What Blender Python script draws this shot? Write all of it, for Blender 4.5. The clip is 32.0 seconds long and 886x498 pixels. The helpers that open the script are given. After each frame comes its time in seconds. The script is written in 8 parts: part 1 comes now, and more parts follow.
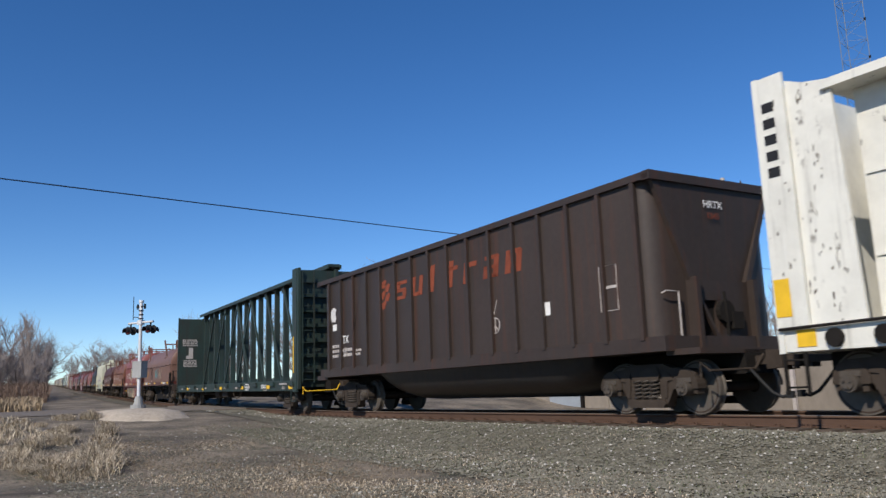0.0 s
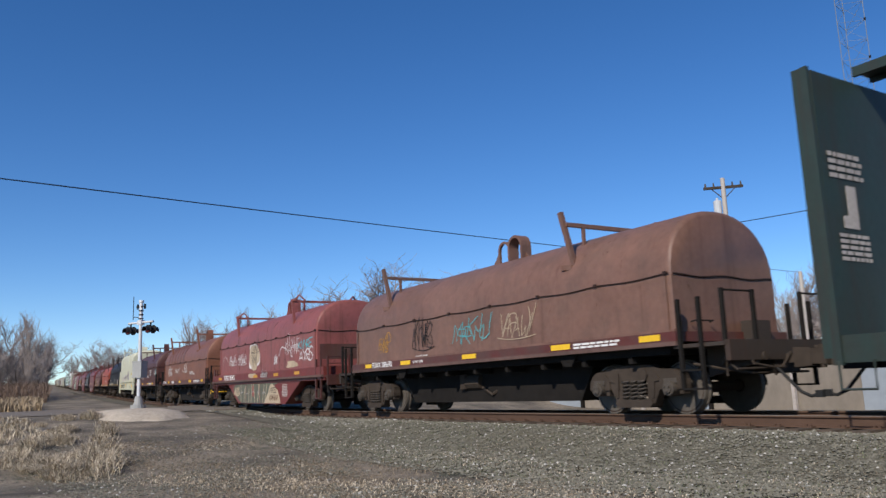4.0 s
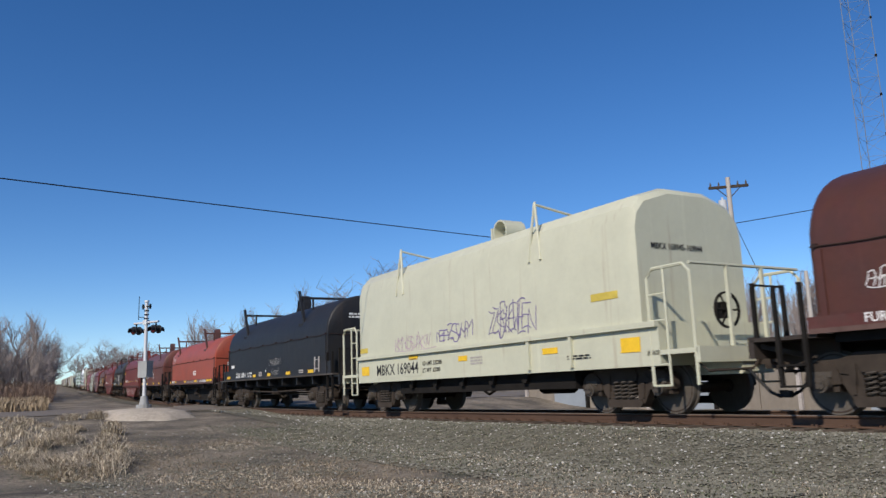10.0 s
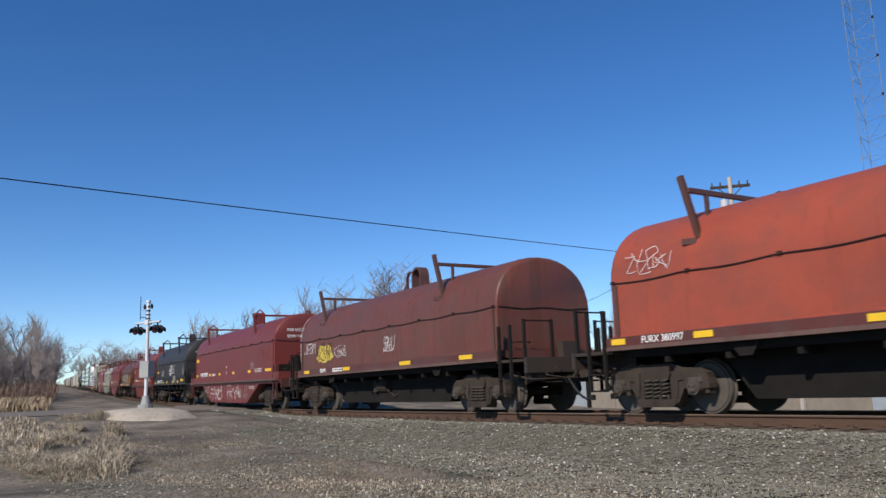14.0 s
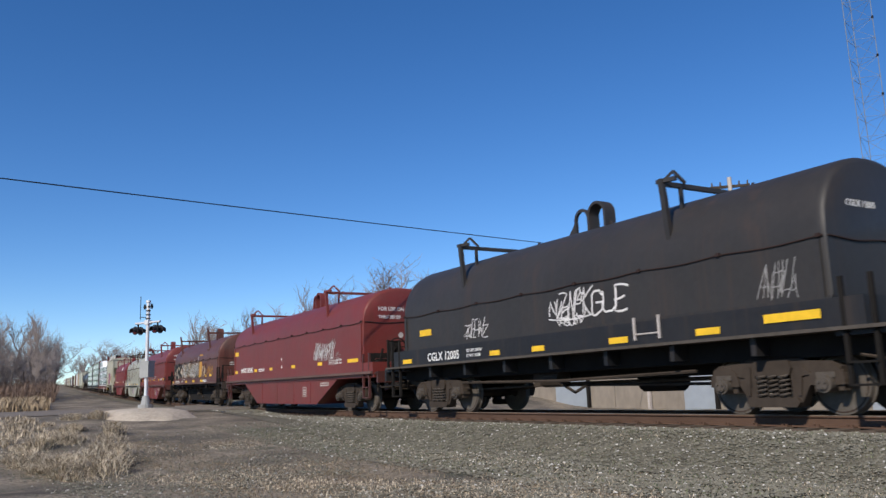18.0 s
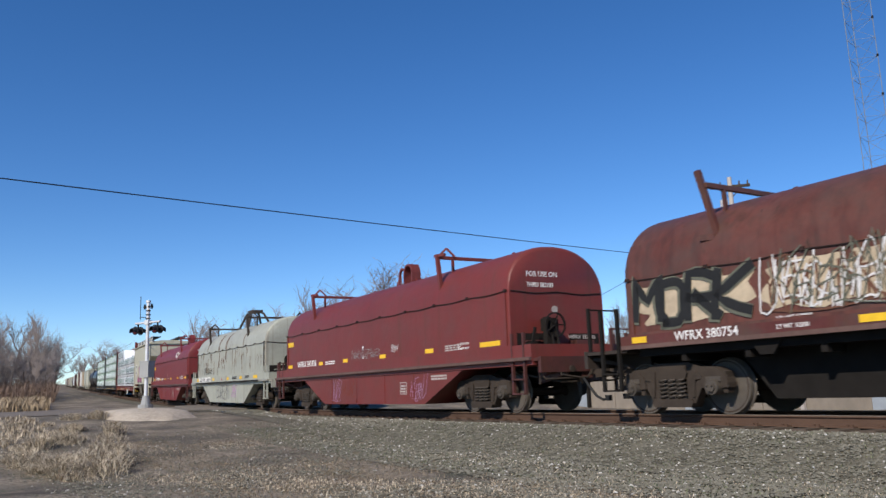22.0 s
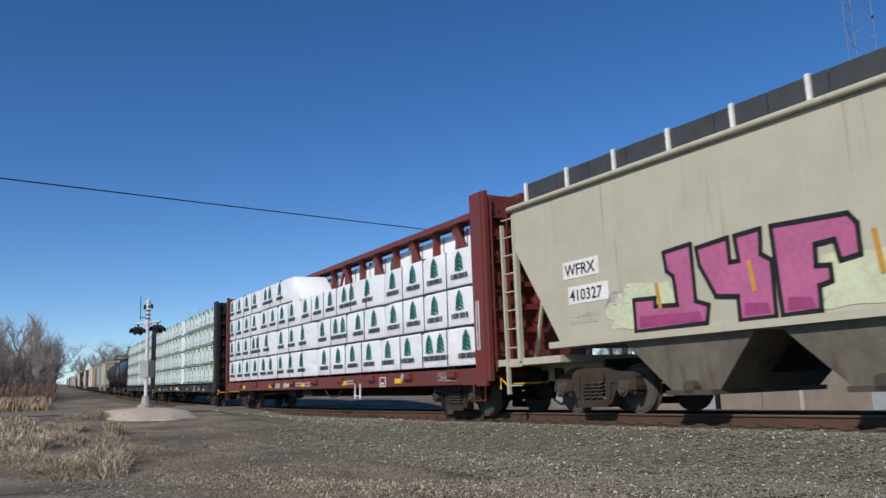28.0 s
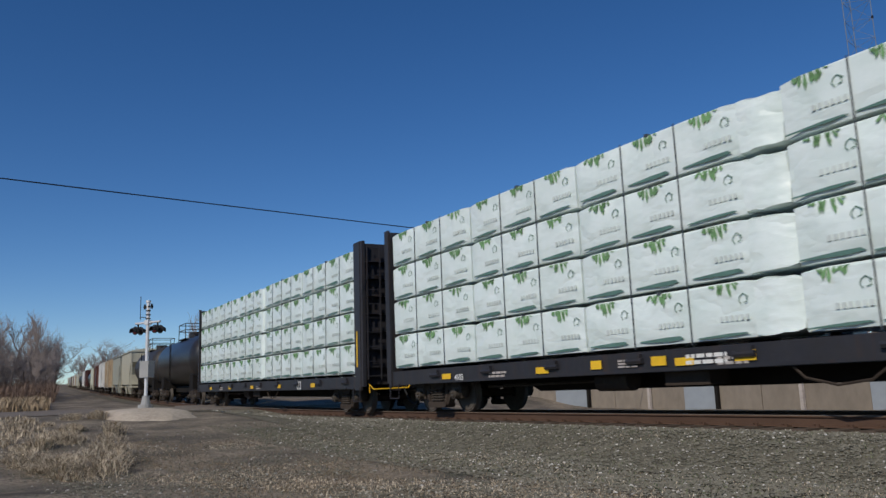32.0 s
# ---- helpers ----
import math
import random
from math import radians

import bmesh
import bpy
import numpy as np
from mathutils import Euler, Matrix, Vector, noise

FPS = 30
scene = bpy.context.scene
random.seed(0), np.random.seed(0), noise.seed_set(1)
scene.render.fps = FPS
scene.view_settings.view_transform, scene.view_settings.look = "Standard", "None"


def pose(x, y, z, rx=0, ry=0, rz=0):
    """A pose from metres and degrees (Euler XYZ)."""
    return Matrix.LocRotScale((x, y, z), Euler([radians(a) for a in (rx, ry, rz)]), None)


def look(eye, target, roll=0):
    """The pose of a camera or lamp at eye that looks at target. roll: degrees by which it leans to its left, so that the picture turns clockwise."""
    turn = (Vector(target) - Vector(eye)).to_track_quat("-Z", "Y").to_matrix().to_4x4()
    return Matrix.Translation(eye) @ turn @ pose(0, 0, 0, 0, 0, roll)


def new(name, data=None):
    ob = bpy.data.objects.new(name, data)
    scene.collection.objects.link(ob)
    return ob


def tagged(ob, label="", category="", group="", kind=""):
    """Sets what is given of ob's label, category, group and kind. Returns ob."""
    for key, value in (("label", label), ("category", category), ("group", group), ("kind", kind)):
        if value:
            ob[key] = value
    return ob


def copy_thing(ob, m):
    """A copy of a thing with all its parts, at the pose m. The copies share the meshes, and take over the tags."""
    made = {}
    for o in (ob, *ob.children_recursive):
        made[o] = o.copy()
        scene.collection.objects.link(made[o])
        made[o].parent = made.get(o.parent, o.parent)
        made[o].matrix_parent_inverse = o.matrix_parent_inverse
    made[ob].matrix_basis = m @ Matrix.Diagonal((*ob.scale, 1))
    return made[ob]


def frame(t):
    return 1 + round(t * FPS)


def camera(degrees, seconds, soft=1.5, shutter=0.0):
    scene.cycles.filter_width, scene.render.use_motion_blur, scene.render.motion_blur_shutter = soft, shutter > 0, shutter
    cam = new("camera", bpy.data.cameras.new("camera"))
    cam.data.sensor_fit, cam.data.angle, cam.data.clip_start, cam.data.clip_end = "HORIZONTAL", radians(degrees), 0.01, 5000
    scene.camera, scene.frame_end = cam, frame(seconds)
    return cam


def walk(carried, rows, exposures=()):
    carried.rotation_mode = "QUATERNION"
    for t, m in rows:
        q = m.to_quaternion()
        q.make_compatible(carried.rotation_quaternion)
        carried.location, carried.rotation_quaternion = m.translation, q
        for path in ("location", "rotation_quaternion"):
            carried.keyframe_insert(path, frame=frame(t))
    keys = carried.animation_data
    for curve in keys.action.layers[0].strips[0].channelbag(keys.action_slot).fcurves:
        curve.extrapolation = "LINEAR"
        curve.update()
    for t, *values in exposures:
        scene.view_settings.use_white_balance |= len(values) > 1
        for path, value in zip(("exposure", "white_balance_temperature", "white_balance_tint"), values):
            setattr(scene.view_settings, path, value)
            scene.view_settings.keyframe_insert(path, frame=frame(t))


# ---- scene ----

# ---------- camera, its small pan, and the exposure ----------
cam = camera(58.30, 32.0, soft=1.45, shutter=0.12)
EYE = Vector((0, 0, 0.5656))


def aim(yaw):
    a, p = radians(yaw), radians(10.048)
    way = Vector((-math.sin(a) * math.cos(p), math.cos(a) * math.cos(p), math.sin(p)))
    return look(EYE, EYE + way, -2.064)


PAN = [(0, 58.368), (6.5, 58.368), (7, 58.429), (8, 58.449), (8.5, 58.510), (9, 58.571), (9.5, 58.694), (10, 58.714), (10.5, 58.747), (11.5, 58.755), (12, 58.796), (13, 58.816), (32, 58.816)]
walk(cam, [(t, aim(y)) for t, y in PAN],
     exposures=[(0, 0.13), (1, 0.56), (2, 0.36), (3.2, 0.2), (5, 0.13), (7, 0.09), (10, 0.07), (11, -0.02), (12, 0.25), (13, 0.20), (16, 0.18), (19, 0.24), (22, 0.24), (24, 0.10), (25, -0.02), (26.5, 0.0), (28, -0.05), (29, -0.22), (30, -0.38), (31, -0.42), (32, -0.44)])

# ---------- sky and sun ----------
sky = bpy.data.worlds.new("clear_sky")
scene.world = sky
sky.use_nodes = True
tree = sky.node_tree
air = tree.nodes.new("ShaderNodeTexSky")
air.sky_type, air.sun_disc = "NISHITA", False
air.sun_elevation, air.sun_rotation = radians(36), radians(152)
air.air_density, air.dust_density, air.ozone_density, air.altitude = 0.75, 0.0, 3.2, 0
tint = tree.nodes.new("ShaderNodeHueSaturation")
tint.inputs["Saturation"].default_value = 1.25
tint.inputs["Hue"].default_value = 0.506
tree.links.new(air.outputs[0], tint.inputs["Color"])
tree.links.new(tint.outputs[0], tree.nodes["Background"].inputs[0])
tree.nodes["Background"].inputs[1].default_value = 0.120
sun = new("sun", bpy.data.lights.new("sun", "SUN"))
sun.data.energy, sun.data.angle, sun.data.color = 4.1, radians(0.5), (1.0, 0.92, 0.82)
SUN_AZ, SUN_EL = radians(152), radians(36)
sun.matrix_world = look((math.sin(SUN_AZ) * 30, math.cos(SUN_AZ) * 30, 30 * math.tan(SUN_EL)), (0, 0, 0))


# ---------- materials ----------
def nodes_of(name):
    m = bpy.data.materials.new(name)
    m.use_nodes = True
    t = m.node_tree
    t.nodes["Principled BSDF"].inputs["Specular IOR Level"].default_value = 0.2
    return m, t, t.nodes["Principled BSDF"]


def noise_node(t, scale, detail=6, stretch=(1, 1, 1), rough=0.6, offset=(0, 0, 0), per_object=True):
    c = t.nodes.new("ShaderNodeTexCoord")
    mp = t.nodes.new("ShaderNodeMapping")
    mp.inputs["Scale"].default_value = stretch
    mp.inputs["Location"].default_value = offset
    t.links.new(c.outputs["Object"], mp.inputs[0])
    n = t.nodes.new("ShaderNodeTexNoise")
    n.inputs["Scale"].default_value, n.inputs["Detail"].default_value, n.inputs["Roughness"].default_value = scale, detail, rough
    if per_object:
        n.noise_dimensions = "4D"
        info = t.nodes.new("ShaderNodeObjectInfo")
        mul = t.nodes.new("ShaderNodeMath")
        mul.operation = "MULTIPLY"
        mul.inputs[1].default_value = 37.0
        t.links.new(info.outputs["Random"], mul.inputs[0])
        t.links.new(mul.outputs[0], n.inputs["W"])
    t.links.new(mp.outputs[0], n.inputs["Vector"])
    return n.outputs[0]


def ramp(t, src, a, b):
    r = t.nodes.new("ShaderNodeMapRange")
    r.inputs["From Min"].default_value, r.inputs["From Max"].default_value = a, b
    t.links.new(src, r.inputs[0])
    return r.outputs[0]


def mixed(t, fac, a, b, kind="MIX"):
    m = t.nodes.new("ShaderNodeMix")
    m.data_type, m.blend_type = "RGBA", kind
    for slot, v in ((0, fac), (6, a), (7, b)):
        if hasattr(v, "links"):
            t.links.new(v, m.inputs[slot])
        else:
            m.inputs[slot].default_value = v if slot == 0 else (*v, 1)
    return m.outputs[2]


def bumped(t, bsdf, src, strength, depth):
    b = t.nodes.new("ShaderNodeBump")
    b.inputs["Strength"].default_value, b.inputs["Distance"].default_value = strength, depth
    t.links.new(src, b.inputs["Height"])
    t.links.new(b.outputs[0], bsdf.inputs["Normal"])


def paint(name, col, wear=0.25, rust=(0.09, 0.035, 0.018), rough=0.55, streak=0.5, fade=0.25, dirt=0.3):
    """Weathered paint on steel: faded blotches, streaks that run down, rust spots and road dirt."""
    soil = (0.075, 0.06, 0.048) if max(col) > 0.08 else (0.034, 0.028, 0.023)
    m, t, b = nodes_of(name)
    pale = tuple(min(0.85, c * (1 + fade) + 0.02 * fade) for c in col)
    dark = tuple(c * (1 - 0.45 * fade) for c in col)
    base = mixed(t, ramp(t, noise_node(t, 0.55, 4), 0.35, 0.65), dark, pale)
    base = mixed(t, 0.5, base, mixed(t, ramp(t, noise_node(t, 9, 8), 0.3, 0.7), dark, pale))
    runs = ramp(t, noise_node(t, 1.0, 7, (5.5, 5.5, 0.22)), 0.60 - 0.17 * streak, 0.76 - 0.12 * streak)
    base = mixed(t, runs, base, tuple(0.4 * c + 0.6 * d for c, d in zip(col, rust)))
    washed = ramp(t, noise_node(t, 1.0, 6, (9, 9, 0.35), 0.6, (2, 5, 8)), 0.60, 0.74)
    wm = t.nodes.new("ShaderNodeMath")
    wm.operation, wm.inputs[1].default_value = "MULTIPLY", 0.45
    t.links.new(washed, wm.inputs[0])
    base = mixed(t, wm.outputs[0], base, tuple(min(0.8, c * 1.3 + 0.010) for c in col))
    spots = ramp(t, noise_node(t, 4.0, 10, (1, 1, 0.45), 0.72, (3, 7, 1)), 0.70 - 0.16 * wear, 0.76 - 0.12 * wear)
    base = mixed(t, spots, base, rust)
    grime = ramp(t, noise_node(t, 1.6, 8, (1, 1, 1), 0.65, (9, 2, 5)), 0.42, 0.72)
    gm = t.nodes.new("ShaderNodeMath")
    gm.operation, gm.inputs[1].default_value = "MULTIPLY", min(0.75, dirt * 1.9)
    t.links.new(grime, gm.inputs[0])
    base = mixed(t, gm.outputs[0], base, soil)
    t.links.new(base, b.inputs["Base Color"])
    b.inputs["Roughness"].default_value = rough
    rg = t.nodes.new("ShaderNodeMapRange")
    rg.inputs["To Min"].default_value, rg.inputs["To Max"].default_value = rough - 0.08, 0.85
    t.links.new(spots, rg.inputs[0])
    t.links.new(rg.outputs[0], b.inputs["Roughness"])
    b.inputs["Specular IOR Level"].default_value = 0.35
    bumped(t, b, noise_node(t, 2.2, 6), 0.4, 0.03)
    return m


def plain(name, col, rough=0.7, var=0.3, scale=6, metal=0.0, bump=0.15, depth=0.01, stretch=(1, 1, 1), per_object=True):
    m, t, b = nodes_of(name)
    lo, hi = tuple(c * (1 - var) for c in col), tuple(min(0.9, c * (1 + var)) for c in col)
    c1 = mixed(t, ramp(t, noise_node(t, scale, 8, stretch, 0.65, per_object=per_object), 0.3, 0.7), lo, hi)
    c2 = mixed(t, ramp(t, noise_node(t, scale * 0.12, 3, stretch, per_object=per_object), 0.35, 0.65), lo, hi)
    t.links.new(mixed(t, 0.4, c1, c2), b.inputs["Base Color"])
    b.inputs["Roughness"].default_value, b.inputs["Metallic"].default_value = rough, metal
    if bump:
        bumped(t, b, noise_node(t, scale * 1.5, 6, per_object=per_object), bump, depth)
    return m


M = {}
M["steel"] = plain("dusty_cast_steel", (0.046, 0.035, 0.027), 0.8, 0.4, 5, bump=0.3)
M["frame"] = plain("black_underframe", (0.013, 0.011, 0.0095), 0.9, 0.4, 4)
M["wheel"] = plain("rusty_wheel", (0.042, 0.029, 0.022), 0.85, 0.3, 8)
M["tread"] = plain("worn_tread", (0.11, 0.095, 0.08), 0.6, 0.25, 9, 0.2)
M["cap"] = plain("bearing_grey", (0.075, 0.063, 0.052), 0.6, 0.3, 8)
M["spring"] = plain("spring_steel", (0.06, 0.05, 0.042), 0.7, 0.3, 9)
M["hose"] = plain("black_rubber", (0.02, 0.02, 0.02), 0.6, 0.2, 9)
M["yellow"] = plain("yellow_reflector", (0.75, 0.46, 0.03), 0.45, 0.18, 7, bump=0)
M["white"] = plain("white_stencil", (0.72, 0.71, 0.68), 0.6, 0.15, 14, bump=0)
M["dimwhite"] = plain("worn_white_stencil", (0.42, 0.38, 0.35), 0.7, 0.35, 18, bump=0)
M["blackink"] = plain("black_stencil", (0.02, 0.02, 0.022), 0.6, 0.2, 14, bump=0)
M["redink"] = plain("faded_red_lettering", (0.21, 0.055, 0.03), 0.7, 0.35, 3, bump=0)
M["ledge"] = plain("grey_worn_ledge", (0.27, 0.26, 0.23), 0.6, 0.3, 5)
M["rubbed"] = plain("rubbed_brown_ledge", (0.12, 0.072, 0.060), 0.6, 0.35, 5)
M["seal"] = plain("dark_seal_rope", (0.034, 0.020, 0.017), 0.85, 0.3, 9)


# ---------- mesh building ----------
class Bits:
    """Collects simple solids, which become one mesh."""

    def __init__(self):
        self.v, self.f, self.mi = [], [], []
        self.slot = 0

    def add(self, verts, faces):
        k = len(self.v)
        self.v += [tuple(p) for p in verts]
        self.f += [tuple(i + k for i in f) for f in faces]
        self.mi += [self.slot] * len(faces)
        return self

    def box(self, x0, x1, y0, y1, z0, z1):
        return self.add([(x, y, z) for x in (x0, x1) for y in (y0, y1) for z in (z0, z1)],
                        [(0, 1, 3, 2), (4, 6, 7, 5), (0, 4, 5, 1), (2, 3, 7, 6), (0, 2, 6, 4), (1, 5, 7, 3)])

    def beam(self, a, b, w, d, up=(0, 0, 1)):
        a, b = Vector(a), Vector(b)
        n = (b - a).normalized()
        u = Vector(up)
        if abs(n.dot(u)) > 0.95:
            u = Vector((0, 1, 0))
        s = n.cross(u).normalized() * (w / 2)
        h = s.cross(n).normalized() * (d / 2)
        ring = [s + h, -s + h, -s - h, s - h]
        return self.add([a + r for r in ring] + [b + r for r in ring],
                        [(0, 1, 5, 4), (1, 2, 6, 5), (2, 3, 7, 6), (3, 0, 4, 7), (3, 2, 1, 0), (4, 5, 6, 7)])

    def cyl(self, a, b, r, n=12, r2=None):
        a, b = Vector(a), Vector(b)
        r2 = r if r2 is None else r2
        d = (b - a).normalized()
        u = d.orthogonal().normalized()
        w = d.cross(u)
        ring = [u * math.cos(i * math.tau / n) + w * math.sin(i * math.tau / n) for i in range(n)]
        return self.add([a + p * r for p in ring] + [b + p * r2 for p in ring],
                        [(i, (i + 1) % n, n + (i + 1) % n, n + i) for i in range(n)]
                        + [tuple(range(n))[::-1], tuple(range(n, 2 * n))])

    def tube(self, pts, r, n=6):
        pts = [Vector(p) for p in pts]
        rings = []
        for i, p in enumerate(pts):
            d = (pts[min(i + 1, len(pts) - 1)] - pts[max(i - 1, 0)]).normalized()
            u = d.cross(Vector((0.31, 0.2, 0.93))).normalized()
            w = d.cross(u)
            rings += [p + (u * math.cos(k * math.tau / n) + w * math.sin(k * math.tau / n)) * r for k in range(n)]
        m = len(pts)
        return self.add(rings, [(i * n + k, i * n + (k + 1) % n, (i + 1) * n + (k + 1) % n, (i + 1) * n + k)
                                for i in range(m - 1) for k in range(n)]
                        + [tuple(range(n))[::-1], tuple(range((m - 1) * n, m * n))])

    def loft(self, rings, closed=True):
        n = len(rings[0])
        return self.add([p for r in rings for p in r],
                        [(i * n + k, i * n + (k + 1) % n, (i + 1) * n + (k + 1) % n, (i + 1) * n + k)
                         for i in range(len(rings) - 1) for k in range(n)]
                        + ([tuple(range(n))[::-1], tuple(range((len(rings) - 1) * n, len(rings) * n))] if closed else []))

    def slab(self, outline, y0, y1):
        """A flat shape in x and z with its thickness along y."""
        return self.loft([[(x, y0, z) for x, z in outline], [(x, y1, z) for x, z in outline]])

    def lathe(self, prof, n=28, closed=True):
        """Turned about the y axis: prof holds (radius, y)."""
        rings = [[(r * math.cos(k * math.tau / n), y, r * math.sin(k * math.tau / n)) for k in range(n)] for r, y in prof]
        return self.loft(rings, closed)

    def mesh(self, name, mats, smooth=None):
        me = bpy.data.meshes.new(name)
        me.from_pydata(self.v, [], self.f)
        for m in (mats if isinstance(mats, (list, tuple)) else [mats]):
            me.materials.append(m)
        me.polygons.foreach_set("material_index", self.mi)
        bm = bmesh.new()
        bm.from_mesh(me)
        bmesh.ops.recalc_face_normals(bm, faces=bm.faces)
        bm.to_mesh(me)
        bm.free()
        if smooth:
            me.shade_smooth()
            me.set_sharp_from_angle(angle=radians(smooth))
        return me


CACHE = {}


def part(name, shape, mats, parent, label="", at=None, smooth=None):
    """One mesh object under a thing or a part. shape: Bits, or a mesh that is shared."""
    me = shape.mesh(name, mats, smooth) if isinstance(shape, Bits) else shape
    ob = new(name, me)
    ob.parent = parent
    if at is not None:
        ob.matrix_basis = at
    if label:
        ob["label"] = label
    return ob


def shared(key, make):
    if key not in CACHE:
        CACHE[key] = make()
    return CACHE[key]


def thing(name, label, category, group="", kind="", at=None):
    ob = tagged(new(name), label, category, group, kind)
    if at is not None:
        ob.matrix_basis = at
    return ob


def words(text, size, mat, squeeze=1.0):
    """Lettering as a thin mesh in its own x and y, from the built-in font."""
    def make():
        c = bpy.data.curves.new("lettering", "FONT")
        c.body, c.size, c.extrude, c.resolution_u = text, size, 0.002, 2
        c.offset = 0.010 * size
        ob = bpy.data.objects.new("lettering", c)
        scene.collection.objects.link(ob)
        bpy.context.view_layer.update()
        me = bpy.data.meshes.new_from_object(ob.evaluated_get(bpy.context.evaluated_depsgraph_get()))
        bpy.data.objects.remove(ob)
        bpy.data.curves.remove(c)
        me.transform(Matrix.Diagonal((squeeze, 1, 1, 1)))
        me.materials.clear()
        me.materials.append(mat)
        return me
    return shared(("text", text, size, mat.name, squeeze), make)


def letter(parent, text, x, y, z, size, mat, end=False, squeeze=1.0, name="lettering"):
    return part(name, words(text, size, mat, squeeze), None, parent, at=pose(x, y, z, 90, 0, 90 if end else 0))


def bars(parent, x, y, z, w, h, rows, mat, end=False, seed=0):
    """Small print that nobody can read: rows of short bars."""
    rnd = random.Random(seed + round(x * 100) + round(z * 1000))
    b = Bits()
    step = h / rows
    for i in range(rows):
        a = 0.0
        while a < w - 0.04:
            k = min(rnd.uniform(0.06, 0.22), w - a)
            zz = z + h - (i + 1) * step
            if end:
                b.box(x, x + 0.004, y + a, y + a + k, zz, zz + step * 0.62)
            else:
                b.box(x + a, x + a + k, y - 0.004, y, zz, zz + step * 0.62)
            a += k + 0.035
    return part("small_print", b, mat, parent)


def patch(parent, x, y, z, w, h, mat, name="reflector", label=""):
    return part(name, Bits().box(x, x + w, y - 0.006, y, z, z + h), mat, parent, label)


# sprayed letters: strokes on a grid of 4 by 6, two digits a point
STROKES = {"A": "002640|1232", "B": "000636453403|3342413000", "E": "40000646|0333", "F": "000646|0333", "G": "45361605011030414323", "H": "0006|4046|0343", "I": "2026",
        "J": "4641301001", "K": "0006|460340", "L": "060040", "M": "0006234640", "N": "00064046", "O": "100105163645413010", "P": "000636454303",
        "R": "000636454303|1340", "S": "45361605044241301001", "T": "0646|2620", "U": "060110304146", "V": "062046", "W": "0610233046",
        "X": "0046|0640", "Y": "062346|2320", "Z": "06460040", "4": "30360242", "-": "1333", "o": "100103143443413010", "v": "042044",
        "e": "024243341403011030", "n": "0004|03143440", "u": "04011030414440", "r": "0004|03143443", "i": "2024"}


def ribbon(b, pts, y, thick):
    """A flat sprayed stroke along points in x and z."""
    rings = []
    for i, (px, pz) in enumerate(pts):
        d = Vector((pts[min(i + 1, len(pts) - 1)][0] - pts[max(i - 1, 0)][0], pts[min(i + 1, len(pts) - 1)][1] - pts[max(i - 1, 0)][1]))
        if d.length < 1e-4:
            continue
        d.normalize()
        nx, nz = -d.y * thick / 2, d.x * thick / 2
        if i in (0, len(pts) - 1):
            k = -1 if i == 0 else 1
            px, pz = px + k * d.x * thick * 0.4, pz + k * d.y * thick * 0.4
        rings.append([(px + nx, y, pz + nz), (px - nx, y, pz - nz), (px - nx, y - 0.002, pz - nz), (px + nx, y - 0.002, pz + nz)])
    if len(rings) > 1:
        b.loft(rings)


def tagword(parent, text, x, y, z, w, h, mat, seed, thick=0.03, wild=0.0, lean=0.12, name="graffiti_tag", label=""):
    """Words written by hand; wild letters overlap and jump."""
    rnd = random.Random(seed)
    b = Bits()
    cell = w / len(text)
    for i, ch in enumerate(text):
        if ch not in STROKES:
            continue
        kx = cell * (0.62 + 0.45 * wild + rnd.uniform(0, 0.3) * wild) / 4
        kz = h * (1 + rnd.uniform(-0.3, 0.12) * wild) / 6
        x0, z0 = x + i * cell + rnd.uniform(-0.2, 0.1) * wild * cell, z + rnd.uniform(0, 0.16) * wild * h
        for line_ in STROKES[ch].split("|"):
            raw = [(int(line_[k]) + rnd.uniform(-0.3, 0.3), int(line_[k + 1]) + rnd.uniform(-0.4, 0.4)) for k in range(0, len(line_), 2)]
            pts = []
            for k in range(len(raw) - 1):
                (ax, az), (cx, cz) = raw[k], raw[k + 1]
                bend = rnd.uniform(-0.35, 0.35) * (0.4 + wild)
                for u in (0.0, 0.35, 0.7):
                    q = bend * math.sin(u * math.pi)
                    pts.append((ax + (cx - ax) * u + q * 0.6, az + (cz - az) * u + q))
            pts.append(raw[-1])
            ribbon(b, [(x0 + px * kx + lean * pz * kz, z0 + pz * kz) for px, pz in pts], y - 0.003 - 0.0007 * (i % 4), thick)
    return part(name, b, mat, parent, label)


def scrawl(parent, x, y, z, w, h, mat, seed, thick=0.025, loops=5, name="graffiti_tag", label=""):
    """A sprayed tag nobody can read: cramped overlapping hand strokes with a tail."""
    rnd = random.Random(seed)
    n = max(3, round(loops * 1.6))
    tag = tagword(parent, "".join(rnd.choice("ABEHKMNPRSUVWYZK") for _ in range(n)), x, y, z, w, h, mat, seed, max(0.010, thick * 0.6), 1.5, rnd.uniform(0.0, 0.3), name, label)
    if rnd.random() < 0.5:
        tail = Bits()
        ribbon(tail, [(x + w * u, z - 0.04 * h + h * 0.35 * (u - 0.6) ** 2) for u in [k / 8 * 1.15 for k in range(9)]], y - 0.006, max(0.010, thick * 0.5))
        part("graffiti_tail", tail, mat, tag)
    return tag


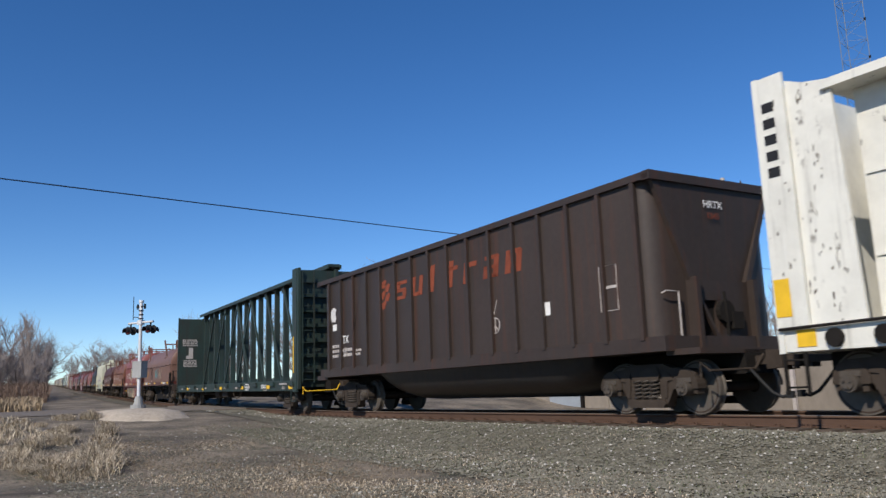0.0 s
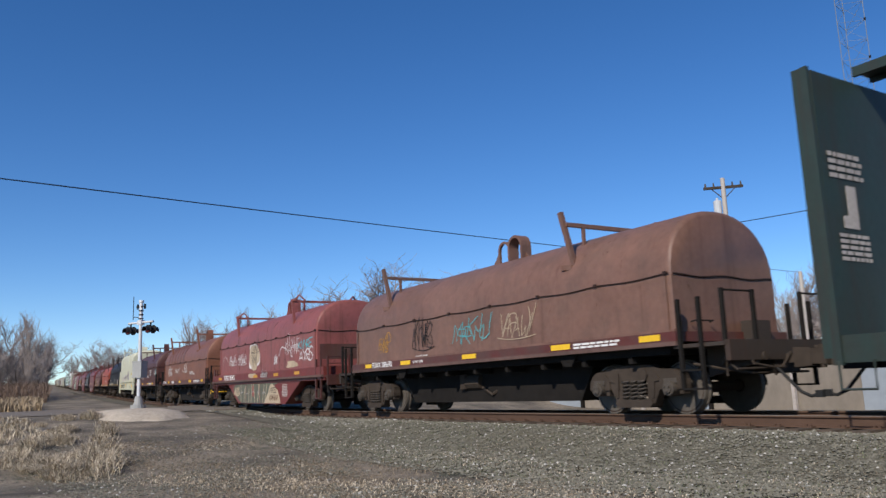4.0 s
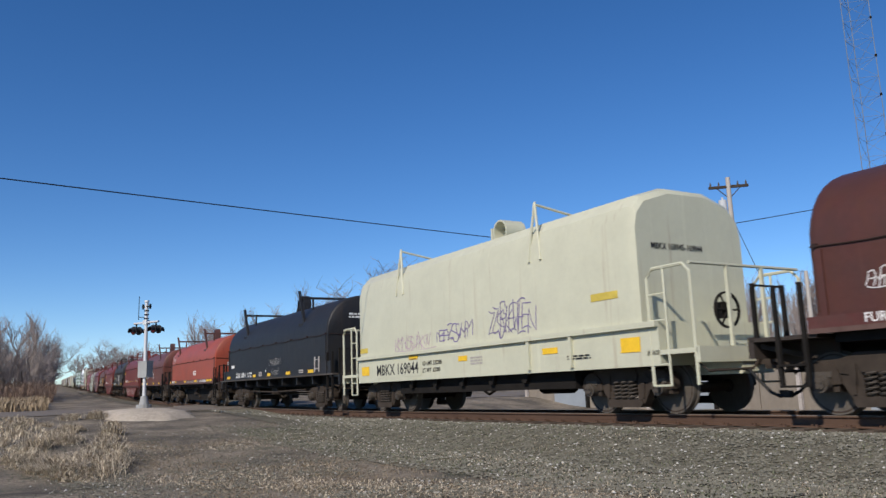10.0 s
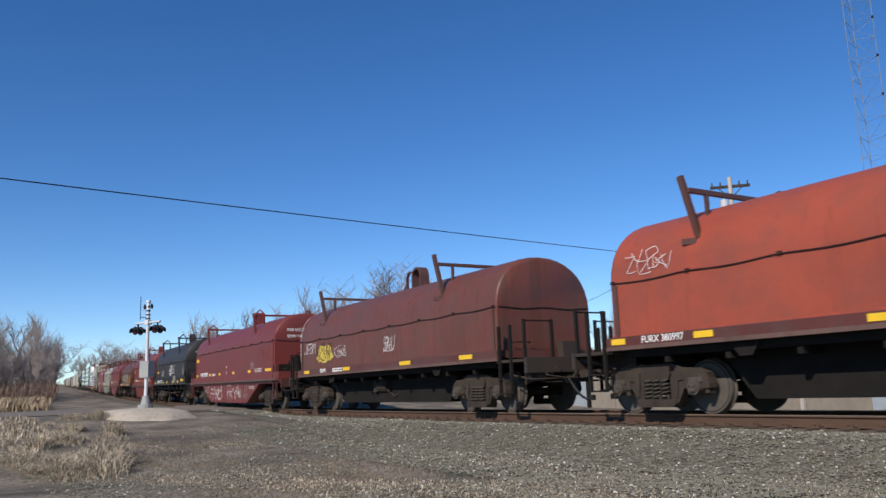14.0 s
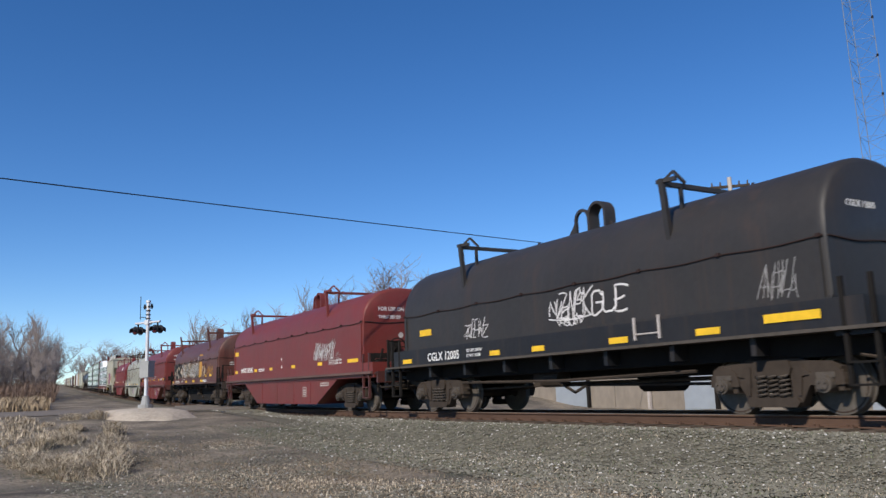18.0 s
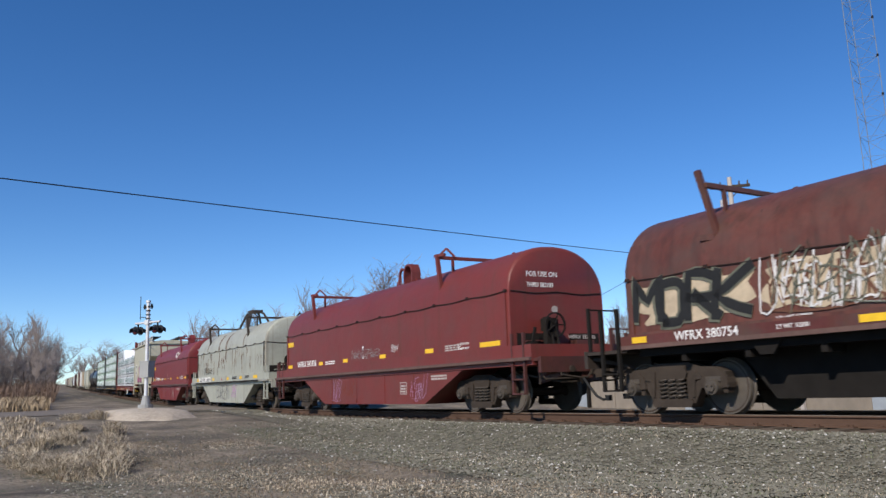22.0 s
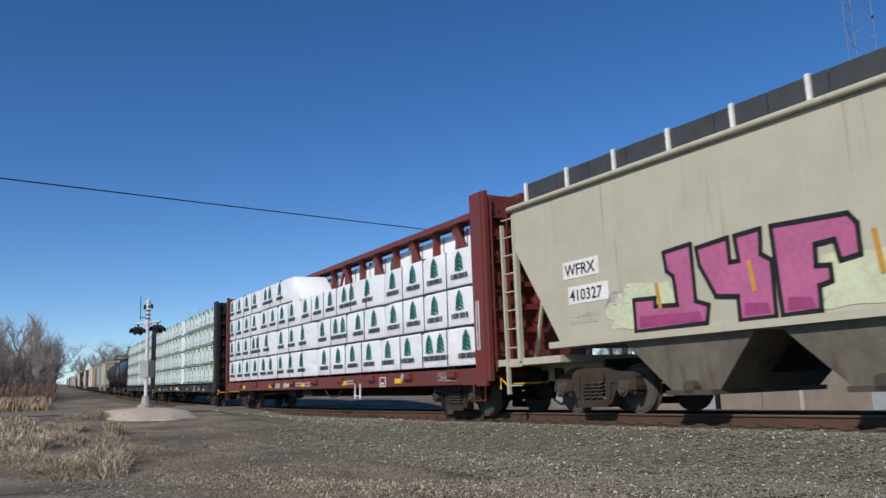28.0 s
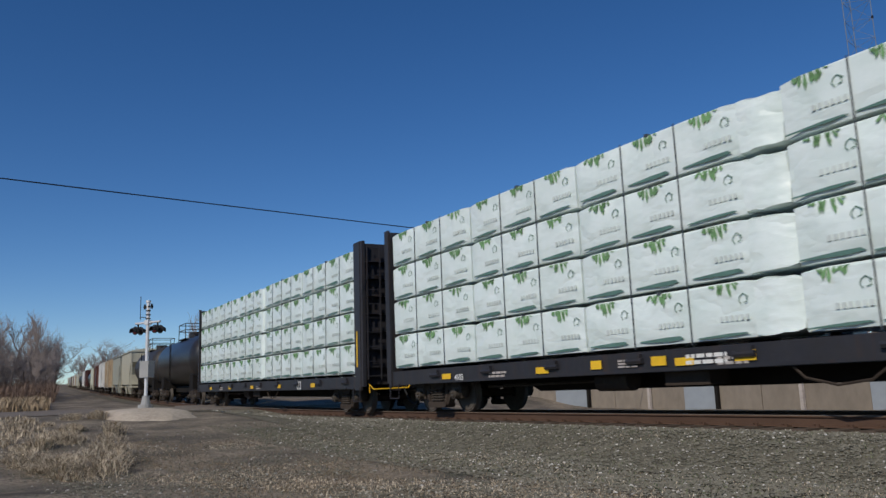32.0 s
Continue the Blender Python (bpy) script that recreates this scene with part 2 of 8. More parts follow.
def blot(parent, x, y, z, w, h, mat, seed, name="graffiti_patch", label="", lumps=9, off=0.0):
    """A rounded field of sprayed paint."""
    rnd = random.Random(seed)
    ph = [rnd.uniform(0, 6) for _ in range(4)]
    o = []
    for i in range(40):
        a = i * math.tau / 40
        r = 1 + 0.10 * math.sin(lumps * a + ph[0]) + 0.07 * math.sin(3 * a + ph[1]) + 0.05 * math.sin(5 * a + ph[2])
        c, s = math.cos(a), math.sin(a)
        c, s = math.copysign(abs(c) ** 0.6, c), math.copysign(abs(s) ** 0.6, s)
        o.append((x + w / 2 + c * w / 2 * r * 0.88, z + h / 2 + s * h / 2 * r * 0.88))
    return part(name, Bits().slab(o, y - 0.003 - off, y - 0.0055 - off), mat, parent, label)


# ---------- running gear, shared by all cars ----------
WHEEL_R = 0.457
AXLES = {"lead": [], "trail": []}


def side_frame_mesh():
    b = Bits()
    b.slab([(-0.42, 0.70), (0.42, 0.70), (0.62, 0.64), (0.95, 0.60), (1.10, 0.56), (1.12, 0.70), (0.98, 0.78), (0.60, 0.80), (0.38, 0.88),
            (-0.38, 0.88), (-0.60, 0.80), (-0.98, 0.78), (-1.12, 0.70), (-1.10, 0.56), (-0.95, 0.60), (-0.62, 0.64)], -0.09, 0.09)
    for s in (-1, 1):
        b.slab([(s * 0.74, 0.68), (s * 0.60, 0.66), (s * 0.30, 0.30), (s * 0.36, 0.14), (s * 0.44, 0.16)], -0.085, 0.085)
        b.slab([(s * 0.30, 0.72), (s * 0.39, 0.72), (s * 0.39, 0.24), (s * 0.30, 0.24)], -0.08, 0.08)
        b.slab([(s * 0.62, 0.66), (s * 0.76, 0.66), (s * 0.76, 0.34), (s * 0.68, 0.34)], -0.08, 0.08)
        b.slab([(s * 1.03, 0.62), (s * 1.14, 0.66), (s * 1.12, 0.36), (s * 1.04, 0.36)], -0.08, 0.08)
        arc = [math.radians(-12 + k * 17) for k in range(13)]
        arc = [(s * 0.889 + 0.275 * math.cos(a), 0.50 + 0.265 * math.sin(a)) for a in arc] + [(s * 0.889 + 0.135 * math.cos(a), 0.47 + 0.14 * math.sin(a)) for a in reversed(arc)]
        for k in range(12):
            b.slab([arc[k], arc[k + 1], arc[24 - k], arc[25 - k]], -0.115, 0.10)
        b.slab([(s * 0.66, 0.60), (s * 0.50, 0.74), (s * 0.38, 0.74), (s * 0.42, 0.30), (s * 0.47, 0.30), (s * 0.50, 0.58)], -0.11, 0.09)
    b.slab([(-0.40, 0.13), (0.40, 0.13), (0.46, 0.20), (0.42, 0.27), (-0.42, 0.27), (-0.46, 0.20)], -0.15, 0.13)
    b.slab([(-0.30, 0.60), (0.30, 0.60), (0.34, 0.70), (0.30, 0.82), (-0.30, 0.82), (-0.34, 0.70)], -0.125, 0.10)
    return b.mesh("side_frame", M["steel"], 35)


def wheel_set_mesh():
    b = Bits()
    for s in (-1, 1):
        y = s * 0.7175
        b.slot = 0
        b.lathe([(0.10, y + s * 0.06), (0.16, y + s * 0.06), (0.20, y + s * 0.02), (0.36, y + s * 0.035), (0.39, y + s * 0.065),
                 (0.425, y + s * 0.068), (0.425, y - s * 0.07), (0.39, y - s * 0.065), (0.36, y - s * 0.01), (0.20, y - s * 0.04), (0.10, y - s * 0.08)])
        b.slot = 1
        b.lathe([(0.426, y + s * 0.066), (WHEEL_R - 0.006, y + s * 0.066), (WHEEL_R, y + s * 0.05), (WHEEL_R, y - s * 0.03),
                 (WHEEL_R + 0.024, y - s * 0.045), (WHEEL_R + 0.022, y - s * 0.072), (0.426, y - s * 0.072)])
    b.slot = 0
    b.cyl((0, -1.10, 0), (0, 1.10, 0), 0.085, 14)
    return b.mesh("wheel_set", [M["wheel"], M["tread"]], 30)


def cap_mesh():
    b = Bits()
    b.cyl((0, -1.19, 0), (0, -0.98, 0), 0.125, 16).cyl((0, -1.22, 0), (0, -1.19, 0), 0.085, 16)
    for k in range(3):
        a = k * math.tau / 3 + 0.5
        b.cyl((0.055 * math.cos(a), -1.245, 0.055 * math.sin(a)), (0.055 * math.cos(a), -1.22, 0.055 * math.sin(a)), 0.018, 6)
    b.box(-0.15, 0.15, -1.12, -0.94, 0.09, 0.17)
    return b.mesh("bearing", M["cap"], 40)


def spring_mesh():
    pts = [(0.075 * math.cos(k * 0.8), -0.10 + 0.075 * math.sin(k * 0.8), 0.26 + 0.0086 * k) for k in range(40)]
    return Bits().tube(pts, 0.019, 5).mesh("spring", M["spring"], 60)


def truck(car, x, spin=True, plainer=False):
    """A two-axle freight truck under a car, with its parts."""
    def bolster():
        b = Bits().box(-0.17, 0.17, -1.02, 1.02, 0.56, 0.72).box(-0.23, 0.23, -0.35, 0.35, 0.66, 0.86)
        for s in (-1, 1):
            b.box(s * 0.40 - 0.05, s * 0.40 + 0.05, -0.72, 0.72, 0.34, 0.44)
            for q in (-1, 1):
                b.box(s * 0.43 - 0.04, s * 0.43 + 0.04, q * 0.72 - 0.05, q * 0.72 + 0.05, 0.28, 0.58)
        b.box(-0.85, 0.85, -0.06, 0.06, 0.46, 0.52)
        return b.mesh("truck", M["frame"])
    t = part("truck", shared("bolster", bolster), None, car, at=pose(x, 0, 0))
    frame_ = shared("frame", side_frame_mesh)
    for s in (-1, 1):
        part("side_frame", frame_, None, t, at=pose(0, s * 0.99, 0))
        if plainer:
            continue
        for k in (-0.19, 0, 0.19) if s < 0 else ():
            part("spring", shared("spring", spring_mesh), None, t, at=pose(k, s * 0.99, 0))
        for k in (-1, 1):
            part("bearing", shared("cap", cap_mesh), None, t, at=pose(k * 0.889, 0, WHEEL_R, 0, 0, 0 if s < 0 else 180))
    for key, k in (("lead", 1), ("trail", -1)):
        w = part("wheel_set", shared("wheel", wheel_set_mesh), None, t, at=pose(k * 0.889, 0, WHEEL_R))
        if spin:
            AXLES[key].append(w)
    return t


def coupler(car, x, front, lever=None):
    s = 1 if front else -1

    def make():
        b = Bits().box(0, 0.42, -0.09, 0.09, 0.80, 0.95)
        b.slab([(0.36, 0.72), (0.66, 0.74), (0.66, 1.02), (0.36, 1.04)], -0.17, 0.06)
        b.slab([(0.5, 0.75), (0.78, 0.77), (0.80, 1.0), (0.5, 1.01)], 0.06, 0.19)
        b.cyl((0.58, 0.14, 0.70), (0.58, 0.14, 1.06), 0.045, 8)
        return b.mesh("coupler", M["steel"], 40)
    c = part("coupler", shared("coupler", make), None, car, at=pose(x, 0, 0, 0, 0, 0 if front else 180))

    def hose():
        pts = [(0.05, -0.32, 0.74), (0.2, -0.34, 0.70), (0.36, -0.33, 0.52), (0.52, -0.3, 0.34), (0.66, -0.26, 0.27), (0.78, -0.24, 0.30)]
        return Bits().tube(pts, 0.028, 7).box(0.74, 0.86, -0.28, -0.20, 0.25, 0.36).mesh("air_hose", M["hose"], 60)
    part("air_hose", shared("hose", hose), None, c)
    lever = lever or M["steel"]
    if front:
        b = Bits().tube([(x + s * 0.02, -1.36, 0.62), (x + s * 0.03, -1.36, 0.86), (x + s * 0.16, -1.30, 0.72), (x + s * 0.16, -0.2, 0.74), (x + s * 0.3, -0.12, 0.98)], 0.022, 6)
        part("uncoupling_lever", b, lever, car, "")
    return c


def ladder(car, x, y0, y1, z0, z1, mat, along="y", rung=0.38, r=0.02):
    """Grab irons and rails: a ladder across y or along x."""
    b = Bits()
    z = z0
    while z <= z1 + 0.01:
        if along == "y":
            b.tube([(x, y0, z), (x, y1, z)], r * 0.8, 5)
        else:
            b.tube([(y0, x, z), (y1, x, z)], r * 0.8, 5)
        z += rung
    for y in (y0, y1):
        if along == "y":
            b.box(x - r, x + r, y - r, y + r, z0 - 0.1, z1 + 0.1)
        else:
            b.box(y - r, y + r, x - r, x + r, z0 - 0.1, z1 + 0.1)
    return part("ladder", b, mat, car)


# ---------- coil cars ----------
def arch(w, z0, zs, zt, n=18, square=2.3):
    """Half outline of a hood across the car: straight sides, then a curved roof."""
    o = [(-w, z0), (-w, zs - 0.02)]
    for i in range(n + 1):
        a = math.pi * i / n
        c, s = -math.cos(a), math.sin(a)
        o.append((math.copysign(abs(c) ** (2 / square), c) * w, zs + (zt - zs) * s ** (2 / square)))
    return o + [(w, zs - 0.02), (w, z0)]


def hood(car, L, mats, w=1.36, z0=1.45, zs=2.36, zt=3.52, square=2.2, ends=0.11, name="hood", label=""):
    rings = []
    for x, k in ((0, ends), (0.03, ends * 0.42), (0.075, ends * 0.12), (0.14, 0), (L * 0.25, 0), (L * 0.5, 0), (L * 0.75, 0),
                 (L - 0.14, 0), (L - 0.075, ends * 0.12), (L - 0.03, ends * 0.42), (L, ends)):
        rings.append([(x, y, z) for y, z in arch(w - k * 0.25, z0, zs - k * 0.3, zt - k, square=square)])
    h = part(name, Bits().loft(rings), mats, car, label, smooth=50)
    return h


def seam(h, L, w, z, mat, n=7):
    """The rope seal round a hood, slack between its toggles."""
    b = Bits()
    pts = [(0.02 + (L - 0.04) * i / 60, -w - 0.018, z - 0.034 * abs(math.sin(i * math.pi * n / 60)) ** 1.4) for i in range(61)]
    b.tube(pts, 0.011, 5)
    part("seal_rope", b, mat, h, "dark slack rope seal")
    part("seal_rope", Bits().tube([(L + 0.012, -w + 0.06 + (2 * w - 0.12) * i / 12, z - 0.04 * math.sin(i * math.pi / 12 * 2) ** 2) for i in range(13)], 0.014, 5), mat, h)
    for i in range(n + 1):
        x = 0.1 + (L - 0.2) * i / n
        part("toggle", Bits().box(x - 0.035, x + 0.035, -w - 0.045, -w, z - 0.02, z + 0.035), mat, h)


def lifting_loops(h, x, z, mat, kind="m"):
    b = Bits()
    if kind == "m":
        for cx, r, d in ((x - 0.34, 0.25, 0.035), (x + 0.28, 0.29, 0.15)):
            rings = []
            for i in range(17):
                a = math.pi * (i - 2) / 12
                c, s_ = (-1, 0) if i < 2 else (1, 0) if i > 14 else (-math.cos(a), math.sin(a))
                zz = z - 0.05 if i in (0, 16) else z + 0.34 + r * s_
                zi = z - 0.05 if i in (0, 16) else z + 0.34 + (r - 0.06) * s_
                rings.append([(cx + c * r, -d, zz), (cx + c * (r - 0.06), -d, zi), (cx + c * (r - 0.06), d, zi), (cx + c * r, d, zz)])
            part("lifting_loop", Bits().loft(rings), mat, h, "", smooth=40)
        part("loop_gusset", Bits().slab([(x - 0.59, z - 0.04), (x - 0.92, z - 0.04), (x - 0.59, z + 0.30)], -0.02, 0.02), mat, h)
        part("loop_gusset", Bits().slab([(x + 0.57, z - 0.04), (x + 0.75, z - 0.04), (x + 0.57, z + 0.18)], -0.02, 0.02), mat, h)
        return None
    elif kind == "frame":
        for s in (-1, 1):
            b.tube([(x + s * 0.98, -0.62, z - 0.42), (x + s * 0.78, -0.5, z + 0.1), (x + s * 0.42, -0.3, z + 0.62), (x + s * 0.12, -0.1, z + 0.78)], 0.055, 7)
            b.tube([(x + s * 0.98, 0.62, z - 0.42), (x + s * 0.78, 0.5, z + 0.1), (x + s * 0.42, 0.3, z + 0.62), (x + s * 0.12, 0.1, z + 0.78)], 0.055, 7)
        b.box(x - 0.4, x + 0.4, -0.26, 0.26, z + 0.68, z + 0.8)
        b.beam((x + 0.05, -0.2, z + 0.7), (x - 0.1, -0.35, z - 0.1), 0.07, 0.07)
    else:
        b.lathe([(0.26, -0.3), (0.30, -0.3), (0.30, 0.3), (0.26, 0.3), (0.26, -0.3)], 18, False)
        b.v = [(p[0] + x, p[1], p[2] + z + 0.24) for p in b.v]
        b.box(x - 0.55, x - 0.48, -0.2, 0.2, z - 0.05, z + 0.42).box(x - 0.55, x - 0.2, -0.05, 0.05, z + 0.34, z + 0.42)
    return part("lifting_loop", b, mat, h, "", smooth=40)


def guide(h, x, w, z, zt, mat, kind="post"):
    """A stacking guide: a leaning post on each shoulder and the bar across."""
    b = Bits()
    for s in (-1, 1):
        if kind == "post":
            b.beam((x + 0.10, s * (w - 0.16), z - 0.15), (x - 0.10, s * (w - 0.02), zt + 0.28), 0.10, 0.09)
            b.beam((x - 0.2, s * (w - 0.05), z - 0.12), (x + 0.08, s * (w - 0.1), z - 0.14), 0.05, 0.1)
        else:
            b.beam((x + 0.04, s * (w - 0.12), z - 0.3), (x, s * (w - 0.05), zt + 0.10), 0.10, 0.09)
            b.beam((x - 0.1, s * (w - 0.04), zt + 0.06), (x + 0.28, s * (w - 0.12), zt + 0.06), 0.07, 0.07)
            b.beam((x - 0.06, s * (w - 0.08), zt + 0.02), (x + 0.06, s * (w - 0.3), zt + 0.26), 0.05, 0.05)
            b.beam((x + 0.06, s * (w - 0.3), zt + 0.26), (x + 0.14, s * (w - 0.5), zt + 0.04), 0.05, 0.05)
        b.beam((x + 0.02, s * (w - 0.5), z + 0.15), (x + 0.02, s * (w - 0.5), zt), 0.06, 0.06)
    b.beam((x, -(w - 0.06), zt + 0.02), (x, w - 0.06, zt + 0.02), 0.09, 0.08)
    return part("stacking_guide", b, mat, h)


def end_platform(car, x, s, L, mat, rail, deck_z=1.16, wheel=False, tall=1.0):
    """Sill, steps, posts and brake gear at one end; s: +1 front, -1 rear."""
    x1 = x + s * 1.12
    lo, hi = min(x, x1), max(x, x1)
    b = Bits().box(lo, hi, -1.42, 1.42, deck_z - 0.06, deck_z)
    b.box(x1 - 0.05, x1 + 0.05, -1.42, 1.42, deck_z - 0.30, deck_z + 0.02)
    b.box(lo, hi, -0.32, 0.32, 0.66, deck_z - 0.06)
    for q in (-1, 1):
        b.slab([(x + s * 0.1, deck_z - 0.06), (x1, deck_z - 0.06), (x1, deck_z - 0.34), (x + s * 0.1, 0.62)], q * 0.7 - 0.03, q * 0.7 + 0.03)
    part("end_sill", b, mat, car)
    for q in (-1, 1):
        part("end_brace", Bits().beam((x1 - s * 0.04, q * 1.25, deck_z - 0.12), (x + s * 0.12, q * 0.42, 0.72), 0.10, 0.07), mat, car)
    gear = Bits().tube([(x1 - s * 0.02, -0.95, 0.98), (x1 + s * 0.05, -0.9, 0.80), (x1 + s * 0.06, -0.45, 0.74), (x1 + s * 0.02, -0.34, 0.62)], 0.024, 6)
    gear.box(x1 - 0.07, x1 + 0.07, 0.28, 0.5, 0.74, 0.98).cyl((x1 - 0.06, -0.62, 0.92), (x1 + 0.08, -0.62, 0.92), 0.07, 10)
    gear.tube([(x + s * 0.2, -1.2, 0.84), (x1 - s * 0.1, -0.8, 0.66), (x1 - s * 0.05, 0.6, 0.66)], 0.022, 5)
    part("angle_cock", gear, M["steel"], car)
    for q in (-1, 1):
        st = Bits()
        for xa in (x + s * 0.18, x + s * 0.62):
            st.box(xa - 0.03, xa + 0.03, q * 1.44 - 0.03, q * 1.44 + 0.03, 0.42, deck_z + 0.55 * tall)
        for z in (0.42, 0.72):
            st.box(min(x + s * 0.18, x + s * 0.62), max(x + s * 0.18, x + s * 0.62), q * 1.44 - 0.06, q * 1.44 + 0.06, z, z + 0.03)
        part("step", st, rail, car)
        if q < 0 and wheel:
            continue
        pr = Bits()
        for y in (q * 0.62, q * 1.36):
            pr.box(x1 - s * 0.08 - 0.03, x1 - s * 0.08 + 0.03, y - 0.03, y + 0.03, deck_z, deck_z + 0.62 * tall)
        pr.tube([(x1 - s * 0.08, q * 1.36, deck_z + 0.6 * tall), (x1 - s * 0.08, q * 0.62, deck_z + 0.6 * tall)], 0.018, 5)
        part("handrail", pr, rail, car)
    ed = Bits().box(x + s * 0.06, x + s * 0.30, 0.25, 0.75, deck_z, deck_z + 0.42) if s > 0 else Bits().box(x - 0.30, x - 0.06, 0.25, 0.75, deck_z, deck_z + 0.42)
    part("valve_box", ed, mat, car)
    gi = Bits().tube([(x + s * 0.05, -1.0, 1.55), (x + s * 0.14, -1.0, 1.57), (x + s * 0.14, -0.55, 1.57), (x + s * 0.05, -0.55, 1.55)], 0.015, 5)
    part("grab_iron", gi, rail, car)
    if wheel:
        bw = Bits().lathe([(0.25, -0.02), (0.28, -0.02), (0.28, 0.02), (0.25, 0.02), (0.25, -0.02)], 18, False)
        for k in range(5):
            a = k * math.tau / 5
            bw.tube([(0.03 * math.cos(a), 0, 0.03 * math.sin(a)), (0.26 * math.cos(a), 0, 0.26 * math.sin(a))], 0.016, 4)
        bw.box(-0.10, 0.10, 0.02, 0.16, -0.12, 0.12).box(-0.05, 0.05, 0.03, 0.1, -0.7, 0.0)
        part("brake_wheel", bw, M["frame"], car, "black spoked hand brake wheel", at=pose(x + s * 0.42, -0.42, deck_z + 0.74, 0, 0, 90))
        hb = Bits().box(x + 0.20, x + 0.34, -0.60, -0.48, deck_z - 0.02, deck_z + 0.92).box(x + 0.06, x + 0.32, -0.56, -0.30, deck_z + 0.62, deck_z + 0.90)
        hb.beam((x + 0.10, -0.95, deck_z - 0.05), (x + 0.18, -0.80, deck_z + 0.70), 0.05, 0.06).box(x + 0.08, x + 0.3, -1.02, -0.9, deck_z + 0.1, deck_z + 0.36)
        hb.tube([(x + 0.40, -0.40, deck_z + 0.6), (x + 0.46, -0.34, deck_z + 0.2), (x + 0.50, -0.25, deck_z - 0.2), (x + 0.40, -0.3, deck_z - 0.45)], 0.03, 6)
        hb.tube([(x + 0.55, -0.62, deck_z + 0.5), (x + 0.62, -0.62, deck_z + 0.1), (x + 0.70, -0.45, deck_z - 0.25)], 0.022, 5)
        part("brake_gear", hb, M["frame"], car, "black brake gear and chain")
        # two flush black panels paint the shade of openings that are not cut
        for y in (-1.18, 0.28):
            part("end_opening", Bits().box(x - 0.01, x + 0.008, y, y + 0.86, 1.48, 1.74), M["frame"], car, "flat black panel for the shaded opening under the hood end")
        part("round_badge", Bits().cyl((x, -0.1, 2.28), (x + 0.006, -0.1, 2.28), 0.085, 14), M["dimwhite"], car, "worn white round badge")


def underframe(car, L, x0=-1.1, x1=None, gear=True):
    x1 = L + 1.1 if x1 is None else x1
    part("center_sill", Bits().box(x0, x1, -0.34, 0.34, 0.66, 1.06), M["frame"], car)
    if gear:
        b = Bits().cyl((L * 0.42, -0.75, 0.72), (L * 0.42 + 0.62, -0.75, 0.72), 0.19, 12)
        b.box(L * 0.42 - 0.25, L * 0.42 - 0.02, -0.9, -0.58, 0.56, 0.92)
        b.tube([(2.4, -0.55, 0.55), (L * 0.4, -0.62, 0.58), (L - 2.6, -0.55, 0.5)], 0.03, 5)
        b.tube([(L * 0.42 + 0.6, -0.8, 0.6), (L * 0.42 + 1.1, -0.85, 0.42), (L * 0.42 + 1.4, -0.7, 0.6)], 0.035, 5)
        part("brake_cylinder", b, M["steel"], car)
        part("reservoir", Bits().cyl((L * 0.58, 0.2, 0.6), (L * 0.58 + 1.0, 0.2, 0.6), 0.22, 12), M["frame"], car, smooth=40)
        part("brake_pipe", Bits().tube([(1.5, 0.5, 0.42), (L * 0.3, 0.3, 0.60), (L * 0.75, -0.2, 0.60), (L - 1.5, 0.3, 0.42)], 0.04, 6), M["steel"], car)


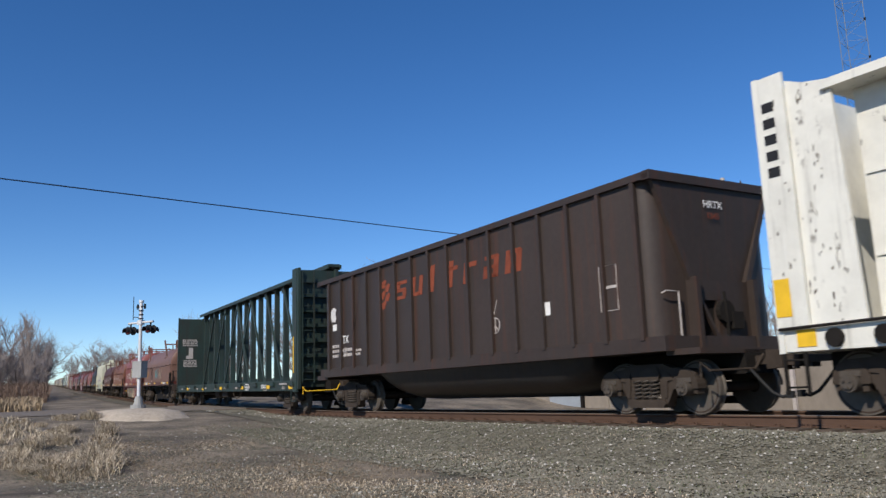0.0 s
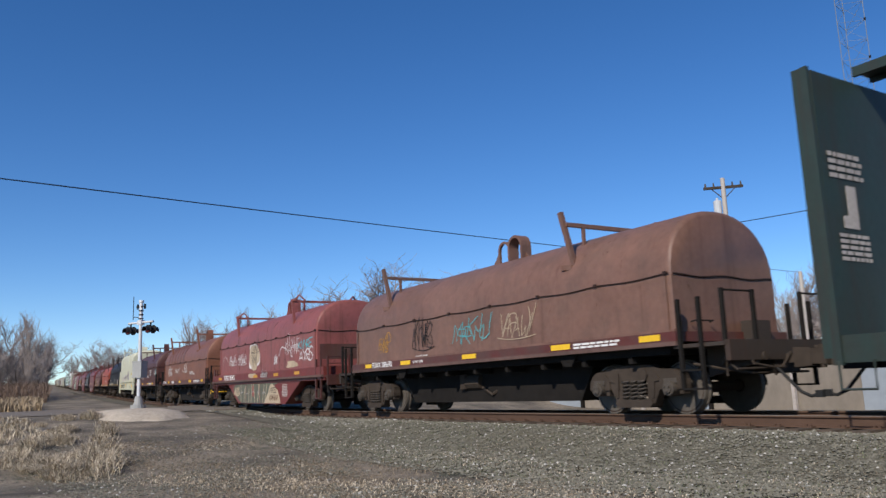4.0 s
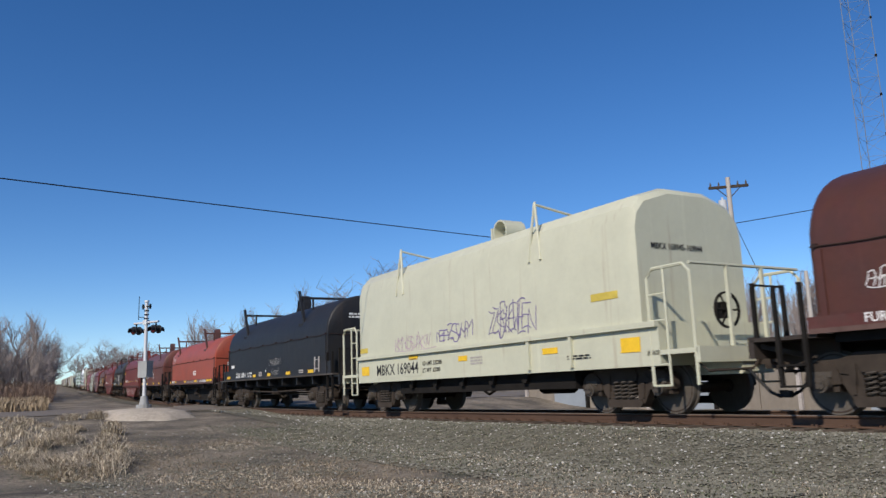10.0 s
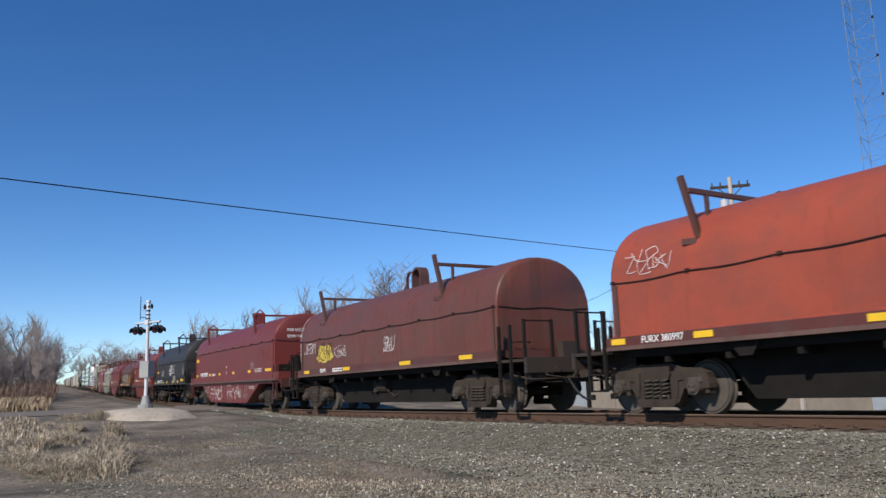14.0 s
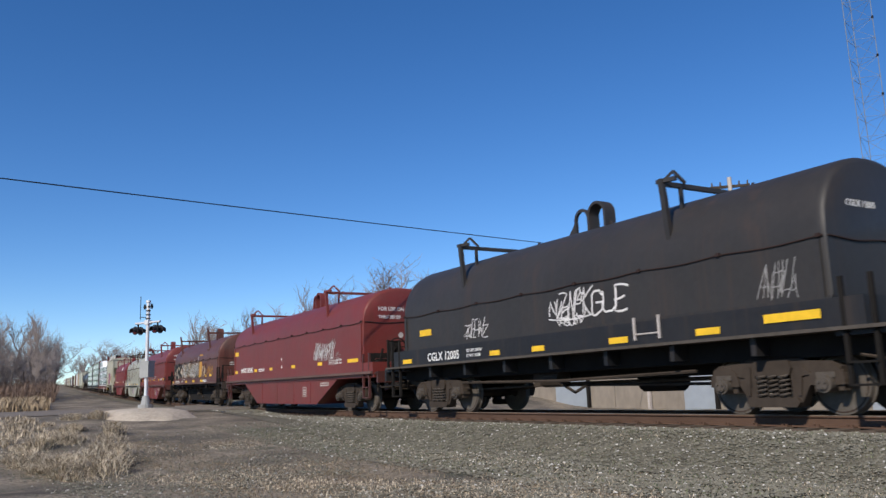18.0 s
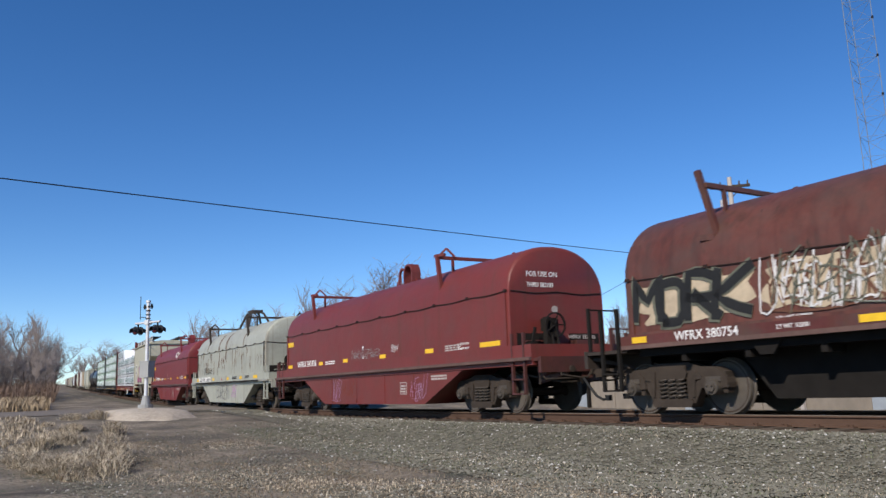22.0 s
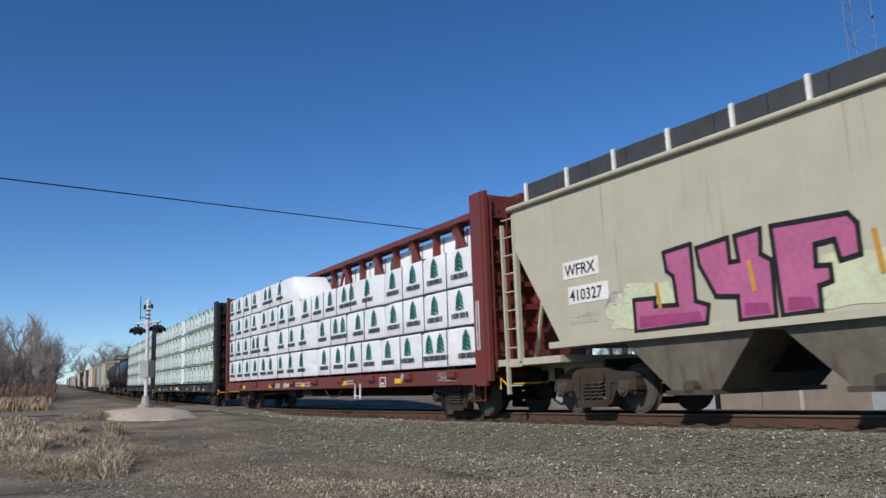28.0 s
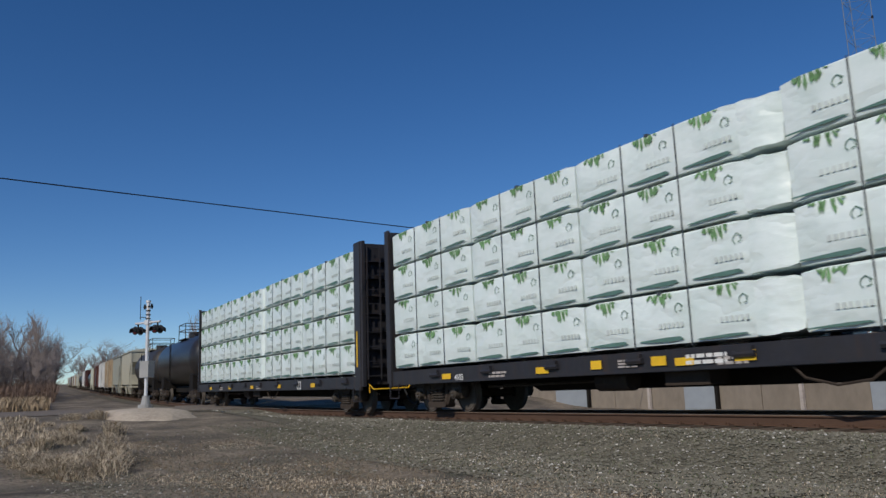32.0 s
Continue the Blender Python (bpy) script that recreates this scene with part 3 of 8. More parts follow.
def coil_car(label, body, strip, long=False, guides="post", loops="m", square=2.2, dark=None, levers=None, w=1.36, wheel=False, zt=None, ledge=True, length=None, at_guides=None, trough=True, mid=False):
    """A coil car with its arched hood. Local x runs forward from the hood's rear end."""
    car = thing("coil_car", label, "railway car", "freight train")
    L = length or (15.0 if long else 12.85)
    z0, zs, top = (1.45, 2.68, 3.75) if long else (1.385, 2.38, 3.58)
    if mid:
        z0, zs, top = 1.62, 2.52, 3.82
    top = zt or top
    dark = dark or body
    red = long and loops == "m"
    grimy = P["grimyred"] if red else strip if long or mid else P["soot"]
    h = hood(car, L, body, w, z0, zs, top, square)
    part("roof_ridge", Bits().box(0.5, L - 0.5, -0.09, 0.09, top - 0.01, top + 0.03), body, h)
    seam(h, L, w, zs, M["seal"], 9 if long else 7)
    part("hood_rim", Bits().box(0.0, L, -w - 0.012, w + 0.012, z0 - 0.02, z0 + 0.05), body, h)
    lifting_loops(h, L / 2, top, dark, loops)
    for x in at_guides or ((2.65, 11.75) if long else (2.0, 10.1)):
        guide(h, x, w, zs + 0.62, top + 0.14, dark, guides)
    for x in (0.14, L - 0.14):
        part("corner_strap", Bits().box(x - 0.05, x + 0.05, -w - 0.03, -w + 0.02, z0, zs - 0.05), dark, h)
    if mid:
        part("side_sill", Bits().box(-0.5, L + 0.5, -1.46, 1.46, 1.22, 1.62), strip, car)
        part("sill_web", Bits().box(-0.5, L + 0.5, -1.08, 1.08, 0.84, 1.17), M["frame"], car)
        for k in range(7):
            x = 1.4 + k * (L - 2.8) / 6
            part("sill_bracket", Bits().slab([(x - 0.05, 1.17), (x + 0.05, 1.17), (x + 0.05, 0.90), (x - 0.05, 0.90)], -1.40, -1.08), strip, car)
        part("brake_rod", Bits().tube([(2.6, -1.15, 0.72), (L * 0.5, -1.18, 0.66), (L - 2.8, -1.15, 0.72)], 0.03, 5), M["steel"], car)
        part("side_ledge", Bits().box(-0.9, L + 0.9, -1.53, 1.53, 1.17, 1.22), M["cap"], car, "dusty grey steel ledge")
    elif long:
        part("side_sill", Bits().box(-0.9, L + 0.9, -1.46, 1.46, 1.10, 1.45), strip, car)
        part("sill_web", Bits().box(-0.9, L + 0.9, -1.43, 1.43, 1.02, 1.10), strip, car)
        if ledge:
            for s in (-1, 1):
                part("side_ledge", Bits().box(-0.9, L + 0.9, s * 1.495 - 0.035, s * 1.495 + 0.035, 1.12, 1.19), M["rubbed"] if red else M["ledge"], car, "scuffed steel ledge")
        o = [(2.0, 1.03), (3.95, 0.22), (L - 4.0, 0.22), (L - 2.0, 1.03)] if L > 14 else [(1.7, 1.03), (3.4, 0.22), (L - 3.2, 0.22), (L - 1.5, 1.03)]
        part("belly", Bits().slab(o, -1.40, 1.40), strip, car)
        for x in (4.6, 6.6, 8.6) + ((10.4,) if L > 14 else ()):
            part("belly_seam", Bits().box(x, x + 0.035, -1.412, -1.40, 0.26, 1.02), strip, car)
    else:
        part("side_sill", Bits().box(-0.1, L + 0.1, -1.46, 1.46, 1.22, 1.385), strip, car)
        for s in (-1, 1):
            part("sill_lip", Bits().box(-0.1, L + 0.1, s * 1.425 - 0.045, s * 1.425 + 0.045, 1.15, 1.22), M["rubbed"], car)
        part("floor_beam", Bits().box(0.2, L - 0.2, -1.3, 1.3, 1.02, 1.18), M["frame"], car)
        for x in (2.9, L - 2.9):
            for s in (-1, 1):
                part("bracket", Bits().slab([(x - 0.3, 1.16), (x + 0.3, 1.16), (x + 0.12, 0.92), (x - 0.12, 0.92)], s * 1.32 - 0.03, s * 1.32 + 0.03), M["frame"], car)
        if trough:
            part("trough", Bits().slab([(1.95, 1.04), (2.6, 0.25), (L - 3.2, 0.25), (L - 2.7, 1.04)], -0.80, 0.80), M["frame"], car, "black underside of the coil trough")
        bearer = shared("bearer", lambda: Bits().box(-0.05, 0.05, -1.28, 1.28, 0.9, 1.02).mesh("cross_bearer", M["frame"]))
        for k in range(9):
            part("cross_bearer", bearer, None, car, at=pose(1.2 + k * (L - 2.4) / 8, 0, 0))
    underframe(car, L, gear=not long)
    for s, x in ((1, L), (-1, 0)):
        end_platform(car, x, s, L, grimy, grimy if long else M["frame"], wheel=wheel and s > 0, tall=1.0 if long else 1.35)
        coupler(car, x + s * 1.0, s > 0, levers)
    truck(car, 1.4 if long else 1.3 if mid else 0.72)
    truck(car, L - 1.66 if long else L - 1.35)
    return car, L


def deck_marks(car, L, y, z, spots, mat=None, h=0.13):
    for x, w in spots:
        patch(car, x, y, z, w, h, mat or M["yellow"])


# ---------- paint of the cars ----------
P = {
    "brown_hopper": paint("dark_brown_hopper_paint", (0.036, 0.025, 0.020), 0.2, rough=0.62, dirt=0.2),
    "green": paint("dark_green_paint", (0.0185, 0.035, 0.029), 0.35, (0.04, 0.025, 0.018), rough=0.6),
    "rustorange": paint("rust_orange_paint", (0.178, 0.072, 0.041), 0.5, (0.13, 0.045, 0.025), streak=0.3, fade=0.35, dirt=0.14),
    "pinkred": paint("faded_pink_red_paint", (0.225, 0.068, 0.059), 0.72, (0.07, 0.03, 0.02), streak=0.45, fade=0.25, dirt=0.16),
    "brown": paint("dark_brown_coil_paint", (0.078, 0.027, 0.020), 0.35, fade=0.2, dirt=0.2),
    "cream": paint("cream_paint", (0.525, 0.515, 0.385), 0.06, (0.3, 0.2, 0.12), streak=0.02, fade=0.06, dirt=0.05),
    "black": paint("black_coil_paint", (0.0115, 0.0115, 0.013), 0.05, (0.05, 0.035, 0.025), rough=0.6, streak=0.4, dirt=0.15),
    "orange": paint("orange_red_paint", (0.315, 0.064, 0.034), 0.1, (0.2, 0.04, 0.025), streak=0.25, fade=0.12, dirt=0.2),
    "oldbrown": paint("old_brown_coil_paint", (0.13, 0.040, 0.028), 0.5, streak=0.8),
    "red": paint("dark_red_paint", (0.152, 0.027, 0.022), 0.12, streak=0.2, fade=0.12, dirt=0.16),
    "charcoal": paint("charcoal_paint", (0.026, 0.0235, 0.022), 0.1, (0.06, 0.04, 0.03), rough=0.6, dirt=0.18),
    "murky": paint("brown_black_paint", (0.085, 0.036, 0.030), 0.45, streak=0.9, fade=0.35),
    "greywhite": paint("grey_white_paint", (0.345, 0.348, 0.288), 0.45, (0.13, 0.06, 0.035), streak=0.25, fade=0.12, dirt=0.16),
    "railred": paint("bright_dark_red_paint", (0.17, 0.024, 0.024), 0.12, streak=0.25, fade=0.15, dirt=0.14),
    "putty": paint("putty_grey_paint", (0.455, 0.43, 0.33), 0.06, (0.2, 0.12, 0.07), streak=0.10, fade=0.06, dirt=0.07),
    "beamred": paint("beam_red_paint", (0.155, 0.027, 0.022), 0.25, streak=0.4, fade=0.15, dirt=0.32),
    "beamdark": paint("beam_dark_paint", (0.024, 0.024, 0.029), 0.15, (0.06, 0.035, 0.025), streak=0.4),
    "peel": paint("peeling_white_paint", (0.70, 0.685, 0.61), 0.55, (0.06, 0.04, 0.028), streak=0.08, fade=0.06, dirt=0.10),
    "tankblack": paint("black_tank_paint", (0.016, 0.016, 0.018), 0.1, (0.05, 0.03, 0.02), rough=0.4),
    "deckred": paint("red_deck_paint", (0.092, 0.025, 0.020), 0.4, streak=0.4, dirt=0.36),
    "grimyred": paint("grimy_red_paint", (0.075, 0.023, 0.019), 0.4, streak=0.6, dirt=0.34),
    "soot": paint("sooty_brown_steel", (0.036, 0.026, 0.020), 0.4, (0.06, 0.03, 0.02), rough=0.8, streak=0.4, dirt=0.3),
    "rustblack": paint("rusted_black_brown_paint", (0.105, 0.034, 0.023), 0.6, (0.05, 0.024, 0.017), streak=0.9, fade=0.35, dirt=0.3),
    # putty darkened for the shade on the discharge bays, with heavier dirt
    "grimyputty": paint("grimy_putty_paint", (0.155, 0.138, 0.105), 0.3, (0.06, 0.04, 0.03), streak=0.6, dirt=0.4),
    "greyrust": paint("grey_brown_rust_paint", (0.160, 0.084, 0.060), 0.5, (0.09, 0.042, 0.026), streak=0.4, fade=0.35, dirt=0.22),
    "tan": paint("tan_paint", (0.42, 0.33, 0.22), 0.2, streak=0.4),
    "boxwhite": paint("white_box_paint", (0.62, 0.62, 0.60), 0.15, streak=0.3),
}
G = {n: plain("spray_" + n, c, 0.6, 0.25, 9, bump=0) for n, c in {
    "white": (0.62, 0.60, 0.58), "teal": (0.10, 0.42, 0.45), "beige": (0.45, 0.36, 0.25), "olive": (0.12, 0.12, 0.09),
    "yellow": (0.55, 0.42, 0.08), "gold": (0.50, 0.26, 0.05), "black": (0.02, 0.02, 0.02), "pink": (0.42, 0.12, 0.24),
    "magenta": (0.30, 0.06, 0.16), "mint": (0.52, 0.56, 0.38), "violet": (0.20, 0.16, 0.30), "grey": (0.30, 0.29, 0.28), "slate": (0.11, 0.11, 0.13),
    "red": (0.4, 0.05, 0.06), "lilac": (0.42, 0.26, 0.40), "brown": (0.13, 0.06, 0.038)}.items()}
CARS = []          # (thing, place of its rear mark at 10 s)
yS, yL, yH = -1.463, -1.533, -1.363


def capacity(car, x, y, z, mat=None):
    bars(car, x, y, z, 0.85, 0.14, 2, mat or M["dimwhite"])


# ---------- white bulkhead car that leaves first ----------
def bulkhead_car():
    car = thing("bulkhead_flat_car", "white bulkhead railway car with badly peeling paint", "railway car", "freight train")
    w = P["peel"]
    part("bulkhead", Bits().box(0.0, 0.10, -1.46, 1.46, 0.9, 5.05), w, car)
    for s in (-1, 1):
        part("side_plate", Bits().box(0.10, 0.52, s * 1.43 - 0.03, s * 1.43 + 0.03, 1.22, 5.03), w, car)
    for s in (-1, 1):
        g = Bits().slab([(0.52, 1.25), (1.35, 1.25), (1.22, 4.70), (0.8, 4.78), (0.52, 4.9)], s * 1.36 - 0.03, s * 1.36 + 0.03)
        part("gusset_panel", g, w, car)
    part("side_wall", Bits().box(1.35, 17.5, -1.02, 1.02, 1.25, 4.55), w, car)
    part("top_flange", Bits().box(1.1, 17.5, -1.46, 1.46, 4.55, 4.68), w, car)
    for i in range(12):
        x = 2.1 + i * 1.35
        part("side_post", Bits().box(x, x + 0.09, -1.16, -1.02, 1.25, 4.45), M["frame"], car, "dark rusty side post")
    for z in (2.15, 3.3):
        part("side_rib", Bits().box(1.4, 17.5, -1.05, -1.02, z, z + 0.05), w, car)
    part("deck", Bits().box(0, 17.8, -1.44, 1.44, 0.92, 1.25), w, car)
    patch(car, 0.02, -1.463, 1.42, 0.26, 0.55, M["yellow"])
    patch(car, 0.30, -1.447, 0.98, 0.3, 0.24, M["yellow"])
    for k in range(5):
        part("plain_mark", Bits().box(0.14, 0.34, -1.466, -1.461, 4.48 - k * 0.25, 4.63 - k * 0.25), M["blackink"], car)
    rnd = random.Random(3)
    for k in range(64):
        if k < 12:
            x, z, yy = rnd.uniform(0.08, 0.46), rnd.uniform(1.9, 4.9), -1.463
        else:
            cx, cz = rnd.choice(((0.75, 4.5), (0.9, 3.4), (0.72, 2.8), (0.8, 2.3), (1.05, 2.1), (0.6, 1.7), (0.95, 1.5)))
            x, z, yy = min(1.18, max(0.56, cx + rnd.gauss(0, 0.05))), min(4.7, max(1.3, cz + rnd.gauss(0, 0.18))), -1.393
        a, h_ = rnd.uniform(0.004, 0.016), rnd.uniform(0.03, 0.13)
        part("paint_flake", Bits().slab([(x, z), (x + a, z + h_ * 0.2), (x + a * 1.3, z + h_ * 0.7), (x + a * 0.4, z + h_), (x - a * 0.3, z + h_ * 0.5)], yy, yy - 0.003), M["wheel"], car)
    p = Bits().tube([(0.05, -1.5, 1.24), (3.0, -1.5, 1.3), (6, -1.5, 1.27)], 0.025, 5)
    for k in range(3):
        p.cyl((0.9 + k * 0.7, -1.52, 1.08), (0.9 + k * 0.7, -1.36, 1.08), 0.13, 10)
    part("winch_gear", p, M["frame"], car)
    underframe(car, 17.8, 0.1, 17.7)
    ladder(car, -1.47, 0.08, 0.42, 0.42, 0.8, M["frame"], "x")
    coupler(car, -0.05, False)
    truck(car, 1.75)
    truck(car, 16)
    return car


CARS.append((bulkhead_car(), 95.37))


# ---------- brown hopper ----------
def open_hopper():
    car = thing("hopper_car", "dark brown open hopper car with faded red lettering", "railway car", "freight train")
    m = P["brown_hopper"]
    w, x0, x1, zb, zt = 1.56, 0.75, 15.65, 1.12, 4.05
    rings = []
    for x, k, in ((x0, 0.35), (x0 + 0.12, 0.10), (x0 + 0.35, 0), (x1 - 0.35, 0), (x1 - 0.12, 0.10), (x1, 0.35)):
        rings.append([(x, -w + k, zb), (x, -w + k, zt), (x, w - k, zt), (x, w - k, zb)])
    body = part("body", Bits().loft(rings), m, car, smooth=50)
    b = Bits().box(x0 - 0.25, x1 + 0.12, -w - 0.08, -w + 0.06, zt - 0.03, zt + 0.10).box(x0 - 0.25, x1 + 0.12, w - 0.06, w + 0.08, zt - 0.03, zt + 0.10)
    b.box(x1 - 0.02, x1 + 0.16, -w - 0.08, w + 0.08, zt - 0.05, zt + 0.11).box(x0 - 0.27, x0 - 0.1, -w - 0.08, w + 0.08, zt - 0.05, zt + 0.11)
    part("top_chord", b, m, car)
    for i in range(16):
        x = 1.35 + i * 0.93
        part("side_stake", Bits().box(x, x + 0.09, -w - 0.075, -w, zb + 0.15, zt - 0.02), m, car)
    part("side_sill", Bits().box(x0 - 0.1, x1 + 0.2, -w - 0.05, w + 0.05, zb - 0.05, zb + 0.20), m, car)
    # rounded belly between the trucks
    rings = []
    for x, k in ((4.4, 0.12), (4.6, 0.55), (5.0, 0.85), (5.6, 1.0), (9.0, 1.0), (12.4, 1.0), (13.0, 0.85), (13.4, 0.55), (13.6, 0.12)):
        rings.append([(x, 1.3 * math.cos(a), 1.08 - 0.76 * k * math.sin(a) ** 0.7) for a in [q * math.pi / 14 for q in range(15)]])
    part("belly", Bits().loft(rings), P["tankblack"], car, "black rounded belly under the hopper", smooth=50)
    # end: sloping sheet between the corner panels, plate and posts below it
    e = Bits()
    for s in (-1, 1):
        e.beam((x1 + 0.06, s * 1.47, zt - 0.03), (x1 + 0.06, s * 0.72, 2.28), 0.10, 0.12)
    part("slope_frame", e, m, car)
    part("slope_sheet", Bits().loft([[(x1 + 0.10, -1.42, zt - 0.04), (x1 + 0.10, 1.42, zt - 0.04), (x1 + 0.01, 0.72, 2.28), (x1 + 0.01, -0.72, 2.28)],
                                     [(x1 - 0.03, -1.42, zt - 0.04), (x1 - 0.03, 1.42, zt - 0.04), (x1 - 0.03, 0.72, 2.28), (x1 - 0.03, -0.72, 2.28)]]), m, car)
    for s in (-1, 1):
        part("end_post", Bits().box(x1, x1 + 0.24, s * 0.74 - 0.05, s * 0.74 + 0.05, 1.0, 2.34), m, car)
    part("end_plate", Bits().box(x1, x1 + 0.10, -0.15, 0.74, 1.1, 2.3).box(x1, x1 + 0.10, -0.74, -0.15, 1.95, 2.3).box(x1, x1 + 0.12, -0.74, 0.74, 1.1, 1.2), m, car)
    part("end_brace", Bits().beam((x1 + 0.12, -0.62, 1.98), (x1 + 0.12, -0.18, 1.22), 0.07, 0.06), m, car)
    # flat black sheet: the opening's deep shade is put in as colour
    part("end_recess", Bits().box(x1 - 0.02, x1 + 0.01, -0.70, -0.15, 1.2, 1.95), M["frame"], car, "flat black sheet for the shade inside the end opening")
    part("end_deck", Bits().box(x1, x1 + 0.75, -1.4, 1.4, 1.0, 1.10), m, car)
    part("end_shelf", Bits().box(x0 - 0.9, x0, -1.4, 1.4, 1.0, 1.14).box(x0 - 0.6, x0 - 0.02, -0.75, 0.75, 2.2, 2.3), m, car)
    gear = Bits().box(x1 + 0.1, x1 + 0.22, 0.1, 0.38, 1.45, 1.75).cyl((x1 + 0.1, -0.02, 1.75), (x1 + 0.2, -0.02, 1.75), 0.2, 14).tube([(x1 + 0.18, -0.05, 2.1), (x1 + 0.2, -0.04, 1.7), (x1 + 0.16, 0.02, 1.2)], 0.03, 6)
    part("brake_gear", gear, M["frame"], car)
    h = Bits().tube([(x1 + 0.02, -1.42, 2.05), (x1 + 0.12, -1.42, 2.08), (x1 + 0.12, -1.12, 2.08), (x1 + 0.12, -1.12, 1.15)], 0.016, 6)
    part("grab_iron", h, M["dimwhite"], car, "worn white grab iron")
    word = Bits()
    glyph = [[(0, 0, 0.16, 1), (0.32, 0, 0.48, 0.8), (0.1, 0.8, 0.4, 1), (0.1, 0.42, 0.4, 0.58)],
             [(0, 0, 0.4, 0.14), (0.28, 0.1, 0.42, 0.4), (0, 0.3, 0.4, 0.44), (0, 0.4, 0.14, 0.7), (0, 0.6, 0.42, 0.74)],
             [(0, 0.08, 0.14, 0.75), (0.3, 0, 0.44, 0.75), (0.08, 0, 0.36, 0.14)], [(0.08, 0, 0.24, 1)],
             [(0.12, 0, 0.27, 0.95), (0, 0.6, 0.42, 0.74)], [(0, 0, 0.15, 0.75), (0.12, 0.55, 0.4, 0.72)],
             [(0, 0, 0.4, 0.13), (0.3, 0, 0.44, 0.72), (0.02, 0.62, 0.4, 0.75), (0, 0.1, 0.14, 0.42), (0, 0.3, 0.4, 0.42)],
             [(0, 0, 0.15, 0.75), (0.08, 0.6, 0.4, 0.75), (0.3, 0, 0.44, 0.7)]]
    for k, shape in enumerate(glyph[1:]):
        for a, c, d, e2 in shape:
            X = 6.02 + k * 0.87
            lo, hi = 2.97 + c * 0.66, 2.97 + e2 * 0.66
            word.slab([(X + a * 1.35 + c * 0.12, lo), (X + d * 1.35 + c * 0.12, lo), (X + d * 1.35 + e2 * 0.12, hi), (X + a * 1.35 + e2 * 0.12, hi)], -w - 0.006, -w)
    for k, (cx, cz) in enumerate(((5.25, 2.92), (5.5, 3.12), (5.22, 3.2), (5.5, 3.38), (5.28, 3.5))):
        word.slab([(cx - 0.16, cz - 0.1), (cx + 0.05, cz - 0.12), (cx + 0.18, cz + 0.06), (cx + 0.08, cz + 0.12), (cx - 0.1, cz + 0.06)], -w - 0.006, -w)
    part("plain_mark", word, M["redink"], car, "faded red blocks where lettering was")
    for x, z, hh in ((1.3, 1.52, 1.0), (4.15, 1.68, 0.52), (6.88, 1.5, 0.5)):
        patch(car, x, -w - 0.006, z, 0.07, hh, M["white"], "white_stripe")
    patch(car, 12.5, -w, 1.95, 0.26, 0.26, M["white"], "placard")
    blot(car, 1.42, -w, 2.72, 0.46, 0.5, G["white"], 5, "graffiti_tag", "white sprayed open palm shape", 7)
    patch(car, 1.6, -w - 0.004, 2.48, 0.3, 0.2, M["white"], "plain_mark")
    bars(car, 1.55, -w - 0.002, 1.65, 0.5, 0.45, 3, M["dimwhite"])
    bars(car, 2.3, -w - 0.002, 1.65, 0.75, 0.3, 2, M["dimwhite"])
    bars(car, 3.2, -w - 0.002, 1.65, 0.5, 0.22, 2, M["dimwhite"])
    letter(car, "TX", 2.35, -w - 0.004, 2.05, 0.34, M["white"])
    letter(car, "45", 2.4, -w - 0.004, 1.75, 0.25, M["dimwhite"])
    peace = Bits().tube([(10.78 + 0.17 * math.cos(a), -w - 0.005, 1.9 + 0.17 * math.sin(a)) for a in [k * math.tau / 14 for k in range(15)]], 0.012, 4)
    peace.tube([(10.78, -w - 0.005, 2.07), (10.78, -w - 0.005, 1.73)], 0.012, 4).tube([(10.66, -w - 0.005, 1.78), (10.78, -w - 0.005, 1.9), (10.9, -w - 0.005, 1.78)], 0.012, 4)
    peace.tube([(10.65, -w - 0.005, 2.4), (10.76, -w - 0.005, 2.15), (10.88, -w - 0.005, 2.45)], 0.012, 4)
    part("graffiti_tag", peace, M["dimwhite"], car, "thin chalked ring sign")
    part("stencil_box", Bits().tube([(14.28, -w - 0.005, 1.86), (14.28, -w - 0.005, 2.68), (14.74, -w - 0.005, 2.68), (14.74, -w - 0.005, 1.86), (14.28, -w - 0.005, 1.86)], 0.010, 4).box(14.30, 14.72, -w - 0.01, -w, 2.26, 2.31), M["dimwhite"], car)
    letter(car, "HRTX", x1 + 0.115, -0.30, 3.62, 0.19, M["white"], True)
    letter(car, "1345", x1 + 0.115, -0.22, 3.42, 0.16, M["redink"], True)
    underframe(car, 16.5, x0 - 0.8, x1 + 0.75, False)
    coupler(car, x1 + 0.65, True)
    coupler(car, x0 - 0.75, False)
    truck(car, 1.95)
    truck(car, 14.8)
    return car


CARS.append((open_hopper(), 78.09))


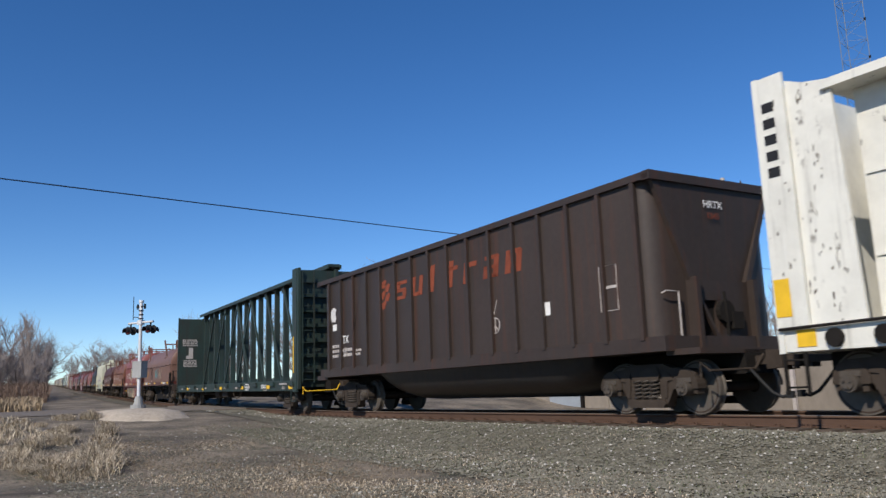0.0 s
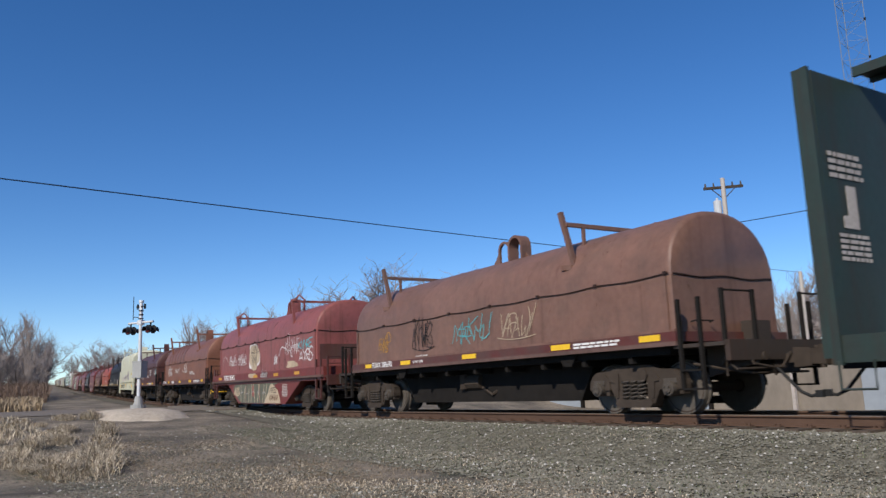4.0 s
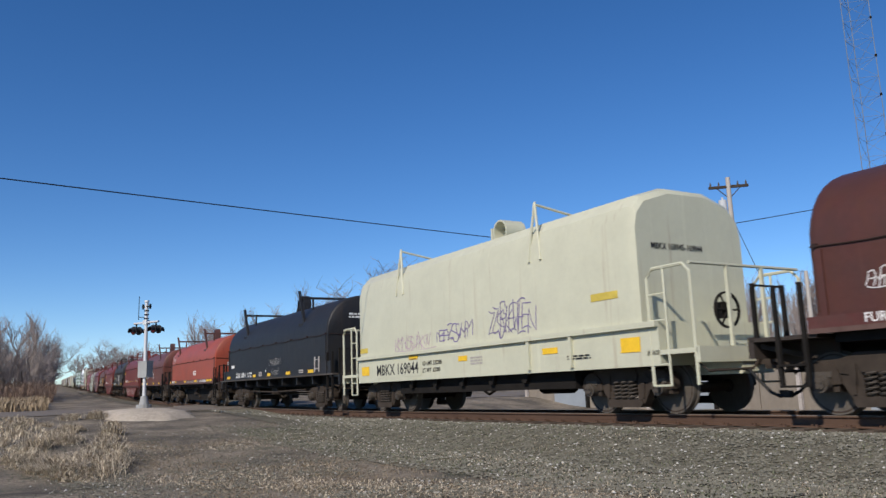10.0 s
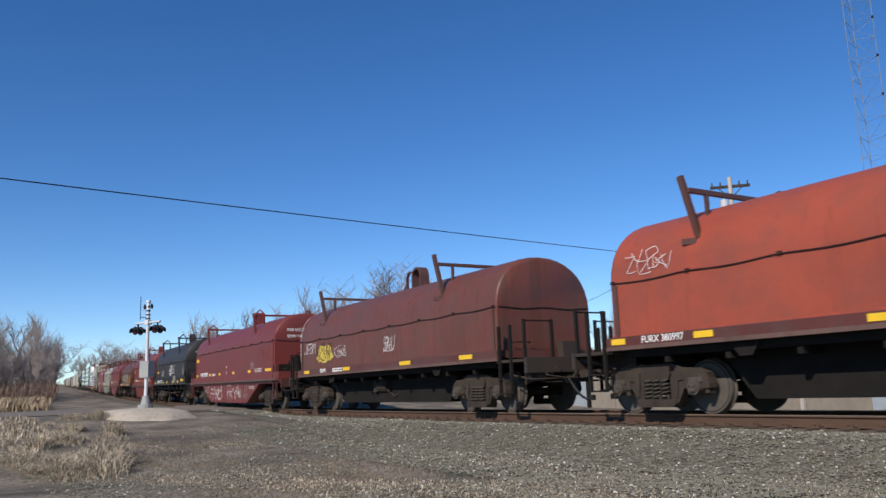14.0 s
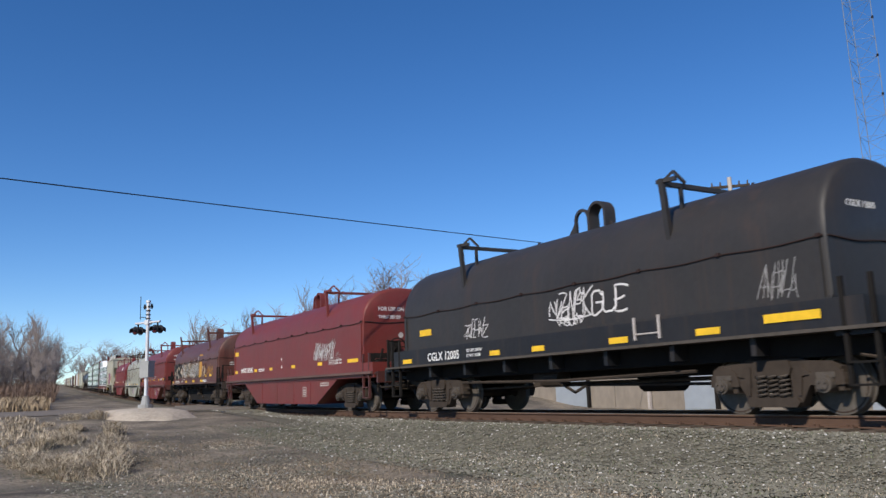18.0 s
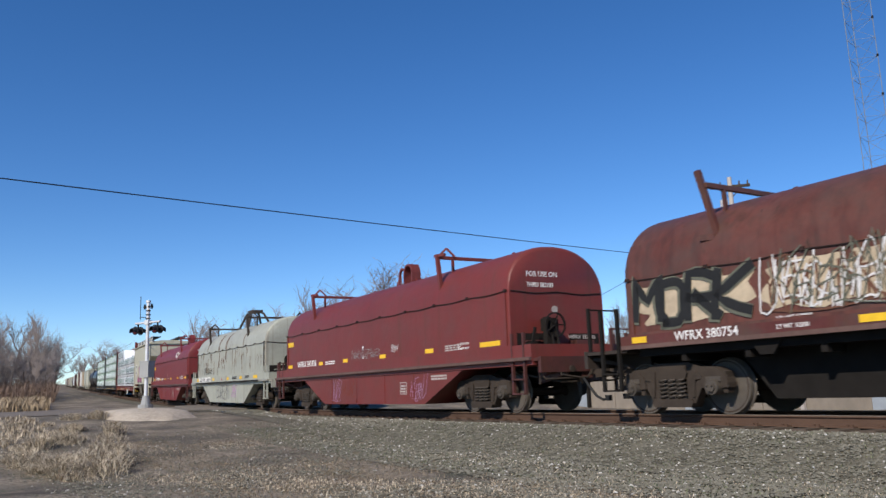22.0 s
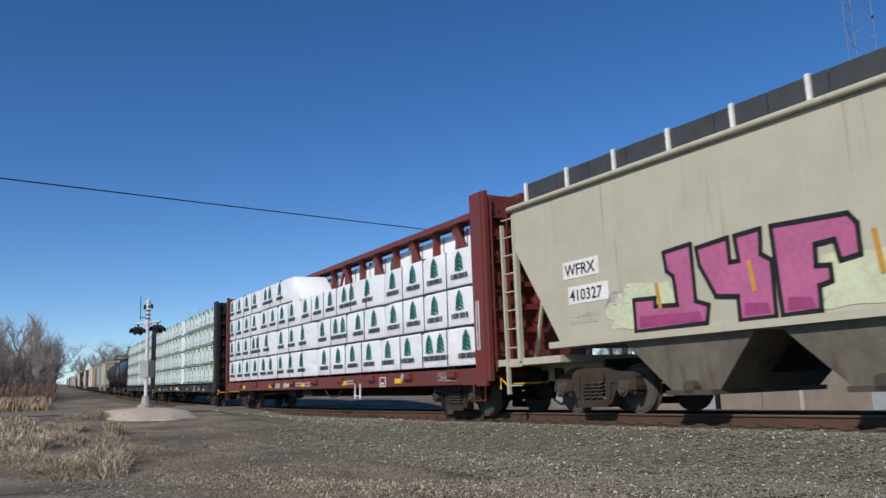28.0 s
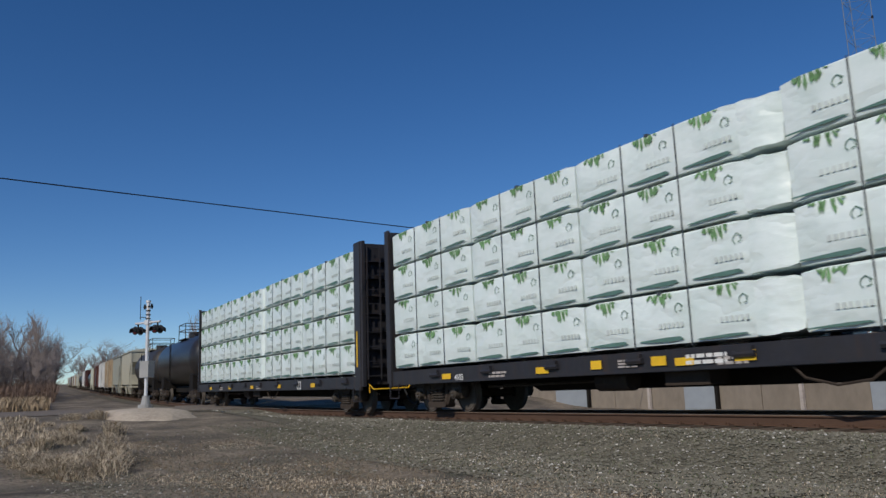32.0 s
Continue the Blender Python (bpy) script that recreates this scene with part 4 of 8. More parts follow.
# ---------- centre-beam cars ----------
def centre_beam(label, paintm, L=22.6, ribs=True, empty=True, zt=5.08):
    car = thing("center_beam_car", label, "railway car", "freight train")
    part("deck", Bits().box(0.1, L - 0.1, -1.34, 1.34, 0.85, 1.08), paintm, car)
    for q in (-1, 1):
        part("edge_beam", Bits().box(0.1, L - 0.1, q * 1.38 - 0.04, q * 1.38 + 0.04, 0.73, 1.10), paintm, car)
    part("side_channel", Bits().box(1.2, L - 1.2, -1.44, -1.41, 0.74, 0.79).box(1.2, L - 1.2, 1.41, 1.44, 0.74, 0.79), paintm, car)
    for k in range(9):
        x = 2.55 + k * 2.4
        part("strap_winch", Bits().box(x - 0.16, x + 0.16, -1.50, -1.42, 0.90, 1.06).cyl((x - 0.2, -1.46, 0.94), (x + 0.2, -1.46, 0.94), 0.055, 8), paintm, car)
    for s, x in ((-1, 0.0), (1, L)):
        b = Bits().box(min(x, x - s * 0.10), max(x, x - s * 0.10), -1.38, 1.38, 1.08, zt - 0.05)
        bulk = part("bulkhead", b, paintm, car)
        wb, wt = (0.42, 0.46) if s > 0 else (0.11, 0.09)
        for q in (-1, 1):
            part("side_plate", Bits().slab([(x + s * 0.02, 0.7), (x - s * wb, 0.7), (x - s * wt, zt), (x + s * 0.02, zt)], q * 1.425 - 0.035, q * 1.425 + 0.035), paintm, bulk)
        if ribs:
            r = Bits()
            for k in range(7):
                z = 1.35 + k * 0.52
                r.box(min(x, x + s * 0.15), max(x, x + s * 0.15), -1.38, 1.38, z, z + 0.12)
            r.box(min(x, x + s * 0.17), max(x, x + s * 0.17), -1.44, -1.34, 0.8, zt)
            r.box(min(x, x + s * 0.17), max(x, x + s * 0.17), 1.34, 1.44, 0.8, zt)
            r.box(min(x, x + s * 0.15), max(x, x + s * 0.15), -0.06, 0.06, 1.0, zt)
            part("bulkhead_rib", r, paintm, bulk)
        ladder(car, x + s * 0.22, -1.30, -0.88, 1.1, zt - 0.2, paintm, rung=0.42, r=0.018)
        part("end_step", Bits().tube([(x - s * 0.55, -1.46, 0.76), (x - s * 0.55, -1.46, 0.38), (x - s * 0.05, -1.46, 0.38), (x - s * 0.05, -1.46, 0.76)], 0.022, 5), paintm, car)
        part("end_sill", Bits().box(min(x, x + s * 0.55), max(x, x + s * 0.55), -0.4, 0.4, 0.66, 1.0), M["frame"], car)
        coupler(car, x + s * 0.42, s > 0, M["yellow"] if s > 0 else None)
    zc = 5.19
    part("top_chord", Bits().box(0.1, L - 0.1, -0.21, 0.21, zc - 0.10, zc), paintm, car)
    for q in (-1, 1):
        part("chord_flange", Bits().box(0.1, L - 0.1, q * 0.24 - 0.03, q * 0.24 + 0.03, zc - 0.17, zc - 0.02), paintm, car)
    n = 17
    gap = (L - 1.5) / (n - 1)
    for k in range(n):
        x = 0.75 + k * gap
        wd = 0.15 if k % 2 == 0 else 0.11
        wd *= 0.72
        p = Bits().loft([[(x - wd, -0.12, 0.97), (x + wd, -0.12, 0.97), (x + wd, 0.12, 0.97), (x - wd, 0.12, 0.97)],
                         [(x - wd * 0.75, -0.10, zc - 0.1), (x + wd * 0.75, -0.10, zc - 0.1), (x + wd * 0.75, 0.10, zc - 0.1), (x - wd * 0.75, 0.10, zc - 0.1)]])
        part("post", p, paintm, car)
        part("post_foot", Bits().slab([(x - wd - 0.05, 1.08), (x + wd + 0.05, 1.08), (x + wd, 1.26), (x - wd, 1.26)], -0.15, 0.15), paintm, car)
        if k % 2 == 0 and k < n - 2:
            if k < 8:
                part("diagonal_brace", Bits().beam((x + 0.1, -0.13, 1.05), (x + 2 * gap, -0.12, zc - 0.2), 0.06, 0.13), paintm, car)
            if k >= 8 or k == 6:
                part("diagonal_brace", Bits().beam((x, -0.12, zc - 0.2), (x + 2 * gap - 0.1, -0.13, 1.05), 0.06, 0.15), paintm, car)
            part("gusset_plate", Bits().box(x - 0.16, x + 0.16, -0.15, -0.13, zc - 0.42, zc - 0.1), paintm, car)
    underframe(car, L, -0.3, L + 0.3, False)
    f = Bits()
    o = [(4.3, 0.9), (5.4, 0.46), (L - 5.4, 0.46), (L - 4.3, 0.9)]
    f.slab(o, -0.3, 0.3)
    part("fish_belly_sill", f, M["frame"], car)
    g = Bits().cyl((8.2, -0.9, 0.62), (9.1, -0.9, 0.62), 0.2, 12).tube([(4, -0.8, 0.6), (8, -0.85, 0.62)], 0.03, 5)
    g.tube([(12.9, -1.35, 0.72), (13.1, -1.36, 0.55), (13.6, -1.36, 0.44), (14.1, -1.36, 0.5), (14.4, -1.35, 0.7)], 0.022, 5)
    g.box(10.2, 11.2, -1.2, -0.7, 0.5, 0.74)
    part("brake_gear", g, M["steel"], car)
    truck(car, 2.05)
    truck(car, L - 2.05)
    for k in range(5):
        patch(car, 2.9 + k * 3.9, -1.444, 0.82, 0.42, 0.13, M["yellow"])
    return car


green = centre_beam("dark green empty center-beam lumber flat car", P["green"], 22.2, zt=4.97)
patch(green, 21.84, -1.46, 1.35, 0.09, 1.25, M["yellow"])
patch(green, 21.3, -1.444, 0.80, 0.55, 0.13, M["yellow"])
letter(green, "BCRAC", 17.75, -1.447, 0.83, 0.22, M["white"])
bars(green, 18.1, -1.447, 0.76, 0.5, 0.05, 1, M["dimwhite"])
letter(green, "CGYX", 20.45, -1.447, 0.80, 0.14, M["dimwhite"])
bars(green, 20.2, -1.447, 0.96, 0.9, 0.08, 1, M["dimwhite"])
f = Bits().box(15.3, 15.86, -1.448, -1.443, 0.78, 0.81).box(15.3, 15.86, -1.448, -1.443, 1.0, 1.03).box(15.3, 15.33, -1.448, -1.443, 0.81, 1.0).box(15.83, 15.86, -1.448, -1.443, 0.81, 1.0)
f.box(15.56, 15.6, -1.448, -1.443, 0.81, 1.0).box(15.33, 15.83, -1.4475, -1.443, 0.89, 0.92)
part("stencil_box", f, M["white"], green, "white stencilled frame")
bars(green, 0.112, -1.22, 3.35, 0.85, 0.42, 4, M["dimwhite"], True)
bars(green, 0.112, -1.15, 2.15, 0.75, 0.42, 5, M["dimwhite"], True)
for k in range(9):
    patch(green, 1.4 + k * 2.05, -1.444, 0.84 + 0.03 * (k % 2), 0.28, 0.08, M["dimwhite"], "small_plate")
part("plain_mark", Bits().box(0.11, 0.116, -0.86, -0.62, 2.62, 3.25).box(0.11, 0.117, -1.0, -0.86, 2.62, 2.8), M["dimwhite"], green)
CARS.append((green, 55.10))


# ---------- coil cars one by one ----------
def on_hood(z, w=1.36, zs=2.68, zt=3.75, sq=2.2):
    return -w * (1 - max(0, (z - zs) / (zt - zs)) ** sq) ** (1 / sq) - 0.008


def add_coil(s, **k):
    car, L = coil_car(**k)
    CARS.append((car, s))
    return car, L


c3, L = add_coil(39.85, label="rusty grey-brown coil car with streaked hood", body=P["greyrust"], strip=P["deckred"])
deck_marks(c3, L, yS, 1.25, [(0.85, 0.4), (3.05, 0.55), (6.2, 0.6), (9.6, 0.6), (12.1, 0.5)], h=0.105)
letter(c3, "FURX 380690", 1.30, yS, 1.235, 0.215, M["white"])
letter(c3, "LD LMT 234700", 3.75, yH - 0.004, 1.40, 0.09, M["white"])
letter(c3, "LT WT  51300", 3.75, yS, 1.27, 0.09, M["white"])
scrawl(c3, 3.6, yH - 0.006, 1.6, 1.0, 0.7, G["black"], 31, 0.035, 4)
scrawl(c3, 1.6, yH - 0.006, 1.65, 0.6, 0.4, G["gold"], 32, 0.03, 3)
scrawl(c3, 5.6, yH - 0.006, 1.6, 1.5, 0.5, G["teal"], 33, 0.03, 4)
scrawl(c3, 7.6, yH - 0.006, 1.6, 1.2, 0.5, G["beige"], 34, 0.03, 4)
bars(c3, 10.3, yS, 1.245, 1.3, 0.12, 2, M["white"])

def roof_bands(car, L, m):
    """Dark bands of rust that arch over a hood."""
    for k in range(6):
        x = 1.3 + k * 0.95
        rings = [[(xx, y * 1.006, z + 0.006) for y, z in arch(1.36, 2.36, 2.38, 3.58)] for xx in (x, x + 0.18, x + 0.36)]
        part("roof_band", Bits().loft(rings), m, car, "darker rust band over the hood", smooth=50)


BAND = paint("dark_rust_band", (0.140, 0.056, 0.036), 0.5, (0.10, 0.035, 0.02), streak=0.8, fade=0.35)

c4, L = add_coil(24.10, label="faded pink-red coil car covered in white graffiti", body=P["pinkred"], strip=P["red"], long=True, guides="a", length=13.0, at_guides=(2.8, 10.35))
# thin brown panel paints the shade of the set-back, dirty lower end
part("end_stain", Bits().box(L + 0.001, L + 0.008, -1.25, 1.25, 1.72, 2.22), P["murky"], c4, "dark brown panel for the shaded, stained lower end")
letter(c4, "FURX 382402", 1.15, -1.463, 1.22, 0.30, M["white"], squeeze=1.1)
for x in (0.2, 5.9, 8.6, 11.0):
    patch(c4, x, yS, 1.25, 0.55, 0.11, G["gold"])
def throw_up(car, x, y, z, w, h, mats, seed, n=3):
    """A bubble throw-up: pale shadow, filled body and dark inner strokes."""
    back, fill, ink = mats
    blot(car, x - 0.05 * w, y, z, w, h, back, seed, "graffiti_shadow", lumps=3)
    blot(car, x, y, z + 0.02, w * 0.92, h * 0.95, fill, seed + 1, label="sprayed bubble lettering", lumps=4, off=0.003)
    scrawl(car, x + 0.18 * w, y - 0.008, z + 0.1 * h, w * 0.6, h * 0.72, ink, seed + 2, 0.035, n)


throw_up(c4, 4.9, yH, 1.55, 1.65, 1.12, (G["white"], G["beige"], G["black"]), 3)
part("graffiti_panel", Bits().slab([(3.55, 0.34), (3.85, 0.24), (7.3, 0.24), (7.9, 0.86), (8.9, 0.98), (8.9, 1.015), (2.9, 1.015), (2.6, 0.82)], -1.402, -1.406), G["olive"], c4, "olive graffiti mural panel")
for k, (a, tall_, lean_) in enumerate(((3.86, 0.7, 0.0), (4.35, 0.5, 0.02), (4.62, 0.62, -0.03), (5.05, 0.55, 0.0), (5.42, 0.74, 0.02), (5.95, 0.72, -0.12), (6.28, 0.72, 0.14), (6.62, 0.70, -0.10), (7.0, 0.66, 0.1), (7.3, 0.7, 0.12))):
    st = Bits()
    ribbon(st, [(a, 0.28), (a + lean_, 0.28 + tall_ * 0.5), (a + lean_ * 2.2, 0.28 + tall_)], -1.407, 0.05)
    part("graffiti_stroke", st, G["beige"], c4)
    if k % 2 == 0:
        cr = Bits()
        ribbon(cr, [(a, 0.30 + tall_ * 0.5), (a + 0.3, 0.30 + tall_ * 0.55)], -1.409, 0.04)
        part("graffiti_stroke", cr, G["grey"], c4)
rungs = Bits().box(5.58, 5.61, -1.411, -1.407, 0.5, 0.95).box(5.74, 5.77, -1.411, -1.407, 0.5, 0.95)
for k in range(5):
    rungs.box(5.60, 5.75, -1.411, -1.407, 0.54 + k * 0.09, 0.56 + k * 0.09)
part("graffiti_stroke", rungs, G["red"], c4, "small red sprayed ladder shape")
part("graffiti_patch", Bits().slab([(7.2, 0.25), (9.25, 0.25), (9.2, 0.42), (8.95, 0.72), (8.6, 0.86), (8.25, 0.98), (7.95, 0.92), (7.75, 0.66)], -1.407, -1.411), G["beige"], c4, "pale cream sprayed mound")
tagword(c4, "MRO", 8.0, -1.412, 0.64, 0.75, 0.2, G["black"], 11, 0.02, 0.6)
scrawl(c4, 7.9, -1.412, 0.34, 1.1, 0.24, G["brown"], 12, 0.024, 5)
blot(c4, 2.75, -1.404, 0.5, 0.95, 0.42, G["beige"], 12, lumps=5)
scrawl(c4, 2.9, -1.412, 0.56, 0.6, 0.26, G["olive"], 13, 0.02, 3)
for i, (x, z, w, h) in enumerate(((1.7, 1.86, 1.1, 0.34), (3.2, 1.84, 1.2, 0.36), (9.75, 1.92, 1.45, 0.62), (8.35, 1.72, 0.35, 0.24))):
    scrawl(c4, x, yH, z, w, h, G["white"], 20 + i, 0.036, 5)
for pts, th in ((((0.5, 1.9), (0.75, 2.25), (1.0, 2.3), (1.5, 2.05)), 0.022), (((8.95, 1.98), (9.1, 2.22), (9.35, 2.32), (9.85, 2.2)), 0.035)):
    arcs = Bits()
    ribbon(arcs, list(pts), yH - 0.003, th)
    part("graffiti_stroke", arcs, G["white"], c4)
tagword(c4, "KVNRE", 11.2, yH, 2.12, 1.35, 0.30, G["teal"], 31, 0.035, 0.9)
tagword(c4, "AYRS", 11.3, yH, 1.70, 1.3, 0.36, G["white"], 32, 0.04, 0.9)
blot(c4, 5.1, yS, 1.24, 1.2, 0.20, G["beige"], 14, lumps=3)
scrawl(c4, 6.95, yS - 0.002, 1.24, 0.85, 0.2, G["grey"], 15, 0.02, 6)
blot(c4, 9.8, yH, 1.5, 1.3, 0.26, G["beige"], 16, lumps=3)
bars(c4, 9.45, -1.403, 0.50, 0.62, 0.46, 8, M["dimwhite"])
bars(c4, 6.9, yS, 1.26, 0.9, 0.15, 2, M["dimwhite"])

c5, L = add_coil(9.00, label="rusty brown coil car with bubbled graffiti tag", body=P["rustorange"], strip=P["deckred"], levers=M["yellow"])
deck_marks(c5, L, yS, 1.25, [(1.9, 0.5), (5.6, 0.55), (8.6, 0.7), (11.9, 0.5)], h=0.105)
roof_bands(c5, 12.85, BAND)
letter(c5, "FURX 380986", 0.3, yS, 1.25, 0.17, M["white"])
tagword(c5, "PLEK", 1.5, yH, 1.74, 1.0, 0.36, G["white"], 41, 0.035, 0.6)
cloud = Bits()
ribbon(cloud, [(2.0 + 0.68 * math.cos(a) * (1 + 0.12 * math.sin(5 * a)), 1.93 + 0.26 * math.sin(a) * (1 + 0.2 * math.sin(5 * a))) for a in [0.2 + k * 0.2 for k in range(30)]], yH - 0.003, 0.025)
part("graffiti_outline", cloud, G["white"], c5, "thin white cloud outline round a tag")
tagword(c5, "Honour-II", 3.85, yH, 1.84, 1.65, 0.26, G["white"], 43, 0.022, 0.2)
tagword(c5, "JEUS", 6.45, yH, 1.82, 1.0, 0.46, G["white"], 42, 0.04, 0.6)
scrawl(c5, 8.25, yH, 1.62, 1.3, 0.22, G["white"], 44, 0.024, 6)
part("plain_mark", Bits().slab([(6.12, 1.98), (6.26, 1.98), (6.19, 1.86)], yH - 0.004, yH), M["white"], c5)
capacity(c5, 3.2, yS, 1.24, M["white"])
bars(c5, 10.0, yS, 1.245, 1.4, 0.12, 2, M["white"])

c6, L = add_coil(-6.88, label="dark reddish-brown coil car with chalked words", body=P["brown"], strip=P["deckred"])
deck_marks(c6, L, yS, 1.25, [(2.2, 0.45), (5.1, 0.5), (8.3, 0.6), (11.0, 0.7)], h=0.105)
letter(c6, "FURX 380936", 0.75, yS, 1.25, 0.18, M["white"])
capacity(c6, 3.0, yS, 1.24, M["white"])
bars(c6, 9.2, yS, 1.245, 1.5, 0.12, 2, M["white"])
for text, x, z, size in (("Love", 1.7, 1.68, 0.34), ("Me", 3.6, 1.66, 0.40), ("Lee", 4.3, 1.62, 0.30), ("Love", 4.9, 1.82, 0.40), ("JFBM", 8.6, 1.84, 0.40)):
    tagword(c6, text, x, yH - 0.003, z, size * 0.72 * len(text), size, G["white"], len(text) + round(x), 0.03, 0.25, 0.1, "graffiti_word")
scrawl(c6, 0.8, yH, 1.7, 0.25, 0.2, G["white"], 51, 0.03, 2)
scrawl(c6, 11.3, yH, 1.8, 0.8, 0.3, G["white"], 52, 0.02, 4)
scrawl(c6, 12.0, yH, 1.7, 0.5, 0.4, G["teal"], 53, 0.05, 3)
blot(c6, 5.3, yH, 1.62, 0.8, 0.5, G["brown"], 54)
bars(c6, 6.9, yH, 1.72, 1.2, 0.2, 2, M["dimwhite"])


def rim(car, x, w, zs, zt):
    """A pale worn rim that arches over a hood's end."""
    rings = [[(xx, y * 1.012, z + 0.012) for y, z in arch(w, zs - 0.7, zs, zt)] for xx in (x, x + 0.05)]
    part("hood_end_rim", Bits().loft(rings, False), M["dimwhite"], car, "pale worn rim of the hood end", smooth=50)


rim(c5, 0.0, 1.36, 2.38, 3.58)
rim(c6, 12.45, 1.36, 2.38, 3.58)


def cream_car():
    car = thing("coil_car", "cream box-shaped coil car with end railings", "railway car", "freight train")
    m, L = P["cream"], 12.0
    o = [(-1.43, 1.60), (-1.43, 3.47), (-1.36, 3.74), (-1.15, 3.97), (-0.5, 4.17), (0.5, 4.17), (1.15, 3.97), (1.36, 3.74), (1.43, 3.47), (1.43, 1.60)]
    rings = []
    for x, k in ((0.0, 0.35), (0.08, 0.12), (0.25, 0.0), (L * 0.5, 0), (L - 0.25, 0.0), (L - 0.08, 0.08), (L, 0.25)):
        rings.append([(x, y * (1 - 0.06 * k), z - (k if z > 3 else 0) * 0.6) for y, z in o])
    h = part("hood", Bits().loft(rings), m, car, smooth=25)
    lifting_loops(h, 6.1, 4.15, m, "pipe")
    for x in (2.75, 9.0):
        g = Bits().tube([(x - 0.2, -1.45, 3.15), (x - 0.12, -1.40, 3.77), (x, -1.36, 4.42)], 0.03, 6)
        g.tube([(x + 0.2, -1.45, 3.15), (x + 0.1, -1.40, 3.77), (x, -1.36, 4.42)], 0.03, 6)
        g.tube([(x, -1.36, 4.37), (x + 0.05, -0.4, 4.2)], 0.03, 6)
        part("stacking_guide", g, m, h)
    part("side_sill", Bits().box(-0.05, L + 0.4, -1.44, 1.44, 0.84, 1.50).box(-0.05, L + 0.4, -1.52, 1.52, 1.50, 1.60), m, car)
    for k in range(2):
        x = (8.6, 10.0)[k]
        part("side_stake", Bits().box(x, x + 0.08, -1.50, -1.44, 0.9, 1.5), m, car)
    br = Bits()
    for k in range(5):
        x = 3.0 + k * 1.3
        br.slab([(x - 0.16, 0.84), (x + 0.16, 0.84), (x + 0.06, 0.64), (x - 0.06, 0.64)], -1.3, -1.1)
    part("cross_bearer", br, M["frame"], car)
    part("floor_beam", Bits().box(2.2, 9.8, -1.2, 1.2, 0.5, 0.86), M["frame"], car)
    for s, x in ((1, L + 0.1), (-1, -0.1)):
        x1 = x + s * 1.15
        lo, hi = min(x, x1), max(x, x1)
        part("end_platform", Bits().box(lo, hi, -1.44, 1.44, 1.02, 1.1).box(lo, hi, -0.4, 0.4, 0.66, 1.02).box(x1 - 0.04, x1 + 0.04, -1.44, 1.44, 0.86, 1.12), m, car)
        r = Bits()
        for y in (-1.42, 1.42):
            r.tube([(x + s * 0.1, y, 0.5), (x + s * 0.1, y, 2.35), (x + s * 0.25, y, 2.5), (x + s * 0.95, y, 2.5), (x + s * 1.1, y, 2.35), (x + s * 1.1, y, 0.5)], 0.032, 6)
            for z in (0.5, 0.85, 1.6, 2.05):
                r.tube([(x + s * 0.1, y, z), (x + s * 0.5, y, z)], 0.02, 5)
            r.tube([(x + s * 0.5, y, 0.5), (x + s * 0.5, y, 2.5)], 0.026, 5)
        r.tube([(x1 - s * 0.06, -1.42, 2.5), (x1 - s * 0.06, 1.42, 2.5)], 0.03, 6)
        for y in (-0.5, 0.4):
            r.box(x1 - s * 0.06 - 0.03, x1 - s * 0.06 + 0.03, y - 0.03, y + 0.03, 1.1, 2.5)
        part("end_railing", r, m, car)
        coupler(car, x1 - s * 0.1, s > 0)
    bw = Bits().lathe([(0.285, -0.02), (0.32, -0.02), (0.32, 0.02), (0.285, 0.02), (0.285, -0.02)], 20, False)
    for k in range(6):
        a = k * math.tau / 6
        bw.tube([(0, 0, 0), (0.3 * math.cos(a), 0, 0.3 * math.sin(a))], 0.018, 4)
    bw.box(-0.10, 0.10, 0.02, 0.16, -0.14, 0.14)
    part("brake_wheel", bw, M["frame"], car, "black spoked hand brake wheel", at=pose(L + 1.0, -0.35, 1.75, 0, 0, 90))
    underframe(car, L, -1.0, L + 1.0)
    y = -1.446
    patch(car, 1.1, y, 0.95, 2.75, 0.45, P["cream"], "number_board")
    letter(car, "MBKX 169044", 1.22, y - 0.008, 1.02, 0.42, M["blackink"])
    letter(car, "LD LMT 222300", 3.95, y - 0.002, 1.20, 0.15, M["blackink"])
    letter(car, "LT WT  63700", 3.95, y - 0.002, 1.02, 0.15, M["blackink"])
    letter(car, "MBKX 168945-169044", L + 0.006, -1.05, 2.95, 0.17, M["blackink"], True, 0.85)
    for x, z, w, hh in ((0.2, 1.05, 0.5, 0.25), (5.75, 1.22, 0.4, 0.12), (9.1, 1.2, 0.5, 0.12), (11.45, 1.1, 0.5, 0.26), (3.2, 1.36, 0.5, 0.11)):
        patch(car, x, y, z, w, hh, M["yellow"])
    patch(car, 10.7, -1.433, 2.1, 0.75, 0.14, G["yellow"], "label_plate")
    patch(car, 0.1, -1.433, 1.7, 0.5, 0.14, G["yellow"], "label_plate")
    scrawl(car, 2.4, -1.432, 1.62, 2.0, 0.35, G["lilac"], 61, 0.02, 6)
    scrawl(car, 4.7, -1.432, 1.72, 1.6, 0.36, G["violet"], 62, 0.045, 5)
    scrawl(car, 7.1, -1.432, 1.66, 1.7, 0.7, G["violet"], 63, 0.04, 6)
    bars(car, 6.3, y, 1.12, 0.5, 0.2, 3, M["dimwhite"])
    bars(car, 9.9, y, 1.05, 0.7, 0.1, 2, M["blackink"])
    truck(car, 1.05)
    truck(car, 11.1)
    return car


CARS.append((cream_car(), -21.77))

